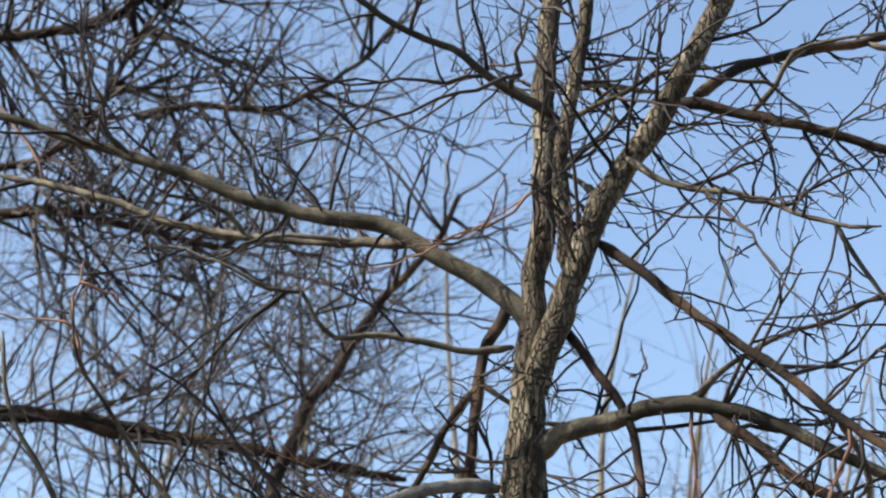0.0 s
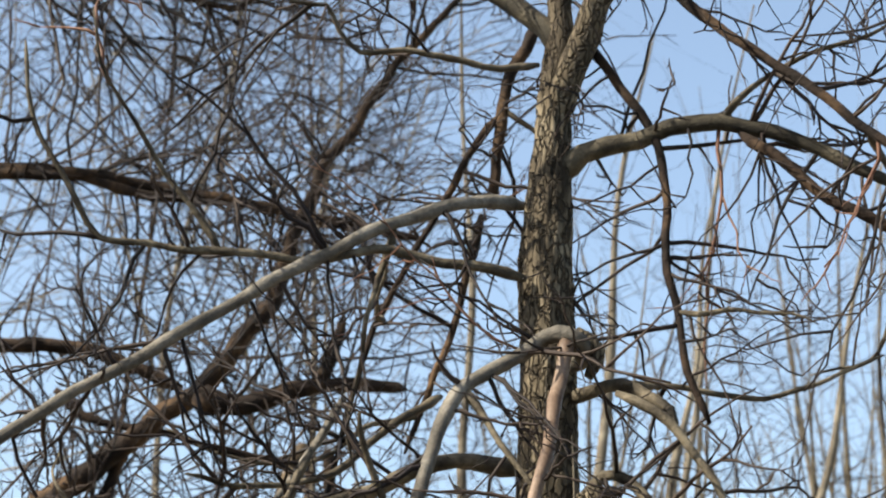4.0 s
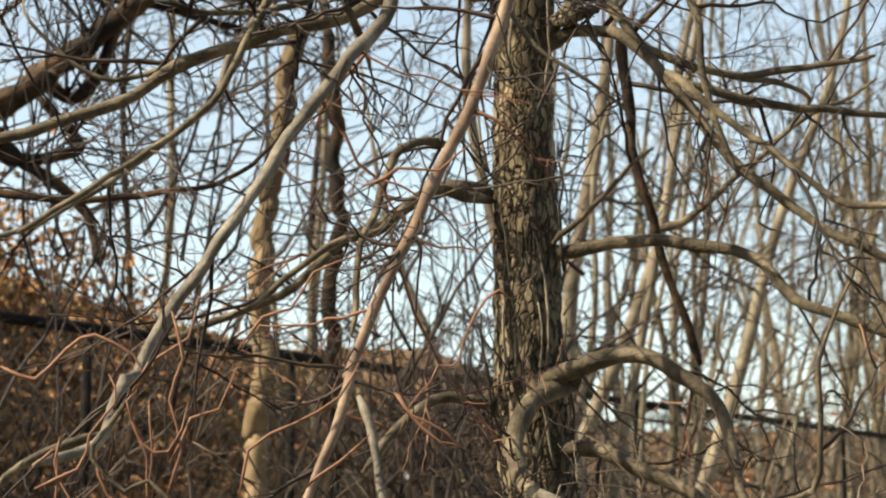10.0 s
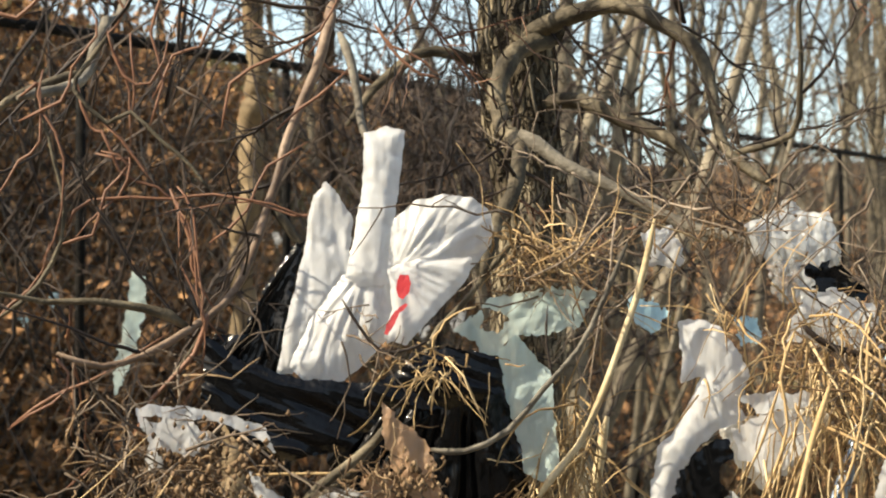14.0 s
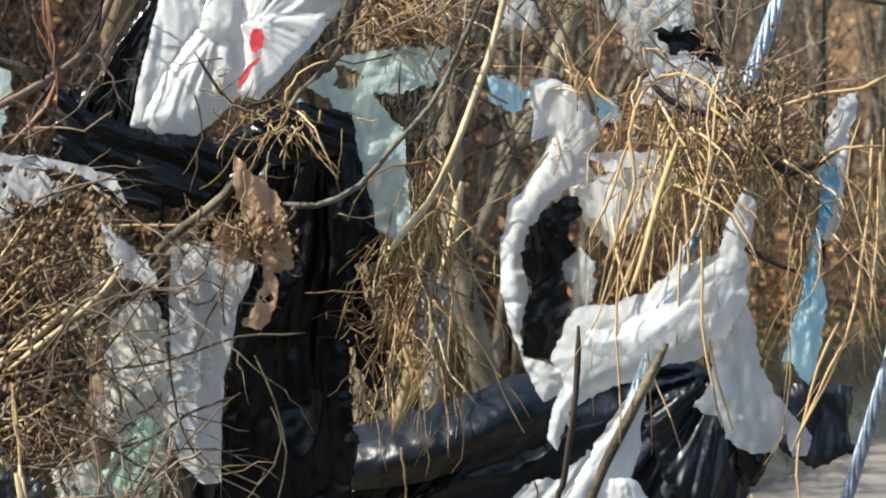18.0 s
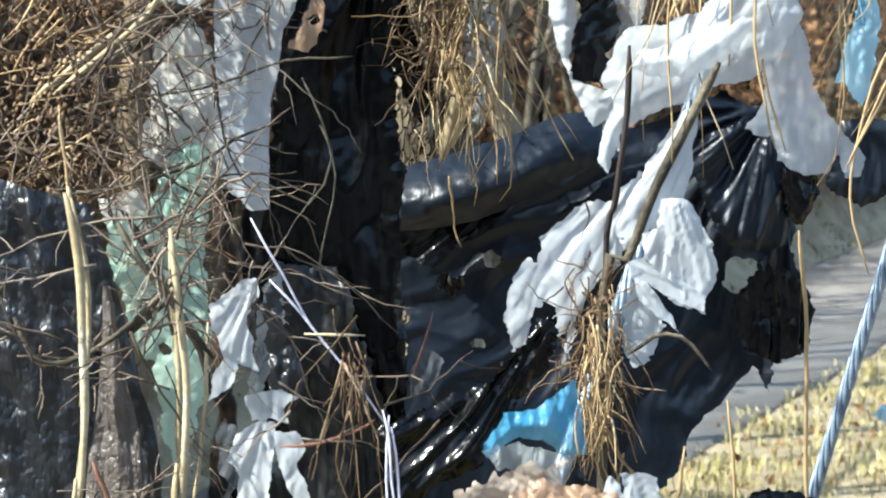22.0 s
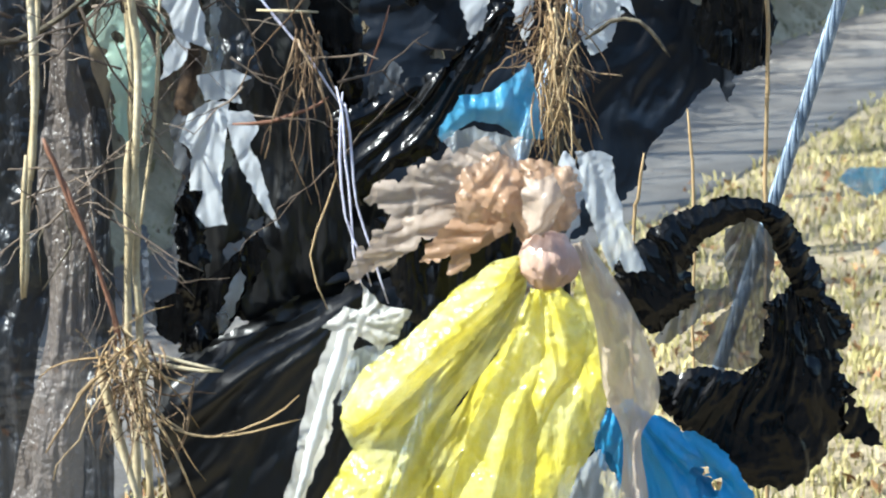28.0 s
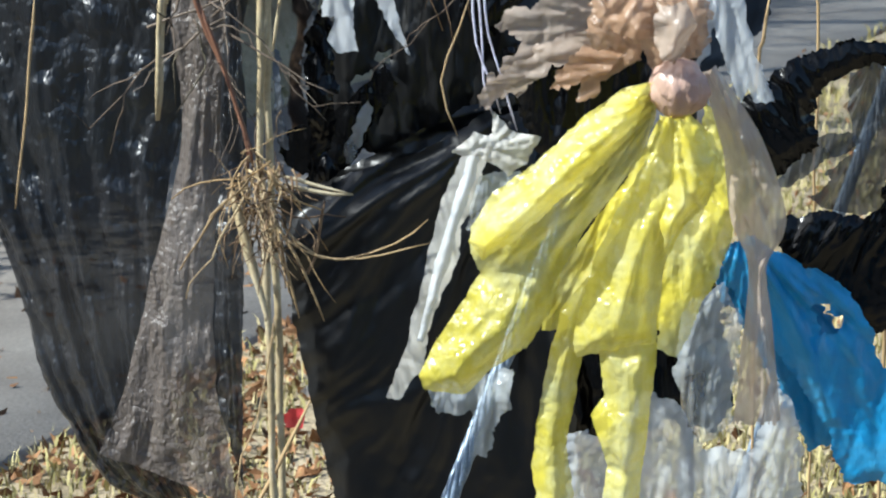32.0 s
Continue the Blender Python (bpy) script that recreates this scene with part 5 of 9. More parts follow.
limb(dark_tree, [(-1.453, 5.70, 3.710), (-1.270, 5.70, 3.724), (-1.132, 5.70, 3.722), (-0.961, 5.70, 3.664), (-0.822, 5.70, 3.607)], 0.022, 0.016, LIMB_DARK, "bough", 12)
limb(dark_tree, [(-1.490, 5.60, 4.180), (-1.275, 5.60, 4.202), (-1.057, 5.60, 4.175), (-0.856, 5.60, 4.139), (-0.670, 5.60, 4.103), (-0.501, 5.60, 4.072), (-0.287, 5.60, 4.030)], 0.020, 0.010, LIMB_DARK, "bough", 12)
limb(dark_tree, [(-1.419, 5.60, 4.178), (-1.141, 5.60, 4.182), (-0.982, 5.60, 4.130), (-0.781, 5.60, 4.114), (-0.595, 5.60, 4.082), (-0.363, 5.60, 4.035), (-0.179, 5.60, 4.003)], 0.017, 0.010, LIMB_DARK, "bough", 12)
limb(dark_tree, [(-1.495, 5.80, 4.887), (-1.296, 5.80, 4.907), (-1.094, 5.80, 4.889), (-0.958, 5.80, 4.843), (-0.756, 5.80, 4.797), (-0.659, 5.80, 4.862)], 0.018, 0.008, LIMB_DARK, "bough", 10)
limb(dark_tree, [(-1.509, 5.80, 5.028), (-1.343, 5.80, 5.067), (-1.246, 5.80, 5.115), (-1.151, 5.80, 5.211), (-1.017, 5.80, 5.518), (-0.886, 5.80, 5.681)], 0.012, 0.006, LIMB_DARK, "bough", 10)
limb(dark_tree, [(-1.555, 5.80, 5.506), (-1.347, 5.80, 5.513), (-1.175, 5.80, 5.547), (-1.058, 5.80, 5.619), (-0.941, 5.80, 5.722)], 0.018, 0.012, LIMB_DARK, "bough", 10)
limb(dark_tree, [(-1.015, 5.80, 5.221), (-0.864, 5.80, 5.261), (-0.607, 5.80, 5.261), (-0.472, 5.80, 5.321), (-0.337, 5.80, 5.420), (-0.236, 5.80, 5.560)], 0.011, 0.006, LIMB_DARK, "bough", 10)
limb(dark_tree, [(-1.184, 5.60, 3.288), (-1.048, 5.60, 3.211), (-0.938, 5.60, 3.438)], 0.02, 0.015, LIMB_DARK, "bough", 10)
limb(dark_tree, [(-1.367, 5.60, 3.139), (-1.216, 5.60, 3.049), (-1.042, 5.60, 3.077), (-1.151, 5.60, 3.212)], 0.02, 0.012, LIMB_DARK, "bough", 10)
limb(dark_tree, [(-1.272, 5.60, 3.132), (-1.180, 5.60, 3.035), (-1.075, 5.60, 2.960), (-1.014, 5.60, 2.886), (-0.981, 5.60, 2.769)], 0.018, 0.012, LIMB_DARK, "bough", 10)
limb(dark_tree, [(-1.144, 5.60, 3.568), (-1.052, 5.60, 3.490), (-0.947, 5.60, 3.466), (-0.798, 5.60, 3.442), (-0.649, 5.60, 3.395), (-0.515, 5.60, 3.379)], 0.013, 0.007, LIMB_DARK, "bough", 10)
mesh, made = Tubes(), 0
for line, r0, r1, bear in LINES[mark:]:
    length = np.linalg.norm(np.diff(line, axis=0), axis=1).sum()
    for k in range(int(length * 60)):
        i = int(rng.uniform(0.08, 1.0) * (len(line) - 2))
        if line[i, 2] < 3.9 and k % 4 or 3.9 <= line[i, 2] < 4.6 and k % 2 or line[i, 0] > -0.65 and k % 4:
            continue
        way = line[i + 1] - line[i]
        way = way / (np.linalg.norm(way) + 1e-9)
        out = np.cross(way, rng.standard_normal(3)) + way * 0.3 + np.array((0.1, 0, 0.2))
        own = k % 3 == 0 and made < 160
        t = Tubes() if own else mesh
        shoot(t, line[i], out, rng.uniform(0.25, 0.8), rng.uniform(0.0035, 0.0065) * (1.45 if line[i, 2] > 4.6 else 1.0), 0.5, 0.0, 2, 3, 7)
        if own:
            made += 1
            t.object("side_shoot", TWIG, dark_tree, "", dark_tree.location)
mesh.object("twig_mass", TWIG, dark_tree, "tangle of dark twigs", dark_tree.location)["kind"] = "stuff"

# peeled yellow snag and its neighbour
snag = thing("dead_snag", (-0.62, 6.5, 0.0), "broken peeled tree trunk, yellow weathered wood", "tree")
limb(snag, [(-0.75, 6.5, -0.05), (-0.72, 6.5, 1.5)] + [(-0.653, 6.50, 2.653), (-0.667, 6.50, 2.991)] + [(-0.636, 6.50, 3.122), (-0.613, 6.50, 3.329), (-0.589, 6.50, 3.521), (-0.547, 6.50, 3.680)], 0.040, 0.028, YELLOW_WOOD, "trunk", 14, 0.2, 0.01, 0, "peeled yellow trunk with splintered top")
limb(snag, [(-0.5, 6.5, -0.05), (-0.46, 6.5, 1.2)] + [(-0.451, 6.50, 2.747), (-0.435, 6.50, 3.120), (-0.453, 6.50, 3.414), (-0.470, 6.50, 3.661)], 0.030, 0.02, LIMB_DARK, "trunk", 10, 0.2, 0.01, 0)

# dark brush below the boughs
brush = thing("brush", (-0.6, 5.6, 0.0), "dense dark bare brush standing behind the small tree", "brush", "", "stuff")
bg = Tubes()
for k in range(115):
    x = rng.uniform(-1.35, 0.35)
    shoot(bg, (x, rng.uniform(5.0, 6.6), rng.uniform(1.3, 2.9)), (rng.uniform(-0.7, 0.7), rng.uniform(-0.3, 0.3), 0.9), rng.uniform(0.4, 0.8), rng.uniform(0.003, 0.008), 0.55, 0.0, 3, 3, 8)
lo, hi = np.array([(-0.403, 7.60, 2.380)][0]), np.array([(0.173, 7.60, 2.305)][0])
for k in range(110):
    p = lo + (hi - lo) * rng.random() + np.array((0, rng.uniform(-0.6, 0.3), rng.uniform(-0.25, 0.15)))
    shoot(bg, p, (rng.uniform(-0.8, 0.8), rng.uniform(-0.3, 0.3), 0.8), rng.uniform(0.3, 0.75), rng.uniform(0.003, 0.008), 0.6, 0.0, 3, 3, 8)
bg.object("stems", TWIG, brush, "", brush.location)["kind"] = "stuff"

# ---- the wood behind: slender pale trunks ----
def slender(x, y, height, r, lean, seed, material, dense):
    """A thin crooked tree that parts into two or three leaders."""
    g = np.random.default_rng(seed)
    if y < 24 and -(x + 0.40) * 0.914 + (y - 4.4) * 0.406 < 2.1 and x / y > 0.12:
        return
    base = rise(x, y)
    ob = thing("slender_tree", (x, y, base), "slender pale-barked bare tree in the wood behind", "tree", "slender trees of the wood")
    z = np.linspace(base - 0.05, height, 9)
    sway = np.cumsum(g.standard_normal(9) * 0.075) + lean * (z - base)
    line = spline(np.c_[x + sway, y + g.standard_normal(9) * 0.05, z], 0.12)
    t = Tubes()
    t.add(line, np.linspace(r, r * 0.08, len(line)) * (1 + 0.1 * np.sin(np.arange(len(line)) * 0.9)), 8)
    t.object("trunk", material, ob, "", ob.location)
    lines = [line]
    for k in range(int(g.integers(1, 4))):
        i = int(g.uniform(0.12, 0.55) * len(line))
        s = g.choice((-1, 1)) * g.uniform(0.10, 0.34)
        h = np.linspace(0, 1, 7)
        reach = (height - line[i, 2]) * g.uniform(0.6, 1.0)
        side = np.c_[line[i, 0] + s * reach * h ** 0.8 + np.r_[0, np.cumsum(g.standard_normal(6) * 0.05)], line[i, 1] + g.uniform(-0.2, 0.2) * h, line[i, 2] + reach * h]
        side = spline(side, 0.14)
        t = Tubes()
        ri = r * (1 - 0.92 * i / len(line)) * g.uniform(0.5, 0.8)
        t.add(side, np.linspace(ri, ri * 0.12, len(side)), 7)
        t.object("leader", material, ob, "", ob.location)
        lines.append(side)
    for k in range(dense):
        ln = lines[k % len(lines)]
        i = int(g.uniform(0.15, 0.98) * (len(ln) - 2))
        s = g.choice((-1, 1))
        d = np.array((s * g.uniform(0.5, 1.3), g.uniform(-0.5, 0.5), g.uniform(0.2, 1.0)))
        b = Tubes()
        shoot(b, ln[i], d, g.uniform(0.5, 1.8), g.uniform(0.006, 0.013) * (1.1 - i / len(ln)), 0.5, -0.15, 2, 3, 7)
        b.object("branch", TWIG if seed % 3 else material, ob, "", ob.location)


def stand(count, y0, y1, a0, a1, h0, h1, r0, r1, seed, mats, dense):
    for k in range(count):
        y = rng.uniform(y0, y1)
        x = rng.uniform(a0, a1) * y
        slender(x, y, rng.uniform(h0, h1) * (y / 11), rng.uniform(r0, r1) * y / 11, rng.uniform(-0.09, 0.11), seed + k, mats[k % len(mats)], dense)


stand(14, 9.5, 15.5, 0.0, 0.14, 5.4, 7.2, 0.02, 0.042, 100, (PALE_BARK, PALE_BARK, PALE_BARK, LIMB), 18)
stand(24, 17.0, 26.0, 0.11, 0.27, 4.2, 6.8, 0.018, 0.04, 150, (PALE_BARK, PALE_BARK, PALE_BARK, LIMB), 20)
stand(12, 15.0, 24.0, 0.15, 0.28, 3.2, 4.6, 0.012, 0.026, 400, (PALE_BARK, LIMB), 16)
stand(9, 9.5, 16.0, -0.30, -0.02, 7.0, 9.8, 0.012, 0.026, 200, (LIMB_DARK, PALE_BARK, LIMB), 56)
slender(0.42, 7.9, 6.2, 0.045, -0.01, 301, PALE_BARK, 14)
slender(0.62, 9.2, 6.4, 0.07, 0.0, 302, PALE_BARK, 14)


# bare brush and dead leaves on the far slope
far_brush = thing("far_brush", (5.0, 27.0, 1.5), "brown bare brush on the far wooded slope", "brush", "", "stuff")
fb, fbv, fbf = Tubes(), [], []
fg = np.random.default_rng(63)
for k in range(260):
    y = fg.uniform(19.0, 33.0)
    x = fg.uniform(0.10, 0.34) * y
    if -(x + 0.40) * 0.914 + (y - 4.4) * 0.406 < 2.2:
        continue
    p = np.array((x, y, rise(x, y) - 0.05))
    shoot(fb, p, (fg.uniform(-0.5, 0.5), fg.uniform(-0.3, 0.3), 1), fg.uniform(0.9, 2.6), fg.uniform(0.008, 0.02), 0.45, 0.0, 2, 3, 7)
    for _ in range(40):
        leaf(p + fg.standard_normal(3) * np.array((0.5, 0.5, 0)) + np.array((0, 0, fg.uniform(0.05, 1.3))), fg.uniform(0.03, 0.07), (fbv, fbf), fg)
fb.object("stems", TWIG, far_brush, "", far_brush.location)
mesh_object("dead_leaves", (np.array(fbv) - np.array(far_brush.location)).tolist(), fbf, LEAF, far_brush, "", False)


# ---- plastic caught in the shrub: upper group ----
white_bag = thing("plastic_bag", (-0.08, 2.48, 1.75), "crumpled white plastic carrier bag with red print", "plastic bag")
rag("spike", WHITE, [(-0.113, 2.44, 1.901), (-0.089, 2.44, 1.908), (-0.069, 2.44, 1.904), (-0.071, 2.44, 1.870), (-0.079, 2.44, 1.815), (-0.086, 2.44, 1.784), (-0.088, 2.44, 1.736), (-0.120, 2.44, 1.734), (-0.134, 2.44, 1.745), (-0.122, 2.44, 1.803), (-0.115, 2.44, 1.846)], white_bag, None, 10, 0.010, 0.02, 0.001, seed=2)
rag("flap", WHITE, [(-0.172, 2.47, 1.837), (-0.156, 2.47, 1.852), (-0.143, 2.47, 1.837), (-0.128, 2.47, 1.812), (-0.133, 2.47, 1.750), (-0.171, 2.47, 1.700), (-0.195, 2.47, 1.642), (-0.211, 2.47, 1.638), (-0.200, 2.47, 1.700), (-0.182, 2.47, 1.775)], white_bag, None, 10, 0.012, 0.01, 0.0015, seed=3)
rag("dome", WHITE, [(-0.086, 2.49, 1.810), (-0.060, 2.49, 1.832), (-0.029, 2.49, 1.838), (0.003, 2.49, 1.835), (0.025, 2.49, 1.819), (0.028, 2.49, 1.788), (0.002, 2.49, 1.754), (-0.029, 2.49, 1.720), (-0.060, 2.49, 1.685), (-0.091, 2.49, 1.673), (-0.093, 2.49, 1.738), (-0.089, 2.49, 1.788)], white_bag, [(-0.085, 2.49, 1.751)][0], 9, 0.010, 0.05, 0.001, seed=4)
rag("body", WHITE, [(-0.137, 2.45, 1.748), (-0.084, 2.45, 1.745), (-0.075, 2.45, 1.699), (-0.088, 2.45, 1.678), (-0.117, 2.45, 1.648), (-0.144, 2.45, 1.627), (-0.181, 2.45, 1.634), (-0.197, 2.45, 1.648), (-0.172, 2.45, 1.700)], white_bag, [(-0.108, 2.45, 1.761)][0], 8, 0.011, 0.035, 0.001, seed=44)
print_side = rag("fold", WHITE, [(-0.088, 2.43, 1.753), (-0.046, 2.43, 1.764), (0.004, 2.43, 1.764), (-0.000, 2.43, 1.744), (-0.028, 2.43, 1.711), (-0.069, 2.43, 1.669), (-0.092, 2.43, 1.677), (-0.083, 2.43, 1.711)], white_bag, [(-0.090, 2.45, 1.761)][0], 7, 0.007, 0.015, 0.001, seed=45)
rag("red_print", RED_PRINT, [(-0.073, 2.400, 1.745), (-0.065, 2.400, 1.744), (-0.062, 2.400, 1.736), (-0.064, 2.400, 1.724), (-0.070, 2.400, 1.718), (-0.075, 2.400, 1.720), (-0.077, 2.400, 1.728), (-0.076, 2.400, 1.738)], white_bag, None, 4, 0.001, 0, 0.001, res=0.002, seed=5, label="red printed mark", soft=0).parent = print_side
rag("red_print", RED_PRINT, [(-0.069, 2.400, 1.714), (-0.065, 2.400, 1.712), (-0.075, 2.400, 1.702), (-0.081, 2.400, 1.689), (-0.086, 2.400, 1.679), (-0.091, 2.400, 1.680), (-0.088, 2.400, 1.692), (-0.080, 2.400, 1.704)], white_bag, None, 4, 0.001, 0, 0.001, res=0.002, seed=6, label="red printed mark", soft=0).parent = print_side

upper_black = thing("plastic_bag", (-0.2, 2.5, 1.65), "glossy black torn bin bag slung over twigs", "plastic bag")
rag("side", BLACK, [(-0.184, 2.52, 1.791), (-0.205, 2.52, 1.778), (-0.231, 2.52, 1.728), (-0.256, 2.52, 1.684), (-0.288, 2.52, 1.690), (-0.299, 2.52, 1.615), (-0.262, 2.52, 1.583), (-0.212, 2.52, 1.568), (-0.162, 2.52, 1.590), (-0.118, 2.52, 1.608), (-0.187, 2.52, 1.630), (-0.212, 2.52, 1.640), (-0.199, 2.52, 1.715)], upper_black, [(-0.183, 2.50, 1.789)][0], 9, 0.014, 0.01, 0.003, seed=7)
rag("band", BLACK, [(-0.287, 2.45, 1.683), (-0.244, 2.45, 1.655), (-0.188, 2.45, 1.636), (-0.121, 2.45, 1.630), (-0.096, 2.45, 1.632), (-0.059, 2.45, 1.658), (-0.023, 2.45, 1.668), (0.030, 2.45, 1.657), (0.039, 2.45, 1.620), (-0.022, 2.45, 1.601), (-0.084, 2.45, 1.601), (-0.133, 2.45, 1.557), (-0.212, 2.45, 1.545), (-0.249, 2.45, 1.563), (-0.288, 2.45, 1.618)], upper_black, None, 4, 0.016, 0.02, 0.002, seed=8, lean=2.0)
rag("hanging_sheet", BLACK, [(-0.186, 2.53, 1.605), (-0.105, 2.53, 1.605), (-0.049, 2.53, 1.604), (-0.023, 2.53, 1.667), (0.033, 2.53, 1.666), (0.058, 2.53, 1.554), (0.067, 2.53, 1.497), (0.035, 2.53, 1.494), (0.056, 2.53, 1.428), (0.079, 2.53, 1.378), (0.055, 2.53, 1.346), (0.034, 2.53, 1.384), (0.025, 2.53, 1.422), (0.034, 2.53, 1.315), (0.040, 2.53, 1.290), (0.030, 2.53, 1.214), (0.039, 2.53, 1.060), (0.033, 2.53, 0.984), (-0.119, 2.53, 0.987), (-0.132, 2.53, 1.177), (-0.119, 2.53, 1.247), (-0.108, 2.53, 1.348), (-0.101, 2.53, 1.411)], upper_black, [(-0.004, 2.50, 1.707)][0], 12, 0.022, 0.02, 0.003, seed=10, res=0.006)
rag("hanging_sheet", BIN_BLACK, [(-0.135, 2.57, 1.332), (-0.046, 2.57, 1.274), (0.038, 2.57, 1.278), (0.025, 2.57, 1.196), (0.029, 2.57, 1.028), (0.053, 2.57, 0.968), (0.069, 2.57, 0.896), (0.032, 2.57, 0.803), (-0.112, 2.57, 0.805), (-0.078, 2.57, 0.858), (-0.048, 2.57, 0.924), (-0.109, 2.57, 0.977), (-0.133, 2.57, 1.069), (-0.150, 2.57, 1.198)], upper_black, None, 9, 0.020, 0.02, 0.003, [(0.004, 2.50, 1.152), (0.041, 2.50, 1.094)], (0.012, 0.018), seed=11, res=0.006)
low_sheet = rag("hanging_sheet", BIN_BLACK, [(-0.113, 2.50, 1.194), (-0.104, 2.50, 1.071), (-0.089, 2.50, 1.005), (-0.114, 2.50, 0.958), (-0.146, 2.50, 0.939), (-0.156, 2.50, 0.889), (-0.166, 2.50, 0.870), (-0.153, 2.50, 0.818), (-0.100, 2.50, 0.789), (0.008, 2.50, 0.810), (0.035, 2.50, 0.957), (-0.001, 2.50, 1.082), (-0.037, 2.50, 1.193)], upper_black, None, 8, 0.018, 0.01, 0.004, [(-0.105, 2.50, 0.869), (-0.082, 2.50, 0.898)], (0.012, 0.008), seed=121, res=0.005)
rag("silver_shred", GREY_FILM, [(-0.165, 2.46, 1.032), (-0.145, 2.46, 1.023), (-0.155, 2.46, 0.989), (-0.147, 2.46, 0.945), (-0.165, 2.46, 0.889), (-0.156, 2.46, 0.839), (-0.171, 2.46, 0.852), (-0.173, 2.46, 0.902), (-0.161, 2.46, 0.952), (-0.173, 2.46, 1.001)], upper_black, None, 12, 0.010, 0, 0.004, seed=122, label="silvery clear shred").parent = low_sheet
rag("torn_corner", BLACK, [(-0.206, 2.48, 0.815), (-0.143, 2.48, 0.834), (-0.079, 2.48, 0.897), (-0.067, 2.48, 0.871), (-0.092, 2.48, 0.833), (-0.119, 2.48, 0.769), (-0.188, 2.48, 0.770)], upper_black, None, 9, 0.012, 0, 0.003, seed=12)

rag("torn_film", PALE_GREEN, [(-0.016, 2.48, 1.689), (0.032, 2.48, 1.726), (0.101, 2.48, 1.734), (0.140, 2.48, 1.728), (0.121, 2.48, 1.691), (0.076, 2.48, 1.680), (0.044, 2.48, 1.681), (0.027, 2.48, 1.645), (0.003, 2.48, 1.676)], None, None, 7, 0.008, 0, 0.004, [(0.026, 2.48, 1.698)], (0.014,), seed=13, label="torn pale green translucent plastic film on a twig", category="plastic film")
rag("torn_film", PALE_GREEN, [(0.025, 2.46, 1.656), (0.051, 2.46, 1.681), (0.087, 2.46, 1.641), (0.097, 2.46, 1.534), (0.077, 2.46, 1.522), (0.058, 2.46, 1.534), (0.044, 2.46, 1.602), (0.034, 2.46, 1.630)], None, None, 12, 0.009, 0, 0.002, seed=14, label="hanging strip of pale green translucent film", category="plastic film")
rag("torn_film", PEACH, [(-0.090, 2.33, 1.606), (-0.070, 2.33, 1.591), (-0.040, 2.33, 1.561), (-0.034, 2.33, 1.538), (-0.047, 2.33, 1.514), (-0.043, 2.33, 1.462), (-0.058, 2.33, 1.424), (-0.079, 2.33, 1.431), (-0.064, 2.33, 1.456), (-0.059, 2.33, 1.509), (-0.075, 2.33, 1.532), (-0.087, 2.33, 1.573)], None, None, 14, 0.008, 0, 0.003, [(-0.054, 2.33, 1.458)], (0.006,), seed=15, label="torn peach-coloured plastic rag", category="plastic film")
rag("torn_film", PEACH, [(-0.043, 2.34, 1.535), (-0.030, 2.34, 1.516), (-0.024, 2.34, 1.492), (-0.043, 2.34, 1.481), (-0.049, 2.34, 1.509)], None, None, 14, 0.006, 0, 0.004, seed=16, label="small peach-coloured plastic scrap", category="plastic film")
rag("torn_film", PEACH, [(-0.111, 2.36, 1.529), (-0.084, 2.36, 1.545), (-0.065, 2.36, 1.497), (-0.084, 2.36, 1.492), (-0.105, 2.36, 1.499)], None, None, 14, 0.006, 0, 0.006, seed=161, label="frayed peach-coloured plastic scrap", category="plastic film")
rag("torn_film", MILKY, [(-0.347, 2.34, 1.605), (-0.295, 2.34, 1.607), (-0.236, 2.34, 1.593), (-0.212, 2.34, 1.582), (-0.200, 2.34, 1.554), (-0.216, 2.34, 1.569), (-0.254, 2.34, 1.587), (-0.312, 2.34, 1.594), (-0.345, 2.34, 1.596)], None, None, 6, 0.004, 0, 0.002, res=0.0035, seed=17, label="twisted milky strip of plastic over a twig", category="plastic film")
rag("torn_film", MILKY, [(-0.344, 2.36, 1.593), (-0.297, 2.36, 1.596), (-0.266, 2.36, 1.566), (-0.291, 2.36, 1.554), (-0.326, 2.36, 1.561), (-0.320, 2.36, 1.541), (-0.333, 2.36, 1.537), (-0.339, 2.36, 1.573)], None, None, 8, 0.008, 0, 0.004, res=0.0035, seed=18, label="torn milky white plastic scrap", category="plastic film")
rag("torn_film", MILKY, [(-0.228, 2.33, 1.540), (-0.192, 2.33, 1.508), (-0.167, 2.33, 1.485), (-0.171, 2.33, 1.468), (-0.205, 2.33, 1.479), (-0.219, 2.33, 1.508)], None, None, 8, 0.006, 0, 0.004, seed=181, label="pale torn plastic scrap among straw", category="plastic film")
white_strip = thing("plastic_strip", (-0.22, 2.38, 1.4), "long flat white plastic strip hanging down", "plastic strip")
strip_front = rag("front_layer", WHITE, [(-0.153, 2.380, 1.512), (-0.127, 2.380, 1.519), (-0.101, 2.380, 1.505), (-0.070, 2.380, 1.493), (-0.076, 2.380, 1.469), (-0.087, 2.380, 1.452), (-0.093, 2.380, 1.411), (-0.102, 2.380, 1.375), (-0.105, 2.380, 1.316), (-0.105, 2.380, 1.263), (-0.123, 2.380, 1.260), (-0.133, 2.380, 1.269), (-0.134, 2.380, 1.317), (-0.131, 2.380, 1.399), (-0.144, 2.380, 1.470)], white_strip, None, 5, 0.005, 0, 0.001, seed=19, soft=0.6)
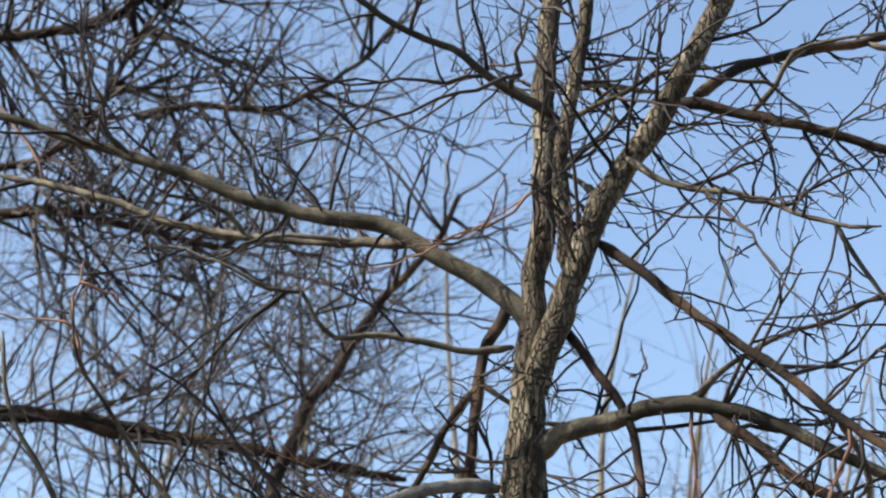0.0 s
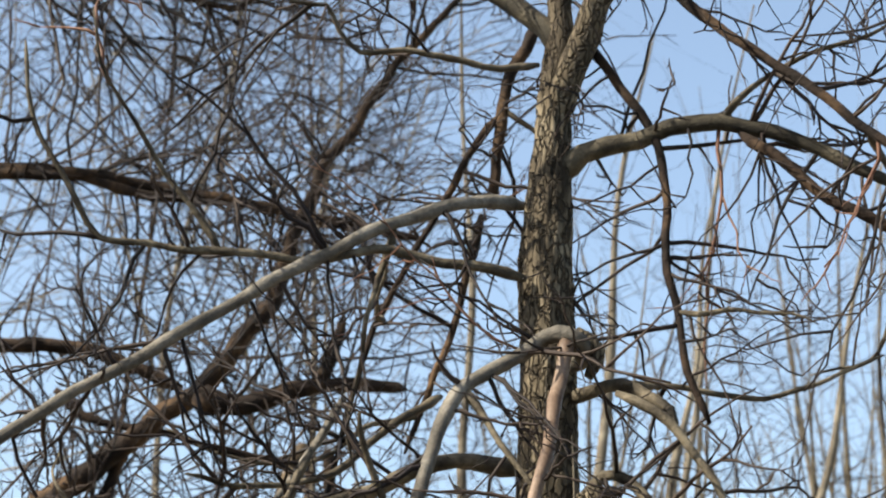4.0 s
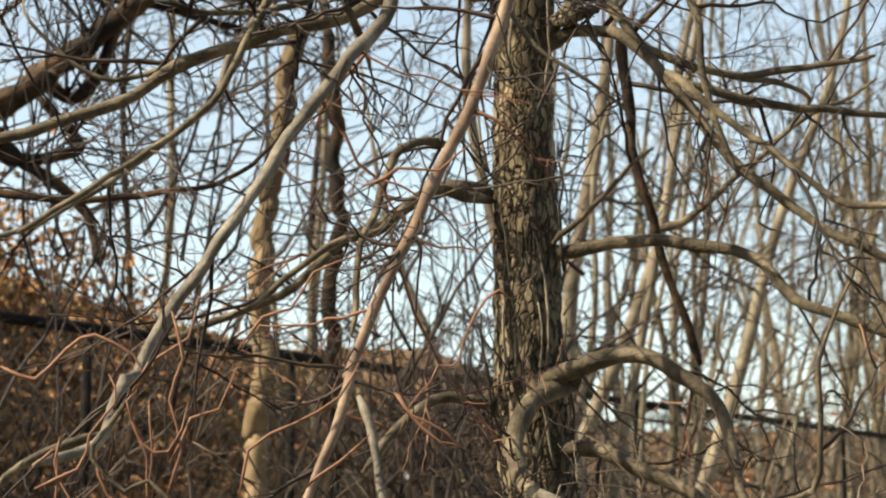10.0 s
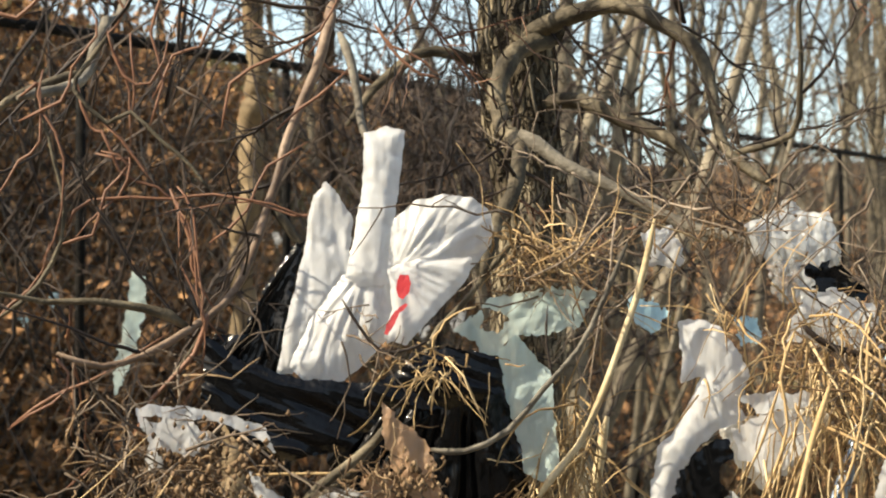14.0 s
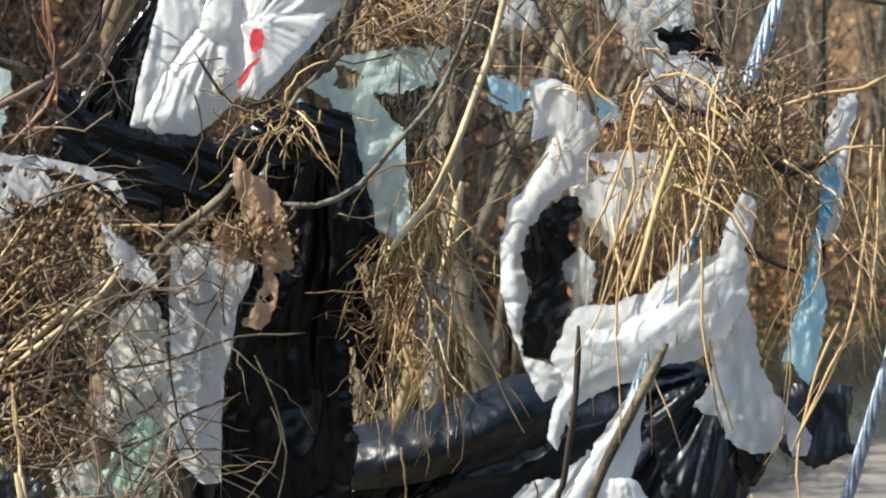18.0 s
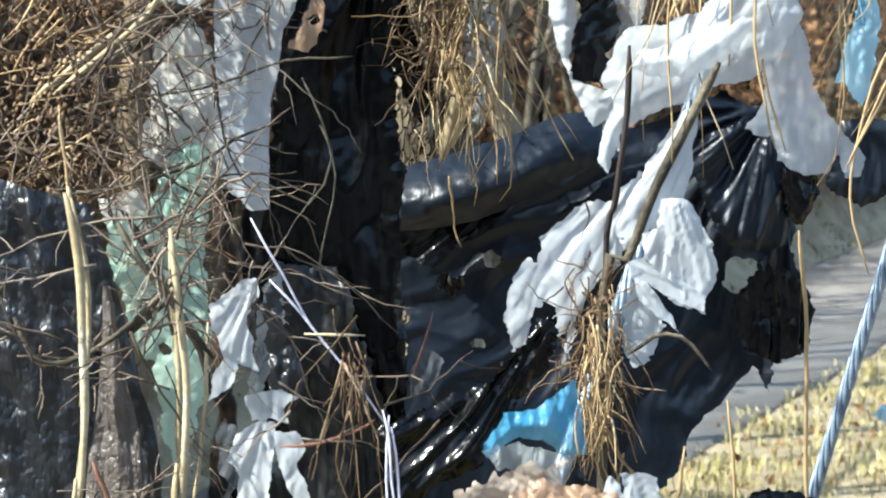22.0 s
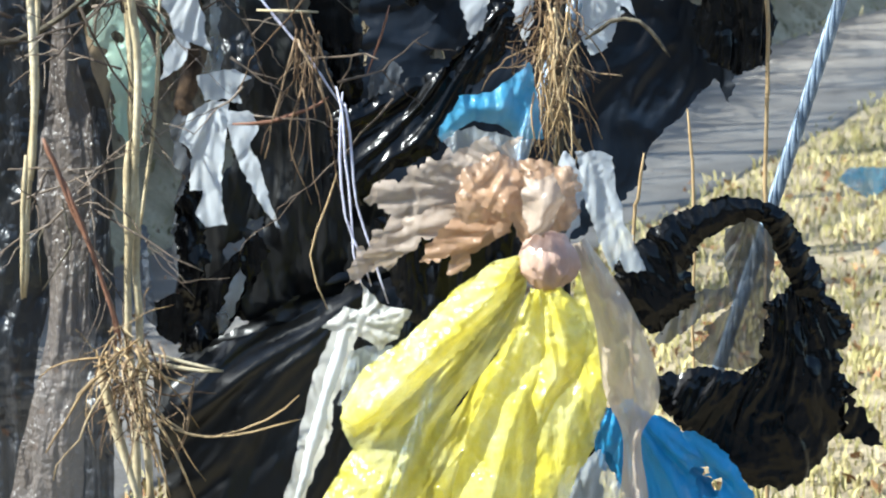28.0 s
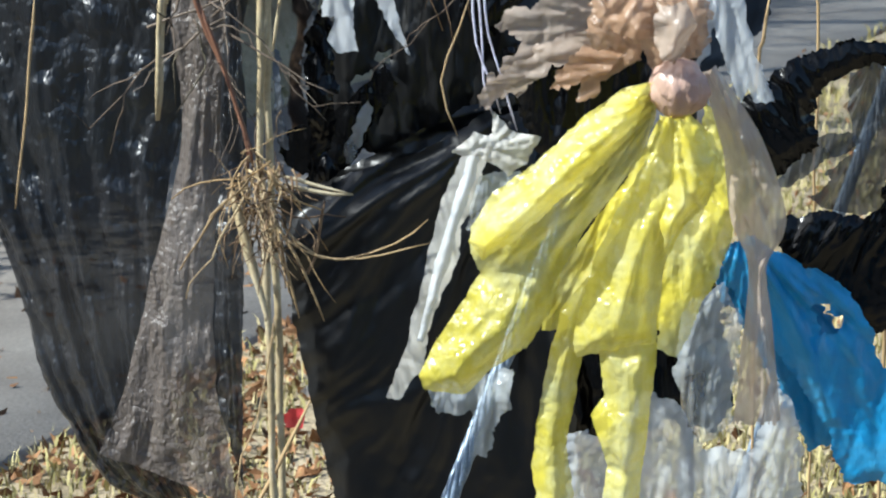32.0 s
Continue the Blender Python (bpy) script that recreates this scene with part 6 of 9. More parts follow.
rag("folded_edge", WHITE, [(-0.158, 2.370, 1.510), (-0.150, 2.370, 1.513), (-0.140, 2.370, 1.470), (-0.127, 2.370, 1.399), (-0.131, 2.370, 1.317), (-0.129, 2.370, 1.269), (-0.146, 2.370, 1.282), (-0.157, 2.370, 1.300), (-0.161, 2.370, 1.341), (-0.157, 2.370, 1.400), (-0.159, 2.370, 1.458)], white_strip, None, 5, 0.005, 0, 0.001, seed=191, soft=0.6).parent = strip_front
rag("torn_film", CREAM, [(-0.223, 2.40, 1.438), (-0.188, 2.40, 1.467), (-0.164, 2.40, 1.431), (-0.158, 2.40, 1.324), (-0.179, 2.40, 1.276), (-0.214, 2.40, 1.301), (-0.240, 2.40, 1.325), (-0.229, 2.40, 1.384)], None, None, 10, 0.010, 0, 0.004, seed=20, label="dirty cream plastic film behind straw", category="plastic film")
rag("plastic_bag", GREEN, [(-0.280, 2.40, 1.248), (-0.241, 2.40, 1.255), (-0.195, 2.40, 1.342), (-0.162, 2.40, 1.318), (-0.176, 2.40, 1.235), (-0.169, 2.40, 1.133), (-0.176, 2.40, 1.078), (-0.188, 2.40, 1.030), (-0.203, 2.40, 0.975), (-0.214, 2.40, 0.999), (-0.224, 2.40, 1.024), (-0.230, 2.40, 1.091), (-0.245, 2.40, 1.109), (-0.257, 2.40, 1.152), (-0.274, 2.40, 1.194)], None, [(-0.194, 2.40, 1.354)][0], 9, 0.010, 0.01, 0.003, [(-0.237, 2.40, 1.098), (-0.219, 2.40, 1.112)], (0.007, 0.006), seed=21, label="mint green translucent bag with holes", category="plastic bag")
rag("torn_film", CREAM, [(-0.289, 2.43, 1.270), (-0.247, 2.43, 1.282), (-0.224, 2.43, 1.233), (-0.252, 2.43, 1.209), (-0.273, 2.43, 1.210)], None, None, 9, 0.008, 0, 0.004, seed=211, label="cream plastic beside the green bag", category="plastic film")

# scraps up on the far twigs
rag("clear_scrap", CLEAR, [(0.318, 2.60, 1.811), (0.366, 2.60, 1.830), (0.413, 2.60, 1.821), (0.427, 2.60, 1.774), (0.414, 2.60, 1.740), (0.379, 2.60, 1.720), (0.366, 2.60, 1.754), (0.325, 2.60, 1.779)], None, None, 12, 0.014, 0.01, 0.003, seed=22, label="crinkled clear plastic scrap on a limb", category="plastic film")
rag("clear_scrap", CLEAR, [(0.319, 2.62, 1.810), (0.368, 2.62, 1.840), (0.420, 2.62, 1.817), (0.426, 2.62, 1.784), (0.392, 2.62, 1.719), (0.354, 2.62, 1.725), (0.341, 2.62, 1.777)], None, None, 12, 0.014, 0.01, 0.003, seed=221, label="large crinkled clear plastic scrap", category="plastic film")
rag("clear_scrap", MILKY, [(0.198, 2.60, 1.802), (0.231, 2.60, 1.813), (0.249, 2.60, 1.773), (0.234, 2.60, 1.761), (0.203, 2.60, 1.766)], None, None, 9, 0.01, 0.01, 0.003, seed=23, label="small milky plastic scrap", category="plastic film")
rag("black_scrap", BLACK, [(0.378, 2.55, 1.756), (0.413, 2.55, 1.761), (0.452, 2.55, 1.731), (0.433, 2.55, 1.716), (0.386, 2.55, 1.729)], None, None, 9, 0.01, 0, 0.006, seed=24, label="small black plastic scrap", category="plastic film")
rag("white_scrap", WHITE, [(0.378, 2.50, 1.723), (0.412, 2.50, 1.720), (0.451, 2.50, 1.712), (0.444, 2.50, 1.681), (0.411, 2.50, 1.688)], None, None, 9, 0.01, 0, 0.003, seed=25, label="white plastic scrap among straw", category="plastic film")
rag("white_scrap", WHITE, [(0.378, 2.52, 1.733), (0.416, 2.52, 1.730), (0.453, 2.52, 1.701), (0.457, 2.52, 1.651), (0.402, 2.52, 1.664), (0.352, 2.52, 1.676)], None, None, 9, 0.01, 0, 0.004, seed=251, label="white torn plastic behind straw", category="plastic film")
rag("white_scrap", BLUE_PALE, [(0.226, 3.50, 1.784), (0.279, 3.50, 1.775), (0.305, 3.50, 1.758), (0.270, 3.50, 1.722), (0.235, 3.50, 1.744)], None, None, 9, 0.01, 0, 0.006, seed=26, label="pale blue scrap in the shrub behind", category="plastic film")
rag("white_scrap", BLUE_PALE, [(0.389, 3.40, 1.747), (0.423, 3.40, 1.743), (0.436, 3.40, 1.709), (0.397, 3.40, 1.700)], None, None, 9, 0.01, 0, 0.006, seed=27, label="pale blue scrap in the shrub behind", category="plastic film")
rag("green_scrap", PALE_GREEN, [(-0.712, 4.60, 1.906), (-0.685, 4.60, 1.894), (-0.680, 4.60, 1.836), (-0.710, 4.60, 1.721), (-0.744, 4.60, 1.646), (-0.750, 4.60, 1.698), (-0.723, 4.60, 1.813)], None, None, 9, 0.01, 0, 0.004, res=0.01, seed=271, label="pale green strip hanging in the thicket", category="plastic film")
lg = np.random.default_rng(77)
for k in range(16):
    u, back = lg.uniform(-0.15, 0.4), lg.uniform(0.0, 0.5)
    c = on_fence(u, lg.uniform(0.4, 1.6)) + np.array((-0.914, 0.406, 0)) * back * 0.4 + np.array((0.1, -0.1, 0))
    s = lg.uniform(0.02, 0.05)
    a = np.sort(lg.uniform(0, 6.28, 7))
    rag("litter_scrap", (MILKY, BLUE_PALE, WHITE)[k % 3], [(c[0] + math.cos(q) * s * lg.uniform(0.5, 1.2), c[1], c[2] + math.sin(q) * s * lg.uniform(0.6, 1.6)) for q in a], None, None, 9, 0.012, 0, 0.006, res=0.012, seed=700 + k, label="scrap of pale plastic caught in the fence", category="plastic film")

# ---- torn white bag on the straw clump ----
arc = thing("plastic_bag", (0.26, 2.45, 1.45), "torn white bag draped in an arc with black lining", "plastic bag")
rag("white_side", WHITE, [(0.223, 2.440, 1.692), (0.248, 2.440, 1.696), (0.269, 2.440, 1.686), (0.291, 2.440, 1.658), (0.301, 2.440, 1.634), (0.288, 2.440, 1.603), (0.297, 2.440, 1.589), (0.270, 2.440, 1.577), (0.248, 2.440, 1.560), (0.226, 2.440, 1.529), (0.217, 2.440, 1.498), (0.224, 2.440, 1.461), (0.214, 2.440, 1.418), (0.221, 2.440, 1.394), (0.255, 2.440, 1.382), (0.264, 2.440, 1.388), (0.271, 2.440, 1.351), (0.267, 2.440, 1.314), (0.255, 2.440, 1.351), (0.239, 2.440, 1.342), (0.221, 2.440, 1.382), (0.205, 2.440, 1.418), (0.193, 2.440, 1.468), (0.193, 2.440, 1.511), (0.199, 2.440, 1.554), (0.223, 2.440, 1.584), (0.239, 2.440, 1.615), (0.248, 2.440, 1.634), (0.226, 2.440, 1.627), (0.229, 2.440, 1.658)], arc, (0.338, 2.440, 1.486), 6, 0.010, 0.02, 0.0015, seed=28)
rag("upper_part", CREAM, [(0.268, 2.460, 1.579), (0.293, 2.460, 1.590), (0.327, 2.460, 1.595), (0.377, 2.460, 1.612), (0.390, 2.460, 1.586), (0.358, 2.460, 1.542), (0.315, 2.460, 1.511), (0.284, 2.460, 1.539)], arc, None, 6, 0.008, 0.02, 0.002, seed=281)
rag("black_lining", BLACK, [(0.271, 2.425, 1.572), (0.280, 2.425, 1.549), (0.262, 2.425, 1.529), (0.276, 2.425, 1.511), (0.256, 2.425, 1.486), (0.270, 2.425, 1.450), (0.256, 2.425, 1.419), (0.253, 2.425, 1.388), (0.220, 2.425, 1.393), (0.212, 2.425, 1.431), (0.224, 2.425, 1.462), (0.216, 2.425, 1.504), (0.225, 2.425, 1.535), (0.247, 2.425, 1.559)], arc, None, 7, 0.014, 0, 0.004, seed=29)
rag("upper_scrap", WHITE, [(0.278, 2.42, 1.576), (0.316, 2.42, 1.596), (0.365, 2.42, 1.590), (0.359, 2.42, 1.554), (0.315, 2.42, 1.528), (0.284, 2.42, 1.547)], arc, None, 9, 0.01, 0, 0.003, seed=30)
rag("upper_scrap", MILKY, [(0.282, 2.41, 1.615), (0.356, 2.41, 1.617), (0.371, 2.41, 1.602), (0.307, 2.41, 1.594)], arc, None, 9, 0.006, 0, 0.003, seed=31)
rag("crumpled_shred", CLEAR, [(0.252, 2.43, 1.492), (0.279, 2.43, 1.510), (0.295, 2.43, 1.486), (0.286, 2.43, 1.437), (0.261, 2.43, 1.443), (0.270, 2.43, 1.467)], arc, None, 14, 0.012, 0, 0.006, seed=311)

drape = thing("plastic_bag", (0.36, 2.4, 1.3), "milky translucent torn bag draped over a stem", "plastic bag")
rag("fold", MILKY, [(0.261, 2.370, 1.436), (0.273, 2.370, 1.451), (0.303, 2.370, 1.451), (0.344, 2.370, 1.466), (0.381, 2.370, 1.495), (0.427, 2.370, 1.508), (0.448, 2.370, 1.518), (0.452, 2.370, 1.459), (0.427, 2.370, 1.418), (0.403, 2.370, 1.395), (0.368, 2.370, 1.388), (0.344, 2.370, 1.376), (0.296, 2.370, 1.360), (0.262, 2.370, 1.337), (0.250, 2.370, 1.297), (0.239, 2.370, 1.308), (0.243, 2.370, 1.342), (0.256, 2.370, 1.367), (0.243, 2.370, 1.395), (0.254, 2.370, 1.419)], drape, (0.474, 2.370, 1.559), 8, 0.016, 0.03, 0.0022, seed=32)
rag("inner_fold", MILKY, [(0.282, 2.345, 1.426), (0.311, 2.345, 1.431), (0.364, 2.345, 1.454), (0.399, 2.345, 1.460), (0.382, 2.345, 1.419), (0.329, 2.345, 1.396), (0.288, 2.345, 1.396), (0.273, 2.345, 1.411)], drape, (0.463, 2.370, 1.536), 9, 0.012, 0.03, 0.002, seed=321)
rag("upper_fold", MILKY, [(0.419, 2.360, 1.512), (0.432, 2.360, 1.547), (0.446, 2.360, 1.571), (0.458, 2.360, 1.559), (0.454, 2.360, 1.530), (0.444, 2.360, 1.495), (0.425, 2.360, 1.483)], drape, None, 8, 0.008, 0.01, 0.002, seed=322)
rag("tail", MILKY, [(0.406, 2.390, 1.490), (0.450, 2.390, 1.507), (0.450, 2.390, 1.466), (0.462, 2.390, 1.424), (0.468, 2.390, 1.387), (0.490, 2.390, 1.346), (0.524, 2.390, 1.309), (0.518, 2.390, 1.291), (0.501, 2.390, 1.288), (0.494, 2.390, 1.314), (0.484, 2.390, 1.292), (0.454, 2.390, 1.291), (0.430, 2.390, 1.309), (0.421, 2.390, 1.333), (0.394, 2.390, 1.340), (0.414, 2.390, 1.365), (0.416, 2.390, 1.388), (0.406, 2.390, 1.436)], drape, (0.430, 2.390, 1.537), 7, 0.012, 0.02, 0.0025, seed=33)

fan = thing("plastic_bag", (0.28, 2.35, 1.2), "shredded white bag spread like a fan on twigs", "plastic bag")
rag("wing", WHITE, [(0.248, 2.340, 1.270), (0.217, 2.340, 1.264), (0.194, 2.340, 1.247), (0.176, 2.340, 1.235), (0.174, 2.340, 1.212), (0.150, 2.340, 1.197), (0.142, 2.340, 1.177), (0.139, 2.340, 1.142), (0.148, 2.340, 1.112), (0.161, 2.340, 1.121), (0.169, 2.340, 1.153), (0.179, 2.340, 1.168), (0.189, 2.340, 1.158), (0.184, 2.340, 1.129), (0.199, 2.340, 1.134), (0.203, 2.340, 1.107), (0.217, 2.340, 1.155), (0.230, 2.340, 1.175), (0.246, 2.340, 1.193), (0.265, 2.340, 1.228), (0.283, 2.340, 1.263), (0.305, 2.340, 1.281), (0.276, 2.340, 1.299)], fan, (0.293, 2.340, 1.316), 9, 0.014, 0.0, 0.004, seed=34)
rag("neck", WHITE, [(0.268, 2.330, 1.276), (0.281, 2.330, 1.299), (0.298, 2.330, 1.328), (0.318, 2.330, 1.356), (0.342, 2.330, 1.374), (0.333, 2.330, 1.327), (0.332, 2.330, 1.298), (0.320, 2.330, 1.269), (0.304, 2.330, 1.252), (0.281, 2.330, 1.235), (0.260, 2.330, 1.218), (0.251, 2.330, 1.241)], fan, (0.333, 2.330, 1.379), 11, 0.014, 0.01, 0.0015, seed=35)
fan_lobe = rag("lobe", WHITE, [(0.296, 2.310, 1.271), (0.322, 2.310, 1.276), (0.342, 2.310, 1.247), (0.356, 2.310, 1.212), (0.354, 2.310, 1.189), (0.342, 2.310, 1.173), (0.345, 2.310, 1.156), (0.325, 2.310, 1.162), (0.306, 2.310, 1.168), (0.302, 2.310, 1.201), (0.293, 2.310, 1.242)], fan, (0.301, 2.310, 1.305), 13, 0.016, 0.012, 0.002, seed=36)
rag("inner_lobe", WHITE, [(0.277, 2.300, 1.237), (0.300, 2.300, 1.248), (0.306, 2.300, 1.213), (0.307, 2.300, 1.187), (0.300, 2.300, 1.196), (0.277, 2.300, 1.214)], fan, (0.302, 2.310, 1.276), 10, 0.012, 0.0, 0.002, seed=361).parent = fan_lobe
rag("lobe", MILKY, [(0.269, 2.330, 1.188), (0.295, 2.330, 1.170), (0.317, 2.330, 1.136), (0.303, 2.330, 1.151), (0.298, 2.330, 1.123), (0.287, 2.330, 1.102), (0.270, 2.330, 1.100), (0.260, 2.330, 1.124), (0.265, 2.330, 1.158)], fan, None, 8, 0.010, 0.0, 0.004, seed=37)
rag("finger", WHITE, [(0.263, 2.305, 1.208), (0.279, 2.305, 1.213), (0.318, 2.305, 1.190), (0.343, 2.305, 1.175), (0.342, 2.305, 1.159), (0.313, 2.305, 1.168), (0.284, 2.305, 1.187), (0.266, 2.305, 1.193)], fan, None, 6, 0.006, 0.0, 0.0015, seed=38, lean=2.0).parent = fan_lobe
rag("finger", WHITE, [(0.269, 2.300, 1.194), (0.283, 2.300, 1.188), (0.309, 2.300, 1.153), (0.315, 2.300, 1.138), (0.295, 2.300, 1.154), (0.272, 2.300, 1.173)], fan, None, 6, 0.006, 0.01, 0.0015, seed=381, lean=1.5).parent = fan_lobe

blue_strip = thing("plastic_strip", (0.45, 2.42, 1.5), "torn blue and white plastic strip", "plastic strip")
rag("pale_part", BLUE_PALE, [(0.519, 2.420, 1.474), (0.538, 2.420, 1.487), (0.545, 2.420, 1.450), (0.537, 2.420, 1.413), (0.532, 2.420, 1.377), (0.523, 2.420, 1.363), (0.504, 2.420, 1.389), (0.496, 2.420, 1.389), (0.504, 2.420, 1.419), (0.514, 2.420, 1.450)], blue_strip, None, 7, 0.008, 0, 0.002, seed=40)
rag("white_part", WHITE, [(0.571, 2.420, 1.680), (0.579, 2.420, 1.671), (0.568, 2.420, 1.634), (0.565, 2.420, 1.579), (0.562, 2.420, 1.548), (0.553, 2.420, 1.520), (0.541, 2.420, 1.523), (0.544, 2.420, 1.572), (0.531, 2.420, 1.597), (0.541, 2.420, 1.621), (0.556, 2.420, 1.649)], blue_strip, None, 7, 0.008, 0, 0.002, seed=402)
rag("blue_part", BLUE, [(0.537, 2.410, 1.606), (0.554, 2.410, 1.603), (0.555, 2.410, 1.578), (0.543, 2.410, 1.542), (0.536, 2.410, 1.523), (0.530, 2.410, 1.493), (0.521, 2.410, 1.450), (0.514, 2.410, 1.456), (0.520, 2.410, 1.493), (0.530, 2.410, 1.536), (0.536, 2.410, 1.572)], blue_strip, None, 7, 0.006, 0, 0.003, seed=41, label="bright blue printed part")
rag("white_scrap", WHITE, [(0.554, 2.42, 1.671), (0.578, 2.42, 1.683), (0.575, 2.42, 1.647), (0.542, 2.42, 1.622)], None, None, 9, 0.006, 0, 0.003, seed=401, label="white plastic twist over a twig", category="plastic film")

# ---- the large dark sheet behind ----
sheet = thing("plastic_sheet", (0.35, 3.0, 1.1), "large torn navy-black plastic sheet hanging behind", "plastic sheet")
main_sheet = rag("sheet", NAVY, [(-0.061, 3.030, 1.217), (0.023, 3.030, 1.246), (0.091, 3.030, 1.259), (0.197, 3.030, 1.289), (0.304, 3.030, 1.310), (0.380, 3.030, 1.335), (0.425, 3.030, 1.354), (0.463, 3.030, 1.372), (0.516, 3.030, 1.351), (0.585, 3.030, 1.315), (0.595, 3.030, 1.233), (0.572, 3.030, 1.202), (0.557, 3.030, 1.165), (0.576, 3.030, 1.119), (0.589, 3.030, 1.079), (0.578, 3.030, 1.019), (0.535, 3.030, 1.003), (0.531, 3.030, 0.964), (0.512, 3.030, 1.003), (0.459, 3.030, 0.947), (0.428, 3.030, 0.919), (0.405, 3.030, 0.858), (0.374, 3.030, 0.834), (0.334, 3.030, 0.789), (0.195, 3.030, 0.751), (0.040, 3.030, 0.738), (-0.067, 3.030, 0.779)], sheet, (0.531, 3.030, 1.355), 9, 0.022, 0.0, 0.004, [(0.099, 3.030, 1.118), (0.153, 3.030, 1.151), (0.495, 3.030, 1.131), (0.483, 3.030, 1.116), (0.138, 3.030, 1.038), (0.036, 3.030, 1.071), (0.033, 3.030, 1.033)], (0.017, 0.014, 0.022, 0.018, 0.008, 0.009, 0.01), res=0.006, seed=42)
rag("torn_corner", BLACK, [(0.513, 2.980, 1.150), (0.562, 2.980, 1.123), (0.579, 2.980, 1.084), (0.568, 2.980, 1.025), (0.529, 2.980, 1.012), (0.484, 2.980, 1.034), (0.468, 2.980, 1.087), (0.494, 2.980, 1.128)], sheet, None, 8, 0.014, 0, 0.004, seed=43).parent = main_sheet
rag("dark_lobe", BLACK, [(0.536, 2.985, 1.288), (0.569, 2.985, 1.310), (0.584, 2.985, 1.273), (0.586, 2.985, 1.236), (0.566, 2.985, 1.197), (0.546, 2.985, 1.202), (0.534, 2.985, 1.244)], sheet, None, 7, 0.014, 0.02, 0.003, seed=433).parent = main_sheet
rag("blue_fold", NAVY, [(0.412, 2.990, 1.297), (0.495, 2.990, 1.341), (0.548, 2.990, 1.281), (0.541, 2.990, 1.236), (0.550, 2.990, 1.168), (0.518, 2.990, 1.161), (0.466, 2.990, 1.169), (0.443, 2.990, 1.207)], sheet, (0.525, 2.990, 1.355), 7, 0.022, 0.02, 0.003, seed=431)
rag("hanging_corner", NAVY, [(0.601, 3.000, 1.323), (0.647, 3.000, 1.340), (0.701, 3.000, 1.327), (0.693, 3.000, 1.270), (0.702, 3.000, 1.240), (0.647, 3.000, 1.216), (0.605, 3.000, 1.240)], sheet, None, 6, 0.016, 0.02, 0.004, seed=4331).parent = main_sheet
rag("dark_fold", BLACK, [(0.024, 2.995, 1.232), (0.105, 2.995, 1.236), (0.180, 2.995, 1.223), (0.165, 2.995, 1.202), (0.112, 2.995, 1.172), (0.074, 2.995, 1.142), (0.037, 2.995, 1.165), (0.022, 2.995, 1.196)], sheet, None, 6, 0.012, 0, 0.003, seed=434, lean=-1.2).parent = main_sheet
film("rolled_edge", NAVY, [(0.022, 2.99, 1.274), (0.067, 2.99, 1.284), (0.127, 2.99, 1.302), (0.187, 2.99, 1.319), (0.243, 2.99, 1.343), (0.299, 2.99, 1.348)], [(0.021, 2.96, 1.194), (0.073, 2.96, 1.197), (0.132, 2.96, 1.208), (0.192, 2.96, 1.230), (0.248, 2.96, 1.259), (0.304, 2.96, 1.287)], sheet, 1.2, 0.004, 0.045, 0.01, nu=30, nv=60, seed=430, crumple=0.003).parent = main_sheet
rag("grey_flap", GREY_FILM, [(0.052, 2.960, 1.026), (0.073, 2.960, 1.035), (0.091, 2.960, 1.024), (0.076, 2.960, 0.996), (0.046, 2.960, 0.975), (0.043, 2.960, 1.003)], sheet, None, 8, 0.006, 0, 0.003, seed=432).parent = main_sheet
rag("torn_film", BLACK, [(0.005, 2.300, 1.042), (0.063, 2.300, 1.065), (0.115, 2.300, 1.088), (0.138, 2.300, 1.111), (0.159, 2.300, 1.128), (0.170, 2.300, 1.154), (0.191, 2.300, 1.157), (0.188, 2.300, 1.128), (0.179, 2.300, 1.099), (0.155, 2.300, 1.076), (0.132, 2.300, 1.041), (0.114, 2.300, 1.006), (0.062, 2.300, 0.983), (0.032, 2.300, 0.948), (0.004, 2.300, 0.972)], None, (0.191, 2.300, 1.163), 9, 0.022, 0.02, 0.004, seed=435, label="torn shiny black film drawn up to the straw", category="plastic film")
rag("torn_film", BLACK, [(0.047, 2.270, 0.940), (0.104, 2.270, 0.963), (0.161, 2.270, 0.974), (0.212, 2.270, 0.962), (0.218, 2.270, 0.904), (0.184, 2.270, 0.846), (0.127, 2.270, 0.811), (0.081, 2.270, 0.835), (0.058, 2.270, 0.888)], None, None, 6, 0.02, 0.02, 0.003, seed=441, label="crumpled black film behind the knotted bag", category="plastic film")
rag("torn_film", CLEAR, [(-0.122, 2.440, 1.146), (-0.110, 2.440, 1.183), (-0.096, 2.440, 1.194), (-0.092, 2.440, 1.146), (-0.098, 2.440, 1.097), (-0.119, 2.440, 1.060), (-0.136, 2.440, 1.048), (-0.128, 2.440, 1.097)], None, None, 10, 0.012, 0.01, 0.003, seed=436, label="crinkled silvery film with dirt on it", category="plastic film")
rag("torn_film", BLACK, [(-0.160, 2.440, 0.949), (-0.145, 2.440, 0.973), (-0.136, 2.440, 0.930), (-0.131, 2.440, 0.855), (-0.135, 2.440, 0.818), (-0.144, 2.440, 0.805), (-0.129, 2.440, 0.780), (-0.152, 2.440, 0.766), (-0.166, 2.440, 0.776), (-0.157, 2.440, 0.815), (-0.165, 2.440, 0.843), (-0.165, 2.440, 0.893)], None, None, 8, 0.016, 0.02, 0.004, seed=437, label="shiny black film with silvery creases", category="plastic film", soft=1.8)
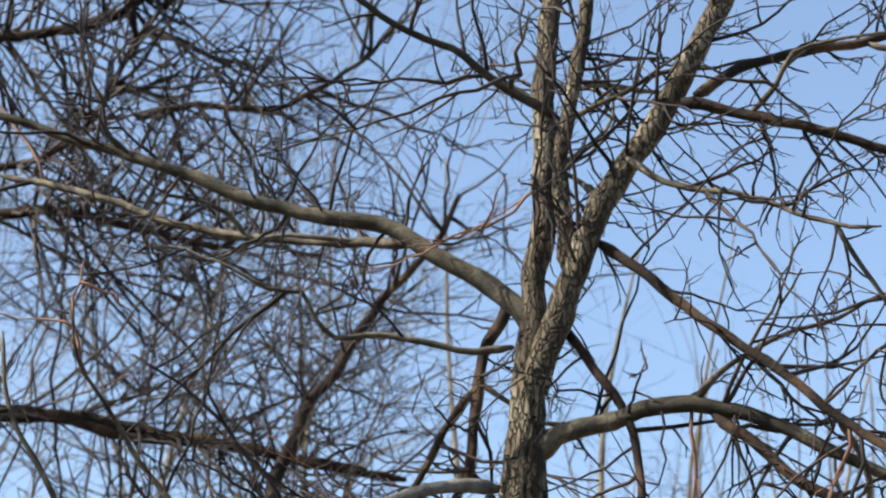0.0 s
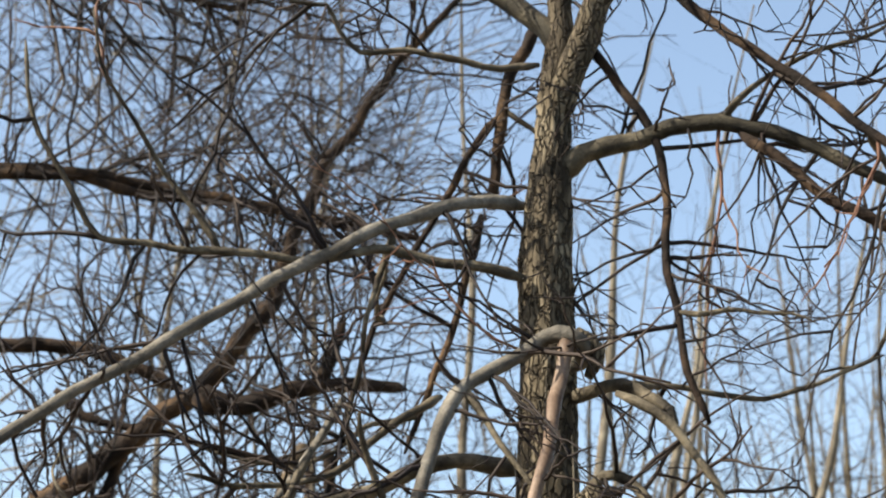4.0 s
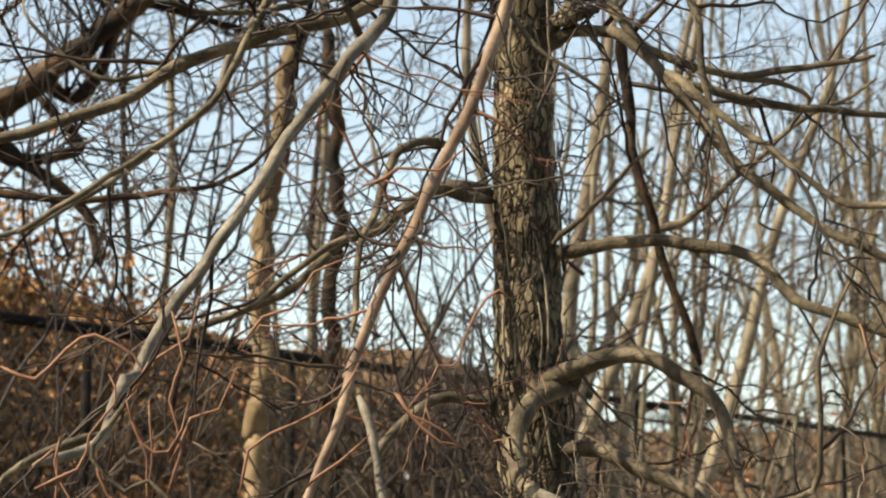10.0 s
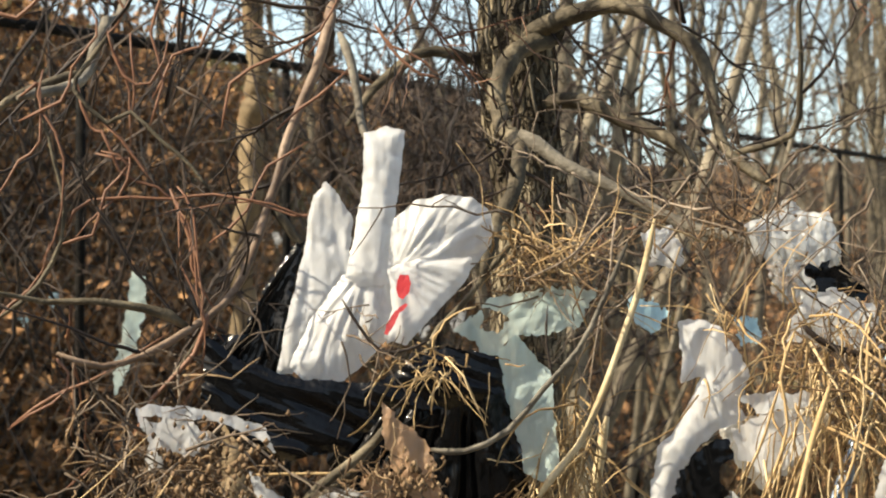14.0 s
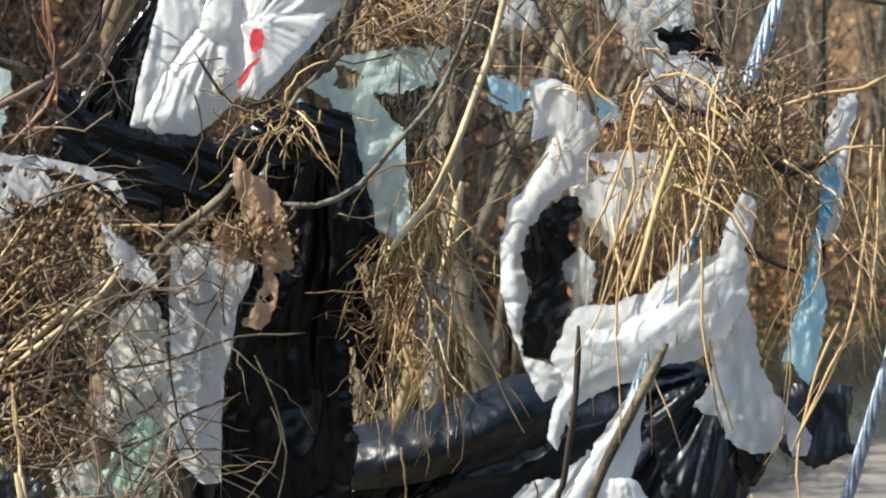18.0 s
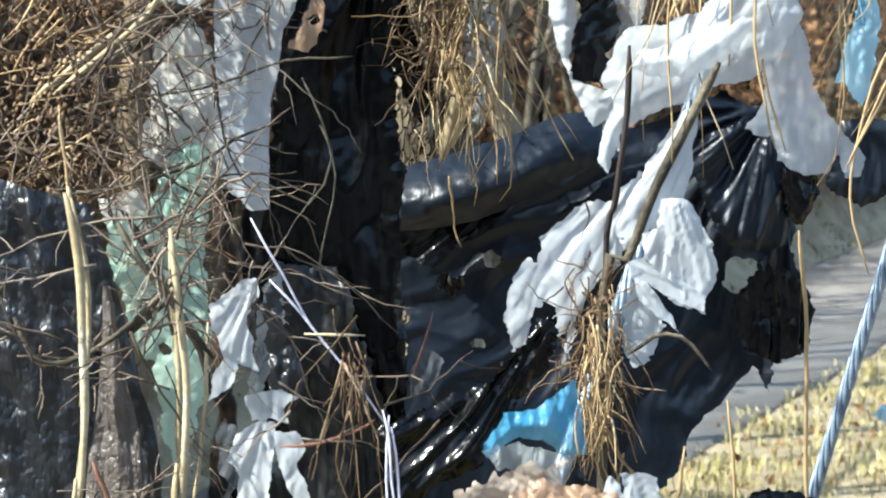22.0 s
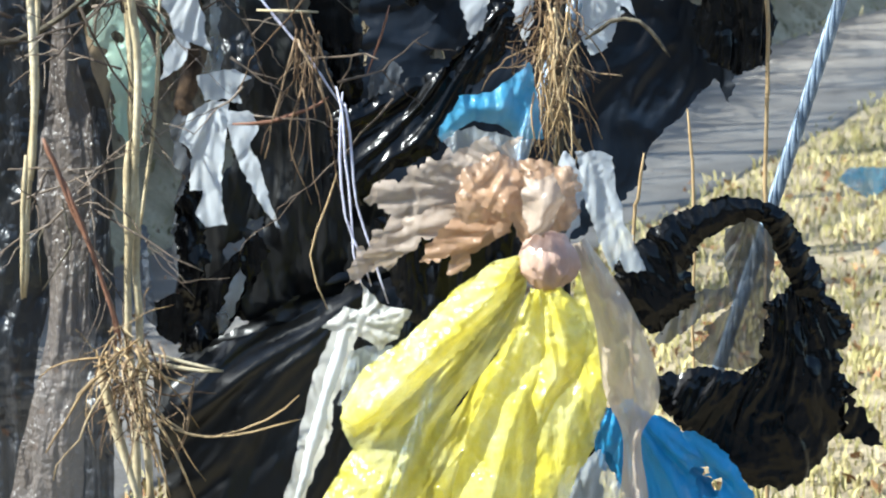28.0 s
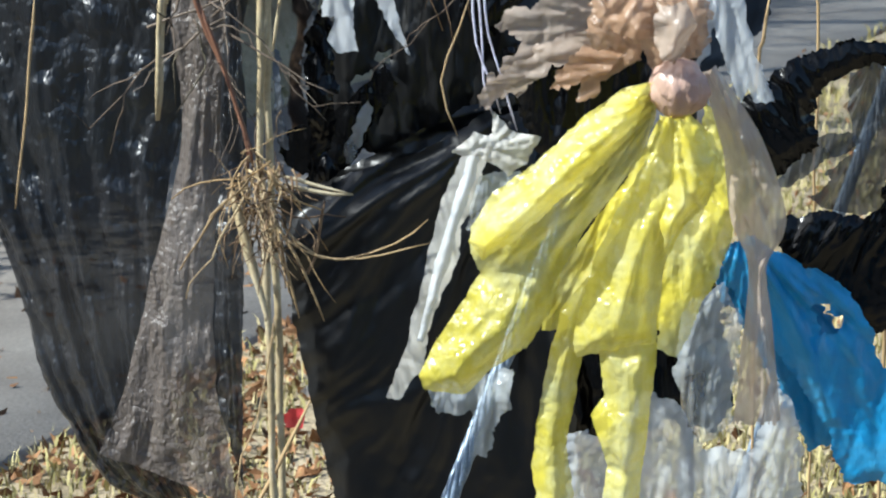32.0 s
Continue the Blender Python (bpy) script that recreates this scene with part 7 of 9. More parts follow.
rag("torn_film", CLEAR, [(-0.094, 2.430, 0.864), (-0.090, 2.430, 0.844), (-0.107, 2.430, 0.807), (-0.121, 2.430, 0.787), (-0.124, 2.430, 0.803), (-0.111, 2.430, 0.838)], None, None, 8, 0.012, 0.01, 0.003, seed=439, label="silvery white sliver of film", category="plastic film")
rag("torn_film", GREY_FILM, [(-0.175, 2.160, 0.955), (-0.169, 2.160, 0.952), (-0.167, 2.160, 0.908), (-0.162, 2.160, 0.858), (-0.171, 2.160, 0.864), (-0.175, 2.160, 0.908)], None, None, 8, 0.006, 0, 0.002, seed=440, label="grey smoky strip beside a reed", category="plastic film")
rag("torn_film", CLEAR, [(0.121, 2.500, 1.489), (0.136, 2.500, 1.479), (0.150, 2.500, 1.454), (0.143, 2.500, 1.416), (0.133, 2.500, 1.385), (0.124, 2.500, 1.344), (0.113, 2.500, 1.347), (0.115, 2.500, 1.385), (0.105, 2.500, 1.416), (0.102, 2.500, 1.448)], None, None, 10, 0.012, 0.01, 0.004, seed=438, label="crinkled clear film caught under straw", category="plastic film")

# ---- white shreds ----
shred = thing("plastic_shreds", (-0.1, 2.2, 1.1), "pale torn plastic shreds tied on a thin twig", "plastic shreds")
rag("shred", WHITE, [(-0.155, 2.19, 1.182), (-0.123, 2.19, 1.204), (-0.106, 2.19, 1.210), (-0.109, 2.19, 1.193), (-0.118, 2.19, 1.171), (-0.107, 2.19, 1.117), (-0.125, 2.19, 1.127), (-0.133, 2.19, 1.104), (-0.154, 2.19, 1.090), (-0.150, 2.19, 1.116), (-0.141, 2.19, 1.132), (-0.151, 2.19, 1.160)], shred, [(-0.110, 2.19, 1.209)][0], 10, 0.009, 0, 0.002, seed=45)
rag("shred", MILKY, [(-0.122, 2.20, 1.092), (-0.087, 2.20, 1.100), (-0.068, 2.20, 1.092), (-0.082, 2.20, 1.079), (-0.076, 2.20, 1.063), (-0.099, 2.20, 1.070), (-0.116, 2.20, 1.067)], shred, None, 9, 0.006, 0, 0.003, seed=46)
rag("shred", WHITE, [(-0.127, 2.19, 1.059), (-0.109, 2.19, 1.069), (-0.092, 2.19, 1.065), (-0.096, 2.19, 1.027), (-0.100, 2.19, 0.993), (-0.097, 2.19, 0.947), (-0.117, 2.19, 0.945), (-0.126, 2.19, 0.960), (-0.116, 2.19, 0.982), (-0.131, 2.19, 0.982), (-0.127, 2.19, 1.016), (-0.141, 2.19, 1.033)], shred, [(-0.104, 2.19, 1.077)][0], 12, 0.008, 0, 0.002, seed=47)
rag("shred", WHITE, [(-0.094, 2.18, 1.061), (-0.071, 2.18, 1.062), (-0.062, 2.18, 1.044), (-0.071, 2.18, 1.028), (-0.061, 2.18, 1.005), (-0.042, 2.18, 0.943), (-0.056, 2.18, 0.961), (-0.077, 2.18, 1.000), (-0.088, 2.18, 1.028)], shred, None, 10, 0.006, 0, 0.002, seed=48)
rag("clear_strip", SMOKE, [(-0.110, 2.33, 1.186), (-0.093, 2.33, 1.198), (-0.088, 2.33, 1.145), (-0.065, 2.33, 1.086), (-0.083, 2.33, 1.039), (-0.106, 2.33, 1.086)], None, None, 12, 0.012, 0, 0.004, seed=491, label="glossy grey plastic strip", category="plastic strip")

# ---- lower group: blue tuft, peach bow, yellow bag ----
rag("plastic_bag", BLUE, [(0.133, 2.250, 1.068), (0.164, 2.250, 1.071), (0.187, 2.250, 1.087), (0.204, 2.250, 1.099), (0.208, 2.250, 1.070), (0.212, 2.250, 1.042), (0.217, 2.250, 1.023), (0.192, 2.250, 1.021), (0.170, 2.250, 1.038), (0.148, 2.250, 1.041), (0.116, 2.250, 1.020), (0.113, 2.250, 1.036), (0.127, 2.250, 1.051)], None, None, 5, 0.016, 0.03, 0.002, seed=50, label="small crumpled bright blue plastic bag", category="plastic bag", soft=1.4)
rag("torn_film", CLEAR, [(0.111, 2.27, 1.027), (0.152, 2.27, 1.032), (0.203, 2.27, 1.020), (0.192, 2.27, 0.997), (0.129, 2.27, 1.004)], None, None, 10, 0.01, 0, 0.003, seed=51, label="clear film under the blue bag", category="plastic film")

bow = thing("tied_bag", (0.2, 2.1, 0.98), "peach-brown plastic bag tied in a frilled knot", "plastic bag")
rag("wing", PINK_GREY, [(0.184, 2.11, 1.043), (0.131, 2.11, 1.037), (0.089, 2.11, 1.012), (0.062, 2.11, 1.007), (0.038, 2.11, 0.985), (0.062, 2.11, 0.969), (0.041, 2.11, 0.948), (0.023, 2.11, 0.908), (0.056, 2.11, 0.920), (0.088, 2.11, 0.947), (0.120, 2.11, 0.962), (0.152, 2.11, 0.965), (0.173, 2.11, 1.000)], bow, [(0.194, 2.10, 0.996)][0], 7, 0.020, 0, 0.006, seed=52, soft=1.3)
rag("wing", PEACH, [(0.161, 2.09, 0.982), (0.119, 2.09, 0.965), (0.096, 2.09, 0.940), (0.087, 2.09, 0.927), (0.109, 2.09, 0.933), (0.136, 2.09, 0.945), (0.113, 2.09, 0.914), (0.146, 2.09, 0.944), (0.175, 2.09, 0.955)], bow, [(0.199, 2.10, 0.980)][0], 10, 0.010, 0, 0.003, seed=53)
rag("frill", PEACH, [(0.119, 2.060, 0.994), (0.127, 2.060, 1.019), (0.145, 2.060, 1.034), (0.173, 2.060, 1.032), (0.201, 2.060, 1.027), (0.222, 2.060, 1.024), (0.234, 2.060, 1.003), (0.232, 2.060, 0.977), (0.215, 2.060, 0.967), (0.202, 2.060, 0.955), (0.186, 2.060, 0.952), (0.173, 2.060, 0.967), (0.155, 2.060, 0.978), (0.134, 2.060, 0.970), (0.121, 2.060, 0.980)], bow, None, 5, 0.022, 0.045, 0.005, seed=54, soft=1.5, lean=0.8)
rag("frill", PEACH, [(0.125, 2.020, 0.999), (0.133, 2.020, 1.022), (0.158, 2.020, 1.036), (0.170, 2.020, 1.025), (0.174, 2.020, 0.999), (0.168, 2.020, 0.981), (0.148, 2.020, 0.988)], bow, None, 4, 0.020, 0.045, 0.005, seed=55, soft=1.5, lean=-0.7)
rag("frill", PEACH, [(0.171, 2.030, 1.023), (0.194, 2.030, 1.029), (0.222, 2.030, 1.026), (0.229, 2.030, 0.997), (0.220, 2.030, 0.974), (0.199, 2.030, 0.962), (0.187, 2.030, 0.972), (0.192, 2.030, 0.998)], bow, None, 5, 0.020, 0.045, 0.005, seed=551, soft=1.5, lean=0.3)
rag("frill", PINK_GREY, [(0.179, 2.000, 1.021), (0.204, 2.000, 1.021), (0.217, 2.000, 1.002), (0.210, 2.000, 0.982), (0.192, 2.000, 0.965), (0.182, 2.000, 0.976), (0.176, 2.000, 1.002)], bow, None, 5, 0.016, 0.06, 0.003, seed=552, soft=1.8, lean=-1.0)
rag("torn_strip", PINK_GREY, [(0.173, 2.100, 0.974), (0.136, 2.100, 0.969), (0.099, 2.100, 0.949), (0.068, 2.100, 0.935), (0.046, 2.100, 0.924), (0.028, 2.100, 0.907), (0.023, 2.100, 0.919), (0.036, 2.100, 0.935), (0.062, 2.100, 0.960), (0.099, 2.100, 0.978), (0.141, 2.100, 0.987)], bow, (0.205, 2.100, 0.960), 12, 0.014, 0, 0.004, seed=541)
rag("torn_strip", PEACH, [(0.175, 2.080, 0.967), (0.156, 2.080, 0.964), (0.146, 2.080, 0.953), (0.131, 2.080, 0.927), (0.113, 2.080, 0.915), (0.117, 2.080, 0.935), (0.099, 2.080, 0.931), (0.088, 2.080, 0.927), (0.097, 2.080, 0.948), (0.120, 2.080, 0.967), (0.151, 2.080, 0.977)], bow, (0.203, 2.080, 0.964), 12, 0.012, 0, 0.004, seed=542)
rag("torn_strip", PEACH, [(0.186, 2.060, 0.970), (0.173, 2.060, 0.967), (0.163, 2.060, 0.956), (0.154, 2.060, 0.961), (0.158, 2.060, 0.970), (0.173, 2.060, 0.978)], bow, None, 10, 0.008, 0, 0.003, seed=543)
rag("clear_edge", MILKY, [(0.215, 2.070, 1.023), (0.223, 2.070, 1.036), (0.233, 2.070, 1.025), (0.239, 2.070, 0.997), (0.235, 2.070, 0.965), (0.226, 2.070, 0.949), (0.223, 2.070, 0.981)], bow, None, 10, 0.010, 0.01, 0.003, seed=544)
knot_ball("knot", KNOT, [(0.205, 2.03, 0.938)][0], 0.0235, bow, "tight round knot")
film("tail", PINK_GREY, [(0.227, 2.06, 0.950), (0.249, 2.06, 0.876), (0.259, 2.06, 0.811), (0.275, 2.06, 0.772), (0.275, 2.06, 0.724), (0.267, 2.06, 0.612)], [(0.239, 2.05, 0.959), (0.284, 2.05, 0.889), (0.308, 2.05, 0.824), (0.307, 2.05, 0.798), (0.292, 2.05, 0.769), (0.301, 2.05, 0.705), (0.311, 2.05, 0.616)], bow, 1.6, 0.008, 0.02, 0.03, seed=56, nv=90, crumple=0.002)
rag("plastic_strip", MILKY, [(0.237, 2.12, 1.025), (0.254, 2.12, 1.028), (0.271, 2.12, 1.022), (0.273, 2.12, 0.992), (0.287, 2.12, 0.954), (0.304, 2.12, 0.912), (0.287, 2.12, 0.910), (0.276, 2.12, 0.925), (0.271, 2.12, 0.910), (0.254, 2.12, 0.955), (0.243, 2.12, 0.982)], None, [(0.248, 2.12, 1.035)][0], 9, 0.008, 0, 0.002, seed=57, label="lilac-white torn plastic strip behind the knot", category="plastic strip")

yellow = thing("plastic_bag", (0.2, 2.05, 0.75), "bright yellow translucent carrier bag hung by a knot", "plastic bag")
YK = (0.197, 2.050, 0.932)
rag("lobe", YELLOW, [(0.185, 2.050, 0.945), (0.154, 2.050, 0.937), (0.118, 2.050, 0.907), (0.077, 2.050, 0.870), (0.036, 2.050, 0.837), (0.016, 2.050, 0.805), (0.016, 2.050, 0.783), (0.026, 2.050, 0.761), (0.005, 2.050, 0.728), (-0.016, 2.050, 0.695), (-0.033, 2.050, 0.661), (-0.027, 2.050, 0.648), (0.011, 2.050, 0.642), (0.037, 2.050, 0.668), (0.069, 2.050, 0.690), (0.090, 2.050, 0.724), (0.100, 2.050, 0.762), (0.120, 2.050, 0.800), (0.146, 2.050, 0.833), (0.171, 2.050, 0.871), (0.185, 2.050, 0.908)], yellow, YK, 9, 0.018, 0.09, 0.001, seed=58)
rag("fold", YELLOW, [(0.180, 2.015, 0.948), (0.152, 2.015, 0.940), (0.112, 2.015, 0.906), (0.066, 2.015, 0.861), (0.025, 2.015, 0.823), (0.015, 2.015, 0.801), (0.026, 2.015, 0.784), (0.057, 2.015, 0.803), (0.087, 2.015, 0.829), (0.128, 2.015, 0.864), (0.163, 2.015, 0.903)], yellow, YK, 9, 0.014, 0.08, 0.001, seed=582)
rag("fold", YELLOW, [(0.192, 2.090, 0.904), (0.177, 2.090, 0.868), (0.151, 2.090, 0.825), (0.117, 2.090, 0.780), (0.096, 2.090, 0.741), (0.084, 2.090, 0.696), (0.113, 2.090, 0.696), (0.137, 2.090, 0.758), (0.162, 2.090, 0.808), (0.188, 2.090, 0.852), (0.203, 2.090, 0.895)], yellow, YK, 12, 0.014, 0.0, 0.001, seed=581)
rag("lobe", YELLOW, [(0.189, 2.030, 0.914), (0.215, 2.030, 0.917), (0.236, 2.030, 0.896), (0.249, 2.030, 0.865), (0.234, 2.030, 0.838), (0.209, 2.030, 0.806), (0.196, 2.030, 0.773), (0.192, 2.030, 0.736), (0.190, 2.030, 0.698), (0.158, 2.030, 0.697), (0.116, 2.030, 0.687), (0.111, 2.030, 0.702), (0.121, 2.030, 0.746), (0.133, 2.030, 0.789), (0.155, 2.030, 0.837), (0.180, 2.030, 0.880)], yellow, YK, 9, 0.016, 0.08, 0.001, seed=59)
rag("fold", YELLOW, [(0.198, 2.005, 0.916), (0.219, 2.005, 0.910), (0.239, 2.005, 0.880), (0.233, 2.005, 0.851), (0.208, 2.005, 0.822), (0.193, 2.005, 0.796), (0.187, 2.005, 0.822), (0.199, 2.005, 0.864)], yellow, YK, 8, 0.012, 0.05, 0.001, seed=592)
rag("lobe", YELLOW, [(0.236, 2.110, 0.917), (0.272, 2.110, 0.876), (0.290, 2.110, 0.827), (0.269, 2.110, 0.799), (0.255, 2.110, 0.749), (0.234, 2.110, 0.704), (0.216, 2.110, 0.665), (0.198, 2.110, 0.675), (0.195, 2.110, 0.737), (0.215, 2.110, 0.793), (0.246, 2.110, 0.838), (0.234, 2.110, 0.882)], yellow, YK, 9, 0.014, 0.03, 0.0015, seed=60)
rag("lobe", YELLOW, [(0.199, 2.140, 0.892), (0.254, 2.140, 0.865), (0.267, 2.140, 0.809), (0.247, 2.140, 0.753), (0.216, 2.140, 0.684), (0.149, 2.140, 0.672), (0.104, 2.140, 0.694), (0.136, 2.140, 0.769), (0.173, 2.140, 0.842)], yellow, YK, 9, 0.014, 0.0, 0.001, seed=591)
rag("handle", YELLOW, [(0.111, 2.055, 0.739), (0.128, 2.055, 0.761), (0.124, 2.055, 0.695), (0.116, 2.055, 0.639), (0.108, 2.055, 0.594), (0.114, 2.055, 0.560), (0.119, 2.055, 0.514), (0.085, 2.055, 0.514), (0.075, 2.055, 0.571), (0.083, 2.055, 0.639), (0.091, 2.055, 0.684), (0.101, 2.055, 0.723)], yellow, YK, 12, 0.010, 0.04, 0.001, seed=62)
rag("handle", YELLOW, [(0.136, 2.025, 0.698), (0.190, 2.025, 0.703), (0.185, 2.025, 0.649), (0.179, 2.025, 0.582), (0.173, 2.025, 0.526), (0.138, 2.025, 0.526), (0.146, 2.025, 0.582), (0.136, 2.025, 0.613), (0.129, 2.025, 0.632), (0.141, 2.025, 0.651)], yellow, YK, 13, 0.012, 0.05, 0.001, seed=63)

strip = thing("plastic_strip", (0.0, 2.11, 0.75), "long narrow twisted white plastic strip", "plastic strip")
strip_side = rag("front_layer", CREAM, [(0.015, 2.110, 0.873), (0.033, 2.110, 0.863), (0.021, 2.110, 0.819), (0.008, 2.110, 0.791), (0.003, 2.110, 0.752), (-0.011, 2.110, 0.724), (-0.023, 2.110, 0.690), (-0.030, 2.110, 0.650), (-0.052, 2.110, 0.616), (-0.066, 2.110, 0.620), (-0.048, 2.110, 0.667), (-0.034, 2.110, 0.718), (-0.023, 2.110, 0.774), (-0.010, 2.110, 0.819), (0.003, 2.110, 0.852)], strip, None, 10, 0.012, 0, 0.0015, seed=64, lean=0.4)
rag("rolled_edge", WHITE, [(0.018, 2.095, 0.872), (0.027, 2.095, 0.867), (0.016, 2.095, 0.828), (0.004, 2.095, 0.795), (-0.003, 2.095, 0.761), (-0.017, 2.095, 0.722), (-0.029, 2.095, 0.682), (-0.035, 2.095, 0.682), (-0.025, 2.095, 0.727), (-0.014, 2.095, 0.772), (-0.001, 2.095, 0.817), (0.009, 2.095, 0.850)], strip, None, 8, 0.008, 0.02, 0.001, seed=641, lean=0.4).parent = strip_side
rag("white_scrap", CREAM, [(-0.003, 2.08, 0.868), (0.019, 2.08, 0.887), (0.034, 2.08, 0.885), (0.039, 2.08, 0.910), (0.052, 2.08, 0.890), (0.081, 2.08, 0.885), (0.067, 2.08, 0.858), (0.051, 2.08, 0.846), (0.041, 2.08, 0.858), (0.014, 2.08, 0.866)], None, [(0.030, 2.08, 0.874)][0], 11, 0.012, 0.01, 0.002, seed=65, label="white scrap tied with twine", category="plastic film")
rag("clear_scrap", CLEAR, [(0.025, 2.09, 0.846), (0.063, 2.09, 0.852), (0.052, 2.09, 0.823), (0.032, 2.09, 0.795), (0.012, 2.09, 0.794), (0.018, 2.09, 0.818)], None, None, 12, 0.010, 0, 0.002, seed=66, label="silvery clear plastic scrap", category="plastic film")
rag("clear_scrap", CLEAR, [(-0.030, 2.14, 0.623), (0.060, 2.14, 0.644), (0.057, 2.14, 0.618), (0.033, 2.14, 0.547), (0.021, 2.14, 0.553), (0.018, 2.14, 0.600), (-0.013, 2.14, 0.595)], None, None, 12, 0.012, 0, 0.003, seed=67, label="clear plastic under the yellow bag", category="plastic film")

# ---- behind the yellow bag ----
low_black = thing("plastic_bag", (0.1, 2.45, 0.7), "large black bin bag, sagging, with mesh corner", "plastic bag")
rag("side", BIN_BLACK, [(-0.197, 2.44, 0.744), (-0.156, 2.44, 0.761), (-0.105, 2.44, 0.780), (-0.030, 2.44, 0.807), (0.032, 2.44, 0.844), (0.125, 2.44, 0.819), (0.136, 2.44, 0.554), (0.133, 2.44, 0.317), (-0.121, 2.44, 0.315), (-0.158, 2.44, 0.492), (-0.183, 2.44, 0.611)], low_black, [(0.087, 2.44, 0.857)][0], 9, 0.024, 0.05, 0.0015, res=0.007, seed=68)
rag("top", BIN_BLACK, [(-0.192, 2.46, 0.736), (-0.155, 2.46, 0.750), (-0.104, 2.46, 0.775), (-0.042, 2.46, 0.798), (0.033, 2.46, 0.837), (0.152, 2.46, 0.856), (0.195, 2.46, 0.797), (0.170, 2.46, 0.577), (-0.121, 2.46, 0.581), (-0.175, 2.46, 0.660)], low_black, [(0.195, 2.46, 0.886)][0], 8, 0.018, 0.02, 0.0015, res=0.007, seed=69)
rag("shoulder", BIN_BLACK, [(-0.198, 2.470, 0.737), (-0.160, 2.470, 0.761), (-0.116, 2.470, 0.780), (-0.072, 2.470, 0.805), (-0.028, 2.470, 0.827), (0.010, 2.470, 0.845), (0.059, 2.470, 0.858), (0.109, 2.470, 0.870), (0.165, 2.470, 0.876), (0.216, 2.470, 0.857), (0.197, 2.470, 0.768), (0.071, 2.470, 0.678), (-0.055, 2.470, 0.666), (-0.162, 2.470, 0.680), (-0.193, 2.470, 0.706)], low_black, (0.197, 2.470, 0.857), 7, 0.024, 0.02, 0.002, seed=692, res=0.005)
rag("back_part", BLACK, [(0.059, 2.52, 0.699), (0.286, 2.52, 0.700), (0.325, 2.52, 0.498), (0.300, 2.52, 0.456), (0.246, 2.52, 0.470), (0.194, 2.52, 0.441), (0.128, 2.52, 0.455), (0.063, 2.52, 0.285), (0.034, 2.52, 0.496)], low_black, None, 9, 0.02, 0.02, 0.004, seed=70, res=0.007)
rag("back_part", BLACK, [(0.180, 2.55, 0.557), (0.247, 2.55, 0.530), (0.255, 2.55, 0.474), (0.196, 2.55, 0.446), (0.142, 2.55, 0.473)], low_black, None, 9, 0.012, 0, 0.003, seed=701)
rag("torn_film", MILKY, [(0.118, 2.30, 0.526), (0.154, 2.30, 0.520), (0.208, 2.30, 0.570), (0.241, 2.30, 0.552), (0.264, 2.30, 0.508), (0.318, 2.30, 0.502), (0.342, 2.30, 0.593), (0.373, 2.30, 0.509), (0.370, 2.30, 0.399), (0.120, 2.30, 0.397)], None, None, 8, 0.016, 0.02, 0.004, seed=71, label="greyish white crumpled film", category="plastic film")
rag("torn_film", CLEAR, [(0.240, 2.26, 0.687), (0.277, 2.26, 0.700), (0.297, 2.26, 0.663), (0.293, 2.26, 0.614), (0.289, 2.26, 0.551), (0.259, 2.26, 0.526), (0.240, 2.26, 0.564), (0.227, 2.26, 0.613)], None, None, 10, 0.014, 0.02, 0.003, seed=72, label="grey clear crumpled film", category="plastic film")
tarp = thing("tarpaulin", (0.45, 2.4, 0.75), "torn blue tarpaulin with frayed edges", "tarpaulin")
rag("fold", BLUE_DEEP, [(0.277, 2.42, 0.668), (0.307, 2.42, 0.705), (0.340, 2.42, 0.659), (0.372, 2.42, 0.620), (0.397, 2.42, 0.640), (0.437, 2.42, 0.595), (0.425, 2.42, 0.562), (0.442, 2.42, 0.489), (0.397, 2.42, 0.468), (0.370, 2.42, 0.515), (0.329, 2.42, 0.594)], tarp, [(0.300, 2.42, 0.710)][0], 9, 0.014, 0.01, 0.005, seed=73)
rag("fold", TARP_BLUE, [(0.285, 2.38, 0.706), (0.315, 2.38, 0.726), (0.359, 2.38, 0.701), (0.409, 2.38, 0.676), (0.442, 2.38, 0.644), (0.463, 2.38, 0.586), (0.520, 2.38, 0.508), (0.548, 2.38, 0.443), (0.428, 2.38, 0.443), (0.404, 2.38, 0.515), (0.369, 2.38, 0.573), (0.325, 2.38, 0.625), (0.293, 2.38, 0.673)], tarp, [(0.305, 2.40, 0.734)][0], 7, 0.014, 0.03, 0.003, [(0.407, 2.38, 0.628), (0.394, 2.38, 0.644)], (0.014, 0.009), seed=74)

# ---- the black ring of torn film ----
ring = thing("plastic_bag", (0.55, 2.8, 0.8), "torn black bag forming a ragged ring", "plastic bag")
rag("arch", BLACK, [(0.349, 2.790, 0.795), (0.391, 2.790, 0.833), (0.410, 2.790, 0.854), (0.443, 2.790, 0.866), (0.500, 2.790, 0.881), (0.533, 2.790, 0.879), (0.563, 2.790, 0.856), (0.587, 2.790, 0.822), (0.564, 2.790, 0.802), (0.544, 2.790, 0.827), (0.514, 2.790, 0.851), (0.486, 2.790, 0.840), (0.456, 2.790, 0.823), (0.445, 2.790, 0.789), (0.449, 2.790, 0.735), (0.421, 2.790, 0.721), (0.402, 2.790, 0.700), (0.378, 2.790, 0.722), (0.349, 2.790, 0.751)], ring, None, 6, 0.012, 0.03, 0.005, seed=75, soft=0.9, lean=0.6)
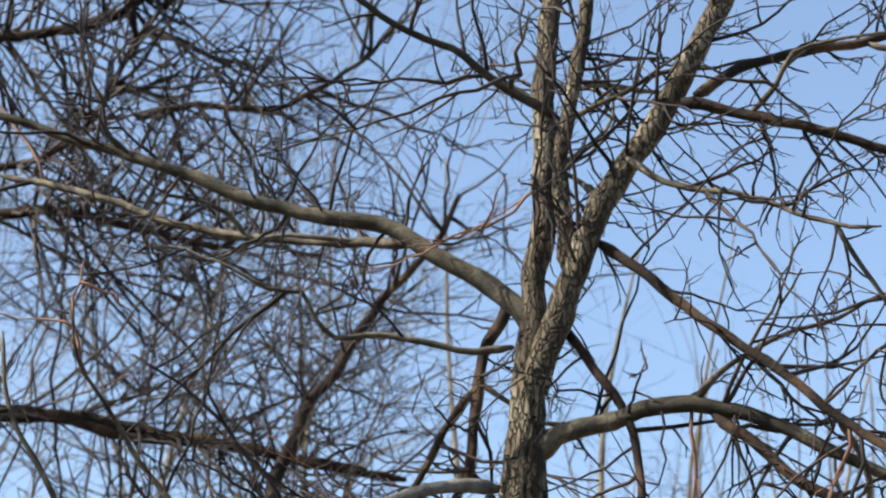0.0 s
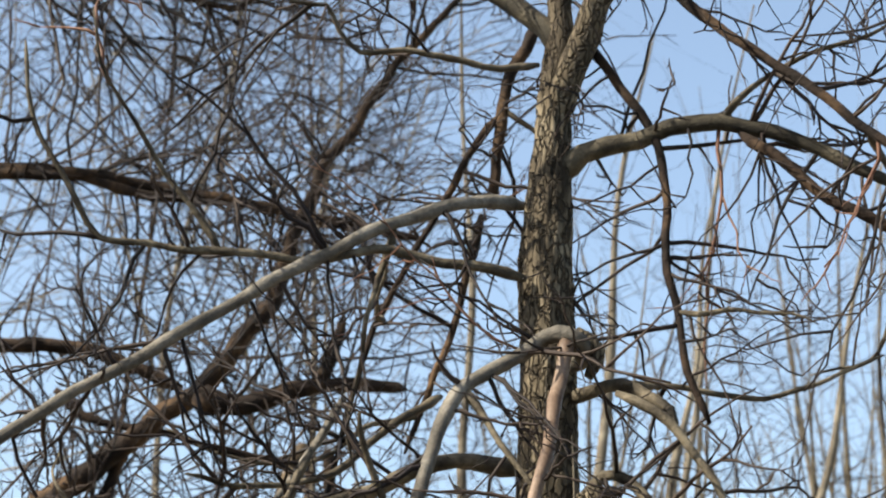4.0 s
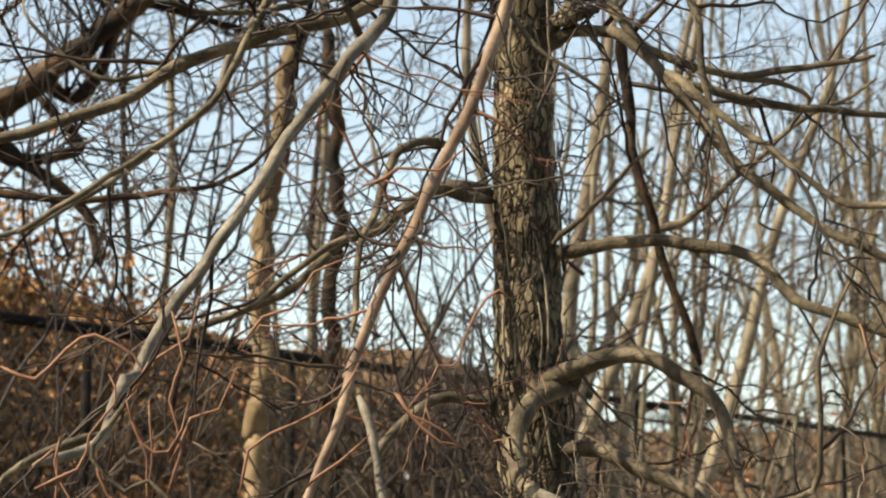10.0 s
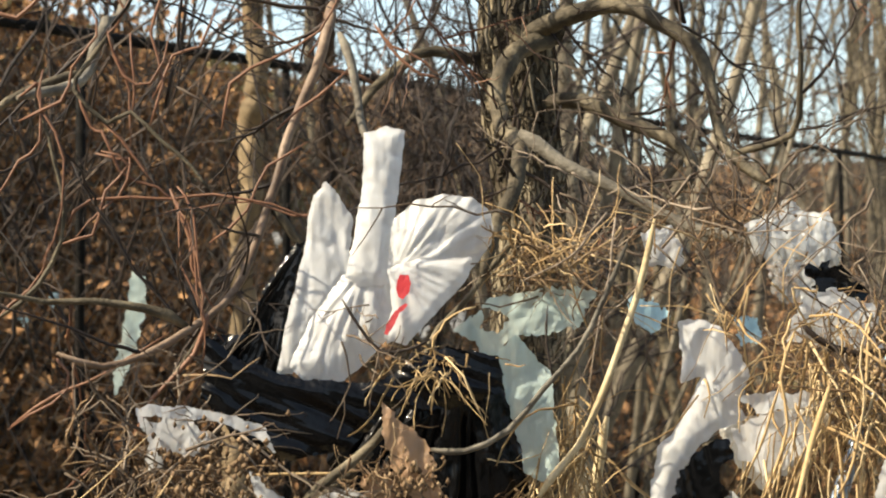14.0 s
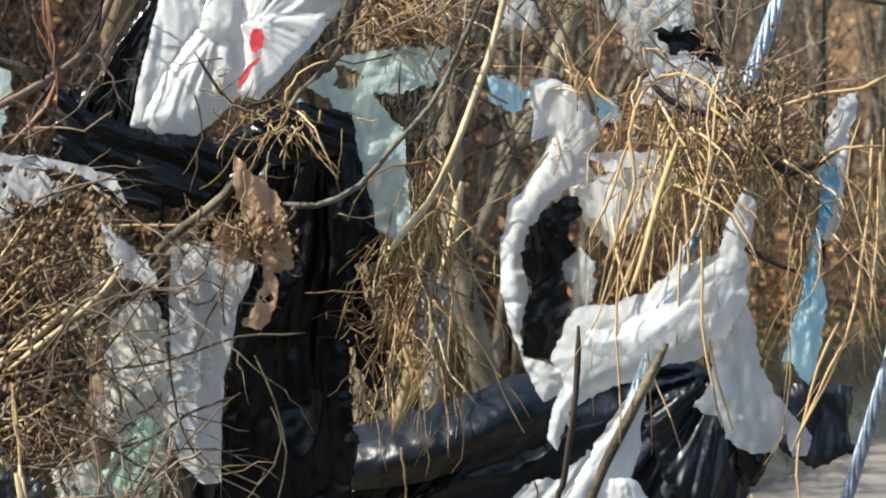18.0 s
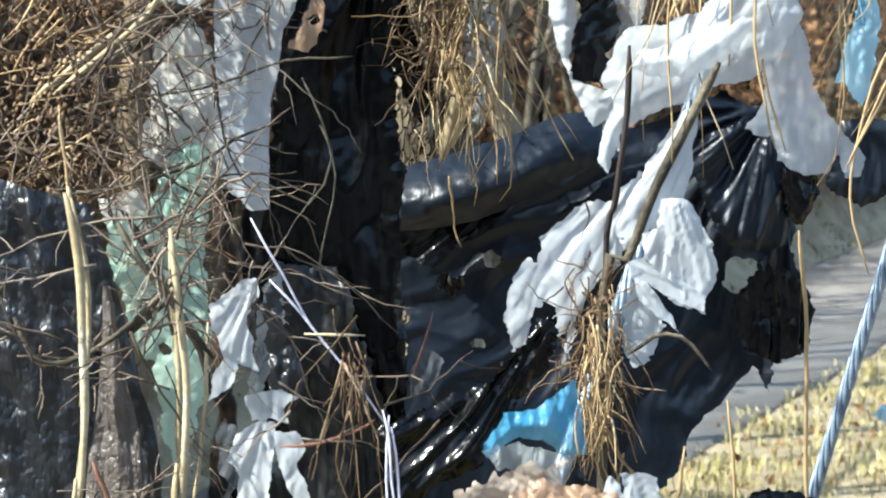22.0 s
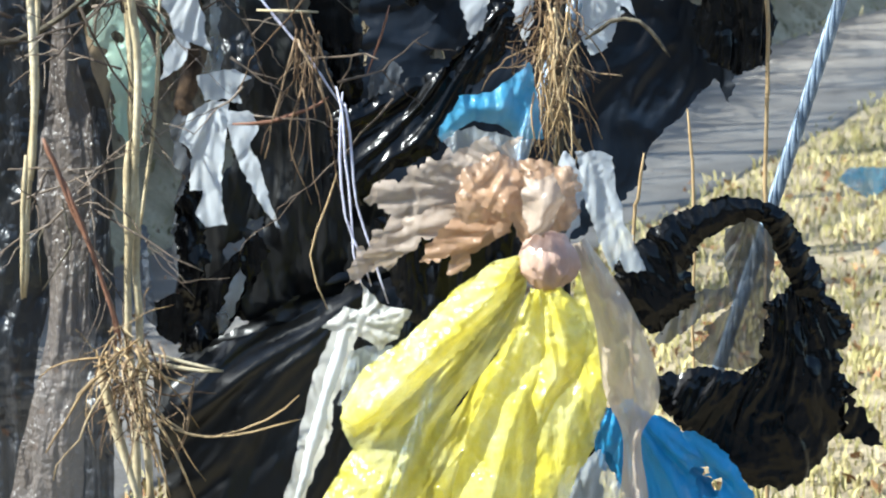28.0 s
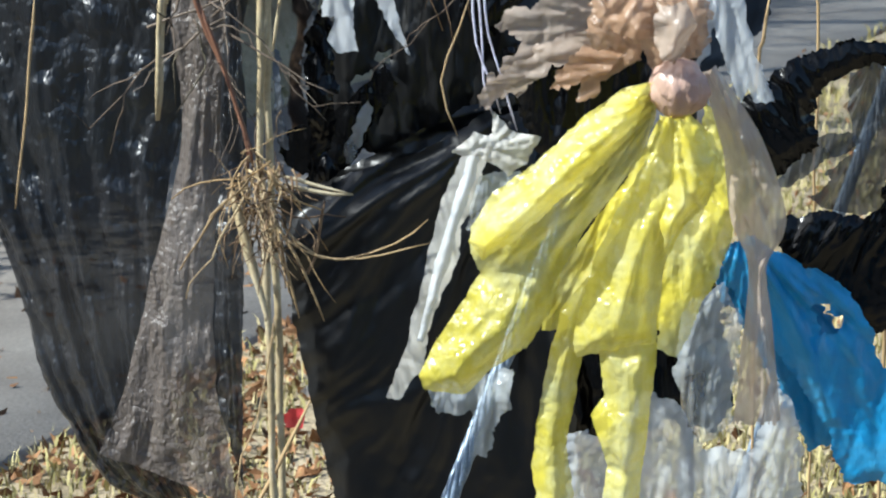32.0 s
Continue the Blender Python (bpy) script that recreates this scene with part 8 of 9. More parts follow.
rag("lower_part", BLACK, [(0.401, 2.770, 0.623), (0.405, 2.770, 0.655), (0.453, 2.770, 0.666), (0.506, 2.770, 0.658), (0.530, 2.770, 0.676), (0.537, 2.770, 0.753), (0.565, 2.770, 0.772), (0.613, 2.770, 0.752), (0.643, 2.770, 0.728), (0.643, 2.770, 0.689), (0.630, 2.770, 0.689), (0.635, 2.770, 0.655), (0.651, 2.770, 0.640), (0.638, 2.770, 0.620), (0.636, 2.770, 0.581), (0.619, 2.770, 0.551), (0.596, 2.770, 0.522), (0.557, 2.770, 0.506), (0.518, 2.770, 0.513), (0.454, 2.770, 0.559)], ring, (0.569, 2.770, 0.830), 7, 0.022, 0.02, 0.004, seed=80, soft=1.0)
ring_rim = rag("rim", BLACK, [(0.526, 2.750, 0.881), (0.555, 2.750, 0.862), (0.579, 2.750, 0.829), (0.599, 2.750, 0.795), (0.609, 2.750, 0.756), (0.639, 2.750, 0.737), (0.634, 2.750, 0.717), (0.600, 2.750, 0.747), (0.576, 2.750, 0.757), (0.552, 2.750, 0.795), (0.539, 2.750, 0.819)], ring, None, 6, 0.016, 0.03, 0.004, seed=801, soft=0.9, lean=-0.8)
ring_film = rag("inner_film", GREY_FILM, [(0.491, 2.830, 0.832), (0.521, 2.830, 0.847), (0.556, 2.830, 0.827), (0.558, 2.830, 0.795), (0.551, 2.830, 0.741), (0.541, 2.830, 0.657), (0.516, 2.830, 0.646), (0.462, 2.830, 0.660), (0.447, 2.830, 0.673), (0.476, 2.830, 0.694), (0.467, 2.830, 0.706), (0.491, 2.830, 0.721), (0.505, 2.830, 0.735), (0.494, 2.830, 0.781)], ring, (0.526, 2.830, 0.854), 8, 0.014, 0, 0.003, seed=78, label="grey translucent inner film")
rag("inner_shred", GREY_FILM, [(0.404, 2.840, 0.686), (0.428, 2.840, 0.720), (0.462, 2.840, 0.752), (0.496, 2.840, 0.757), (0.516, 2.840, 0.739), (0.496, 2.840, 0.727), (0.462, 2.840, 0.715), (0.443, 2.840, 0.696), (0.424, 2.840, 0.681)], ring, None, 7, 0.008, 0, 0.003, seed=781, label="grey translucent shred").parent = ring_film
rag("tail", BLACK, [(0.637, 2.760, 0.630), (0.664, 2.760, 0.608), (0.689, 2.760, 0.563), (0.669, 2.760, 0.566), (0.635, 2.760, 0.576)], ring, None, 7, 0.010, 0, 0.005, seed=79)

# ---- tall smoky sheets at the reeds ----
smoke = thing("plastic_sheet", (-0.3, 2.25, 0.8), "tall smoky black translucent plastic sheet", "plastic sheet")
film("sheet", SMOKE, [(-0.533, 2.30, 1.349), (-0.542, 2.30, 1.111), (-0.531, 2.30, 0.971)] + [(-0.490, 2.30, 0.776), (-0.464, 2.30, 0.690), (-0.432, 2.30, 0.572), (-0.381, 2.30, 0.477), (-0.315, 2.30, 0.433)], [(-0.279, 2.28, 1.275), (-0.245, 2.28, 1.151), (-0.212, 2.28, 0.983)] + [(-0.284, 2.28, 0.847), (-0.305, 2.28, 0.702), (-0.302, 2.28, 0.567), (-0.281, 2.28, 0.447)], smoke, 5, 0.010, 0.02, 0.02, nu=70, nv=90, seed=81, crumple=0.006)
film("brown_layer", BROWN_SMOKE, [(-0.263, 2.26, 1.198), (-0.271, 2.26, 1.090), (-0.286, 2.26, 0.976)] + [(-0.280, 2.26, 0.850), (-0.314, 2.26, 0.707), (-0.340, 2.26, 0.603), (-0.373, 2.26, 0.510)], [(-0.255, 2.25, 1.198), (-0.240, 2.25, 1.091), (-0.215, 2.25, 0.977)] + [(-0.235, 2.25, 0.852), (-0.245, 2.25, 0.710), (-0.247, 2.25, 0.607), (-0.229, 2.25, 0.458)], smoke, 2, 0.005, 0.01, 0.02, nu=40, nv=70, seed=82, crumple=0.005)
film("edge", SMOKE, [(-0.228, 2.24, 1.059), (-0.237, 2.24, 0.848), (-0.247, 2.24, 0.713), (-0.247, 2.24, 0.579)], [(-0.221, 2.23, 1.060), (-0.209, 2.23, 0.850), (-0.216, 2.23, 0.715), (-0.220, 2.23, 0.484)], smoke, 2, 0.006, 0.005, 0.03, nu=20, nv=60, seed=83)

# ---- steel guy cables ----
def cable(points, r):
    line = spline(points, 0.01)
    ob = thing("steel_cable", points[-1], "blue-grey stranded steel guy cable", "cable")
    for s in range(7):
        a = np.arange(len(line)) * 0.01 / 0.16 * 6.28 + s * 6.28 / 6
        rr = 0 if s == 6 else r * 0.62
        ln = line + np.c_[np.cos(a) * rr, np.sin(a) * rr, np.zeros(len(line))]
        t = Tubes()
        t.add(ln, np.full(len(line), r * 0.40), 7)
        t.object("strand", STEEL, ob, "", ob.location)

def straight(a, b, top, low):
    a, b = np.array(a), np.array(b)
    d = (b - a) / (b[2] - a[2])
    return [tuple(a + d * (top - a[2])), tuple(b + d * (low - b[2]))]

cable(straight([(0.552, 2.62, 1.867)][0], [(0.001, 2.22, 0.489)][0], 3.4, -0.05), 0.0095)
cable(straight([(0.670, 2.95, 1.146)][0], [(0.580, 2.95, 0.854)][0], 3.0, -0.05), 0.0095)

# litter on the grass by the path
for k, (x, y, m) in enumerate(((1.90, 8.25, BLUE), (1.72, 7.0, MILKY), (2.05, 7.6, CLEAR), (-0.27, 4.0, CLEAR), (-0.30, 3.85, RED_PRINT), (-0.2, 3.7, MILKY))):
    a = np.sort(lg.uniform(0, 6.28, 8))
    s = 0.12 if k == 0 else 0.07 if k < 3 else 0.035
    rag("litter_scrap", m, [(x + math.cos(q) * s * lg.uniform(0.7, 1.2), y - 0.3 * s * math.sin(q), 0.03 + s * 0.5 + math.sin(q) * s * 0.6) for q in a], None, None, 9, 0.012, 0, 0.004, res=0.008, seed=760 + k, label="crumpled plastic scrap lying on the grass", category="plastic film")


# ---- the shrub: stems and reeds that hold the plastic ----
shrub = thing("shrub", (0.0, 2.5, 0.0), "bare shrub of thin stems and dry reeds", "shrub")
def stem(points, r0, r1, mat=STRAW, name="stem", foot=True):
    pts = list(points)
    if foot:
        x, y, z = pts[-1]
        pts.append((x + 0.01, y, z * 0.5))
        pts.append((x + 0.02, y, -0.03))
    limb(shrub, pts, r0 * 0.8, r1 * 0.8, mat, name, 8, 0.08, 0.0012, 0, flare=0)

stem([(-0.289, 2.20, 1.298), (-0.280, 2.20, 1.230), (-0.278, 2.20, 1.158), (-0.278, 2.20, 1.065), (-0.288, 2.20, 0.964), (-0.295, 2.20, 0.876)], 0.0045, 0.004, REED, "reed", False)
stem([(-0.186, 2.15, 1.259), (-0.178, 2.15, 1.179), (-0.175, 2.15, 1.098), (-0.180, 2.15, 0.994), (-0.188, 2.15, 0.862)], 0.005, 0.005, REED, "reed")
stem([(-0.184, 2.15, 1.035), (-0.187, 2.15, 0.937), (-0.189, 2.15, 0.837)], 0.005, 0.004, REED, "reed", False)
stem([(-0.276, 2.12, 1.027), (-0.280, 2.12, 0.952), (-0.285, 2.12, 0.890)], 0.004, 0.003, REED, "reed", False)
stem([(0.546, 2.90, 1.194), (0.557, 2.90, 1.048), (0.558, 2.90, 0.870)], 0.0035, 0.003, STRAW, "reed")
stem([(0.454, 2.90, 0.975), (0.460, 2.90, 0.915), (0.463, 2.90, 0.856)], 0.0025, 0.002, STRAW, "reed")
stem([(0.386, 2.80, 0.932), (0.379, 2.80, 0.874), (0.372, 2.80, 0.816)], 0.003, 0.002, STRAW, "reed")
stem([(0.200, 2.420, 1.803), (0.179, 2.420, 1.724), (0.158, 2.420, 1.657), (0.136, 2.420, 1.602), (0.115, 2.420, 1.559), (0.073, 2.420, 1.507)], 0.0042, 0.005, REED, "stem", False)
stem([(0.169, 2.400, 1.776), (0.142, 2.400, 1.716), (0.115, 2.400, 1.661), (0.078, 2.400, 1.619), (0.042, 2.400, 1.579), (-0.006, 2.400, 1.557), (-0.042, 2.400, 1.558)], 0.0036, 0.0042, LIMB_GREY, "stem", False)
stem([(0.084, 2.410, 1.710), (0.081, 2.410, 1.668), (0.091, 2.410, 1.619)], 0.0018, 0.0015, TWIG, "stem", False)
stem([(-0.134, 2.380, 1.717), (-0.116, 2.380, 1.689), (-0.095, 2.380, 1.662), (-0.065, 2.380, 1.665), (-0.041, 2.380, 1.674)], 0.0022, 0.002, TWIG, "stem", False)
stem([(-0.334, 2.360, 1.362), (-0.246, 2.360, 1.379), (-0.158, 2.360, 1.391), (-0.087, 2.360, 1.418), (-0.016, 2.360, 1.421)], 0.002, 0.0016, LIMB, "stem", False)
stem([(-0.332, 2.350, 1.280), (-0.268, 2.350, 1.289), (-0.180, 2.350, 1.309), (-0.139, 2.350, 1.336), (-0.091, 2.350, 1.355)], 0.0026, 0.002, LIMB, "stem", False)
stem([(-0.156, 2.340, 1.492), (-0.168, 2.340, 1.509), (-0.133, 2.340, 1.536), (-0.098, 2.340, 1.565), (-0.084, 2.340, 1.586)], 0.007, 0.006, LIMB, "stem", False)
stem([(-0.316, 2.300, 1.385), (-0.264, 2.300, 1.425), (-0.219, 2.300, 1.464), (-0.201, 2.300, 1.498)], 0.0042, 0.003, REED, "stem", False)
stem([(-0.310, 2.280, 1.374), (-0.303, 2.280, 1.324), (-0.298, 2.280, 1.256)], 0.0022, 0.002, STRAW, "straw", False)
stem([(-0.066, 2.300, 1.400), (-0.044, 2.300, 1.354), (-0.033, 2.300, 1.303), (-0.042, 2.300, 1.251), (-0.051, 2.300, 1.205), (-0.041, 2.300, 1.187)], 0.0014, 0.001, LIMB, "straw", False)
stem([(-0.355, 2.300, 1.134), (-0.343, 2.300, 1.108), (-0.321, 2.300, 1.099), (-0.281, 2.300, 1.116), (-0.235, 2.300, 1.147), (-0.194, 2.300, 1.184)], 0.0045, 0.003, LIMB, "stem", False)
stem([(-0.344, 2.200, 1.172), (-0.328, 2.200, 1.139), (-0.312, 2.200, 1.125), (-0.274, 2.200, 1.136), (-0.229, 2.200, 1.166), (-0.184, 2.200, 1.209)], 0.0045, 0.003, LIMB, "stem", False)
stem([(-0.283, 2.180, 1.288), (-0.271, 2.180, 1.228), (-0.270, 2.180, 1.163), (-0.279, 2.180, 1.086)], 0.0035, 0.003, REED, "reed", False)
stem([(-0.061, 2.150, 1.158), (-0.003, 2.150, 1.156)], 0.0026, 0.002, REED, "straw", False)
stem([(-0.120, 2.200, 1.274), (-0.101, 2.200, 1.302), (-0.057, 2.200, 1.279), (-0.035, 2.200, 1.323), (-0.045, 2.200, 1.355)], 0.0014, 0.0012, LIMB, "straw", False)
stem([(-0.085, 2.140, 1.052), (-0.048, 2.140, 1.053), (-0.015, 2.140, 1.064), (0.006, 2.140, 1.077)], 0.0024, 0.0016, TWIG_RED, "stem", False)
stem([(0.261, 2.280, 1.118), (0.287, 2.280, 1.135), (0.315, 2.280, 1.134), (0.336, 2.280, 1.114), (0.347, 2.280, 1.099)], 0.003, 0.002, LIMB, "stem", False)
stem([(0.359, 2.32, 1.412), (0.330, 2.32, 1.355), (0.295, 2.32, 1.286), (0.266, 2.32, 1.210), (0.237, 2.32, 1.158)], 0.007, 0.005, LIMB, "stem")
stem([(0.268, 2.33, 1.430), (0.265, 2.33, 1.361), (0.253, 2.33, 1.274), (0.244, 2.33, 1.174)], 0.004, 0.005, TWIG, "stem")
stem([(-0.104, 2.40, 1.556), (-0.140, 2.40, 1.520), (-0.182, 2.40, 1.483), (-0.230, 2.40, 1.447), (-0.272, 2.40, 1.417)], 0.010, 0.008, LIMB, "stem", False)
stem([(-0.178, 2.36, 1.496), (-0.226, 2.36, 1.472), (-0.297, 2.36, 1.418), (-0.349, 2.36, 1.377)], 0.0055, 0.004, REED, "stem", False)
stem([(-0.250, 2.30, 1.268), (-0.222, 2.30, 1.217), (-0.195, 2.30, 1.159), (-0.172, 2.30, 1.124), (-0.162, 2.30, 1.078)], 0.005, 0.004, TWIG, "stem", False)
stem([(-0.372, 2.30, 1.169), (-0.350, 2.30, 1.122), (-0.327, 2.30, 1.110), (-0.287, 2.30, 1.116), (-0.235, 2.30, 1.155), (-0.199, 2.30, 1.195)], 0.0045, 0.003, LIMB, "stem", False)
stem([(-0.120, 2.20, 1.038), (-0.082, 2.20, 1.043), (-0.043, 2.20, 1.048), (-0.004, 2.20, 1.065)], 0.003, 0.002, TWIG, "stem", False)
stem([(0.067, 2.50, 1.138), (0.058, 2.50, 1.104), (0.042, 2.50, 1.063)], 0.0018, 0.0014, TWIG_RED, "stem", False)
stem([(0.094, 2.75, 1.311), (0.119, 2.75, 1.401), (0.143, 2.75, 1.483), (0.164, 2.75, 1.593)], 0.010, 0.007, REED, "stem", False)
stem([(0.079, 2.50, 1.307), (0.101, 2.50, 1.395), (0.123, 2.50, 1.470)], 0.010, 0.008, REED, "stem", False)
stem([(-0.243, 2.12, 1.006), (-0.218, 2.12, 0.942), (-0.202, 2.12, 0.887), (-0.198, 2.12, 0.843)], 0.0028, 0.002, TWIG_RED, "stem", False)
stem([(-0.394, 2.10, 1.008), (-0.406, 2.10, 0.911), (-0.420, 2.10, 0.807)], 0.0018, 0.0014, STRAW, "stem", False)
stem([(-0.212, 2.10, 0.825), (-0.197, 2.10, 0.770), (-0.184, 2.10, 0.714), (-0.182, 2.10, 0.697)], 0.006, 0.003, REED, "stem", False)
stem([(-0.169, 2.10, 0.842), (-0.131, 2.10, 0.831), (-0.096, 2.10, 0.823)], 0.0025, 0.0015, REED, "stem", False)
stem([(-0.164, 2.10, 0.792), (-0.132, 2.10, 0.765), (-0.089, 2.10, 0.760), (-0.023, 2.10, 0.776)], 0.0014, 0.001, STRAW, "stem", False)
stem([(0.013, 2.10, 1.010), (-0.013, 2.10, 0.935), (0.003, 2.10, 0.881)], 0.0012, 0.001, STRAW, "stem", False)
stem([(-0.143, 2.15, 0.602), (-0.178, 2.15, 0.530), (-0.208, 2.15, 0.452)], 0.0025, 0.002, STRAW, "stem", True)
stem([(-0.173, 2.10, 0.703), (-0.189, 2.10, 0.600), (-0.213, 2.10, 0.518)], 0.0012, 0.001, STRAW, "stem", True)
stem([(0.494, 2.42, 1.668), (0.414, 2.42, 1.656), (0.371, 2.42, 1.674), (0.353, 2.42, 1.692)], 0.006, 0.004, TWIG, "stem", False)
stem([(0.555, 2.40, 1.618), (0.502, 2.40, 1.594), (0.453, 2.40, 1.630)], 0.007, 0.006, TWIG, "stem", False)
for pts in ([(0.305, 2.38, 1.413), (0.317, 2.38, 1.461), (0.347, 2.38, 1.533), (0.372, 2.38, 1.581)], [(0.387, 2.36, 1.414), (0.387, 2.36, 1.497), (0.381, 2.36, 1.568)], [(0.434, 2.36, 1.319), (0.410, 2.36, 1.402), (0.405, 2.36, 1.497), (0.411, 2.36, 1.568)], [(0.522, 2.36, 1.189), (0.501, 2.36, 1.270), (0.518, 2.36, 1.358), (0.547, 2.36, 1.434)], [(0.501, 2.36, 1.308), (0.536, 2.36, 1.381), (0.552, 2.36, 1.411)]):
    stem(pts, 0.0016, 0.0022, STRAW, "straw", False)
stem([(-0.260, 2.120, 1.043), (-0.248, 2.120, 1.019), (-0.234, 2.120, 0.976), (-0.217, 2.120, 0.933), (-0.202, 2.120, 0.884), (-0.193, 2.120, 0.845)], 0.0034, 0.0026, TWIG_RED, "stem", False)
stem([(-0.243, 2.110, 0.988), (-0.238, 2.110, 0.961), (-0.235, 2.110, 0.943), (-0.264, 2.110, 0.900)], 0.0015, 0.0012, LIMB, "stem", False)
stem([(-0.265, 2.110, 0.905), (-0.266, 2.110, 0.946), (-0.260, 2.110, 0.959)], 0.0013, 0.001, LIMB, "stem", False)
stem([(-0.213, 2.100, 0.823), (-0.203, 2.100, 0.790), (-0.193, 2.100, 0.751), (-0.185, 2.100, 0.726)], 0.0062, 0.004, REED, "stem", False)
stem([(-0.171, 2.100, 0.800), (-0.162, 2.100, 0.751), (-0.149, 2.100, 0.701)], 0.0022, 0.0016, STRAW, "straw", False)
stem([(-0.171, 2.100, 0.798), (-0.153, 2.100, 0.762), (-0.125, 2.100, 0.698)], 0.0018, 0.0014, STRAW, "straw", False)
stem([(-0.162, 2.100, 0.833), (-0.130, 2.100, 0.827), (-0.096, 2.100, 0.823)], 0.003, 0.002, REED, "straw", False)
stem([(-0.171, 2.100, 0.790), (-0.142, 2.100, 0.767), (-0.105, 2.100, 0.758), (-0.057, 2.100, 0.774), (-0.025, 2.100, 0.799)], 0.0013, 0.001, STRAW, "straw", False)
stem([(-0.156, 2.200, 1.165), (-0.159, 2.200, 1.100), (-0.171, 2.200, 1.012), (-0.180, 2.200, 0.946)], 0.0026, 0.0022, REED, "reed", False)
stem([(-0.124, 2.110, 0.814), (-0.128, 2.110, 0.786), (-0.133, 2.110, 0.759), (-0.147, 2.110, 0.736)], 0.0022, 0.0018, STRAW_BROWN, "seed_stalk", False)
for pts, r in (([(0.373, 2.340, 1.625), (0.354, 2.340, 1.565), (0.334, 2.340, 1.494), (0.323, 2.340, 1.463)], 0.0042), ([(0.324, 2.350, 1.628), (0.307, 2.350, 1.575), (0.285, 2.350, 1.529)], 0.0022), ([(0.397, 2.340, 1.520), (0.400, 2.340, 1.429), (0.410, 2.340, 1.368), (0.420, 2.340, 1.322)], 0.002), ([(0.376, 2.340, 1.519), (0.372, 2.340, 1.408)], 0.002), ([(0.340, 2.350, 1.682), (0.324, 2.350, 1.631), (0.330, 2.350, 1.580), (0.300, 2.350, 1.499)], 0.0024), ([(0.417, 2.360, 1.683), (0.413, 2.360, 1.611), (0.397, 2.360, 1.545), (0.382, 2.360, 1.510)], 0.0024), ([(0.483, 2.380, 1.661), (0.534, 2.380, 1.677), (0.576, 2.380, 1.680), (0.602, 2.380, 1.696)], 0.003), ([(0.582, 2.360, 1.632), (0.577, 2.360, 1.546), (0.562, 2.360, 1.449), (0.541, 2.360, 1.388), (0.498, 2.360, 1.301)], 0.0022), ([(0.588, 2.350, 1.612), (0.577, 2.350, 1.428)], 0.002), ([(0.524, 2.350, 1.601), (0.549, 2.350, 1.617), (0.595, 2.350, 1.619)], 0.0026)):
    stem(pts, r, r * 0.8, STRAW, "straw", False)
stem([(0.438, 2.360, 1.515), (0.469, 2.360, 1.500), (0.500, 2.360, 1.487)], 0.0042, 0.003, TWIG, "stem", False)
stem([(-0.228, 2.380, 1.533), (-0.119, 2.380, 1.536)], 0.0022, 0.002, STRAW, "straw", False)
stem([(-0.286, 2.160, 1.294), (-0.275, 2.160, 1.231), (-0.272, 2.160, 1.182), (-0.270, 2.160, 1.107), (-0.278, 2.160, 0.997)], 0.0058, 0.004, REED, "reed", False)
stem([(-0.197, 2.260, 1.252), (-0.194, 2.260, 1.178), (-0.191, 2.260, 1.091), (-0.192, 2.260, 0.976)], 0.0052, 0.005, REED, "reed")
stem([(-0.245, 2.200, 1.270), (-0.218, 2.200, 1.223), (-0.189, 2.200, 1.184), (-0.152, 2.200, 1.129)], 0.0052, 0.004, LIMB, "stem", False)
stem([(-0.296, 2.200, 1.377), (-0.293, 2.200, 1.329), (-0.279, 2.200, 1.308)], 0.0015, 0.0012, STRAW, "straw", False)
twine = thing("twine", (0.0, 2.12, 1.1), "thin lilac plastic twine", "twine")
for pts in ([(-0.110, 2.15, 1.269), (-0.082, 2.15, 1.215), (-0.045, 2.15, 1.151), (-0.019, 2.15, 1.123)], [(-0.093, 2.15, 1.210), (-0.051, 2.15, 1.156), (-0.008, 2.15, 1.112), (0.024, 2.15, 1.058)], [(0.013, 2.12, 1.089), (0.023, 2.12, 0.997), (0.027, 2.12, 0.932), (0.038, 2.12, 0.894)], [(0.021, 2.12, 1.073), (0.028, 2.12, 0.997), (0.039, 2.12, 0.954), (0.060, 2.12, 0.882)], [(0.019, 2.12, 1.084), (0.018, 2.12, 1.019), (0.023, 2.12, 0.965), (0.044, 2.12, 0.899)]):
    limb(twine, pts, 0.0011, 0.0010, TWINE, "strand", 5, 0, 0.002, 0)

# ---- straw and flood debris caught on the stems ----
def W(p):
    return p[0]
DEBRIS = "dry flood-borne straw caught on twigs"
tuft("straw_clump", STRAW, W([(0.405, 2.42, 1.637)]), (0.095, 0.08, 0.08), 380, 0.13, 0.8, 0.0015, DEBRIS, seed=31)
tuft("straw_clump", STRAW_BROWN, W([(0.456, 2.45, 1.639)]), (0.10, 0.10, 0.09), 300, 0.11, 0.3, 0.0014, DEBRIS, seed=32)
tuft("straw_clump", STRAW, W([(0.332, 2.40, 1.569)]), (0.05, 0.05, 0.05), 26, 0.22, 0.9, 0.0018, DEBRIS, seed=33, bend=0.25, way=(-0.3, 0, -0.5))
tuft("straw_clump", STRAW_BROWN, W([(-0.318, 2.46, 1.495)]), (0.11, 0.07, 0.09), 420, 0.08, 0.1, 0.0013, DEBRIS, seed=34, bend=0.9)
tuft("straw_clump", STRAW, W([(-0.350, 2.36, 1.412)]), (0.12, 0.08, 0.10), 45, 0.20, 0.0, 0.0016, DEBRIS, seed=35, bend=0.3, way=(0.5, 0, 0.3))
tuft("straw_clump", STRAW_BROWN, W([(-0.252, 2.40, 1.346)]), (0.07, 0.05, 0.07), 90, 0.09, 0.2, 0.0012, DEBRIS, seed=36, bend=0.9)
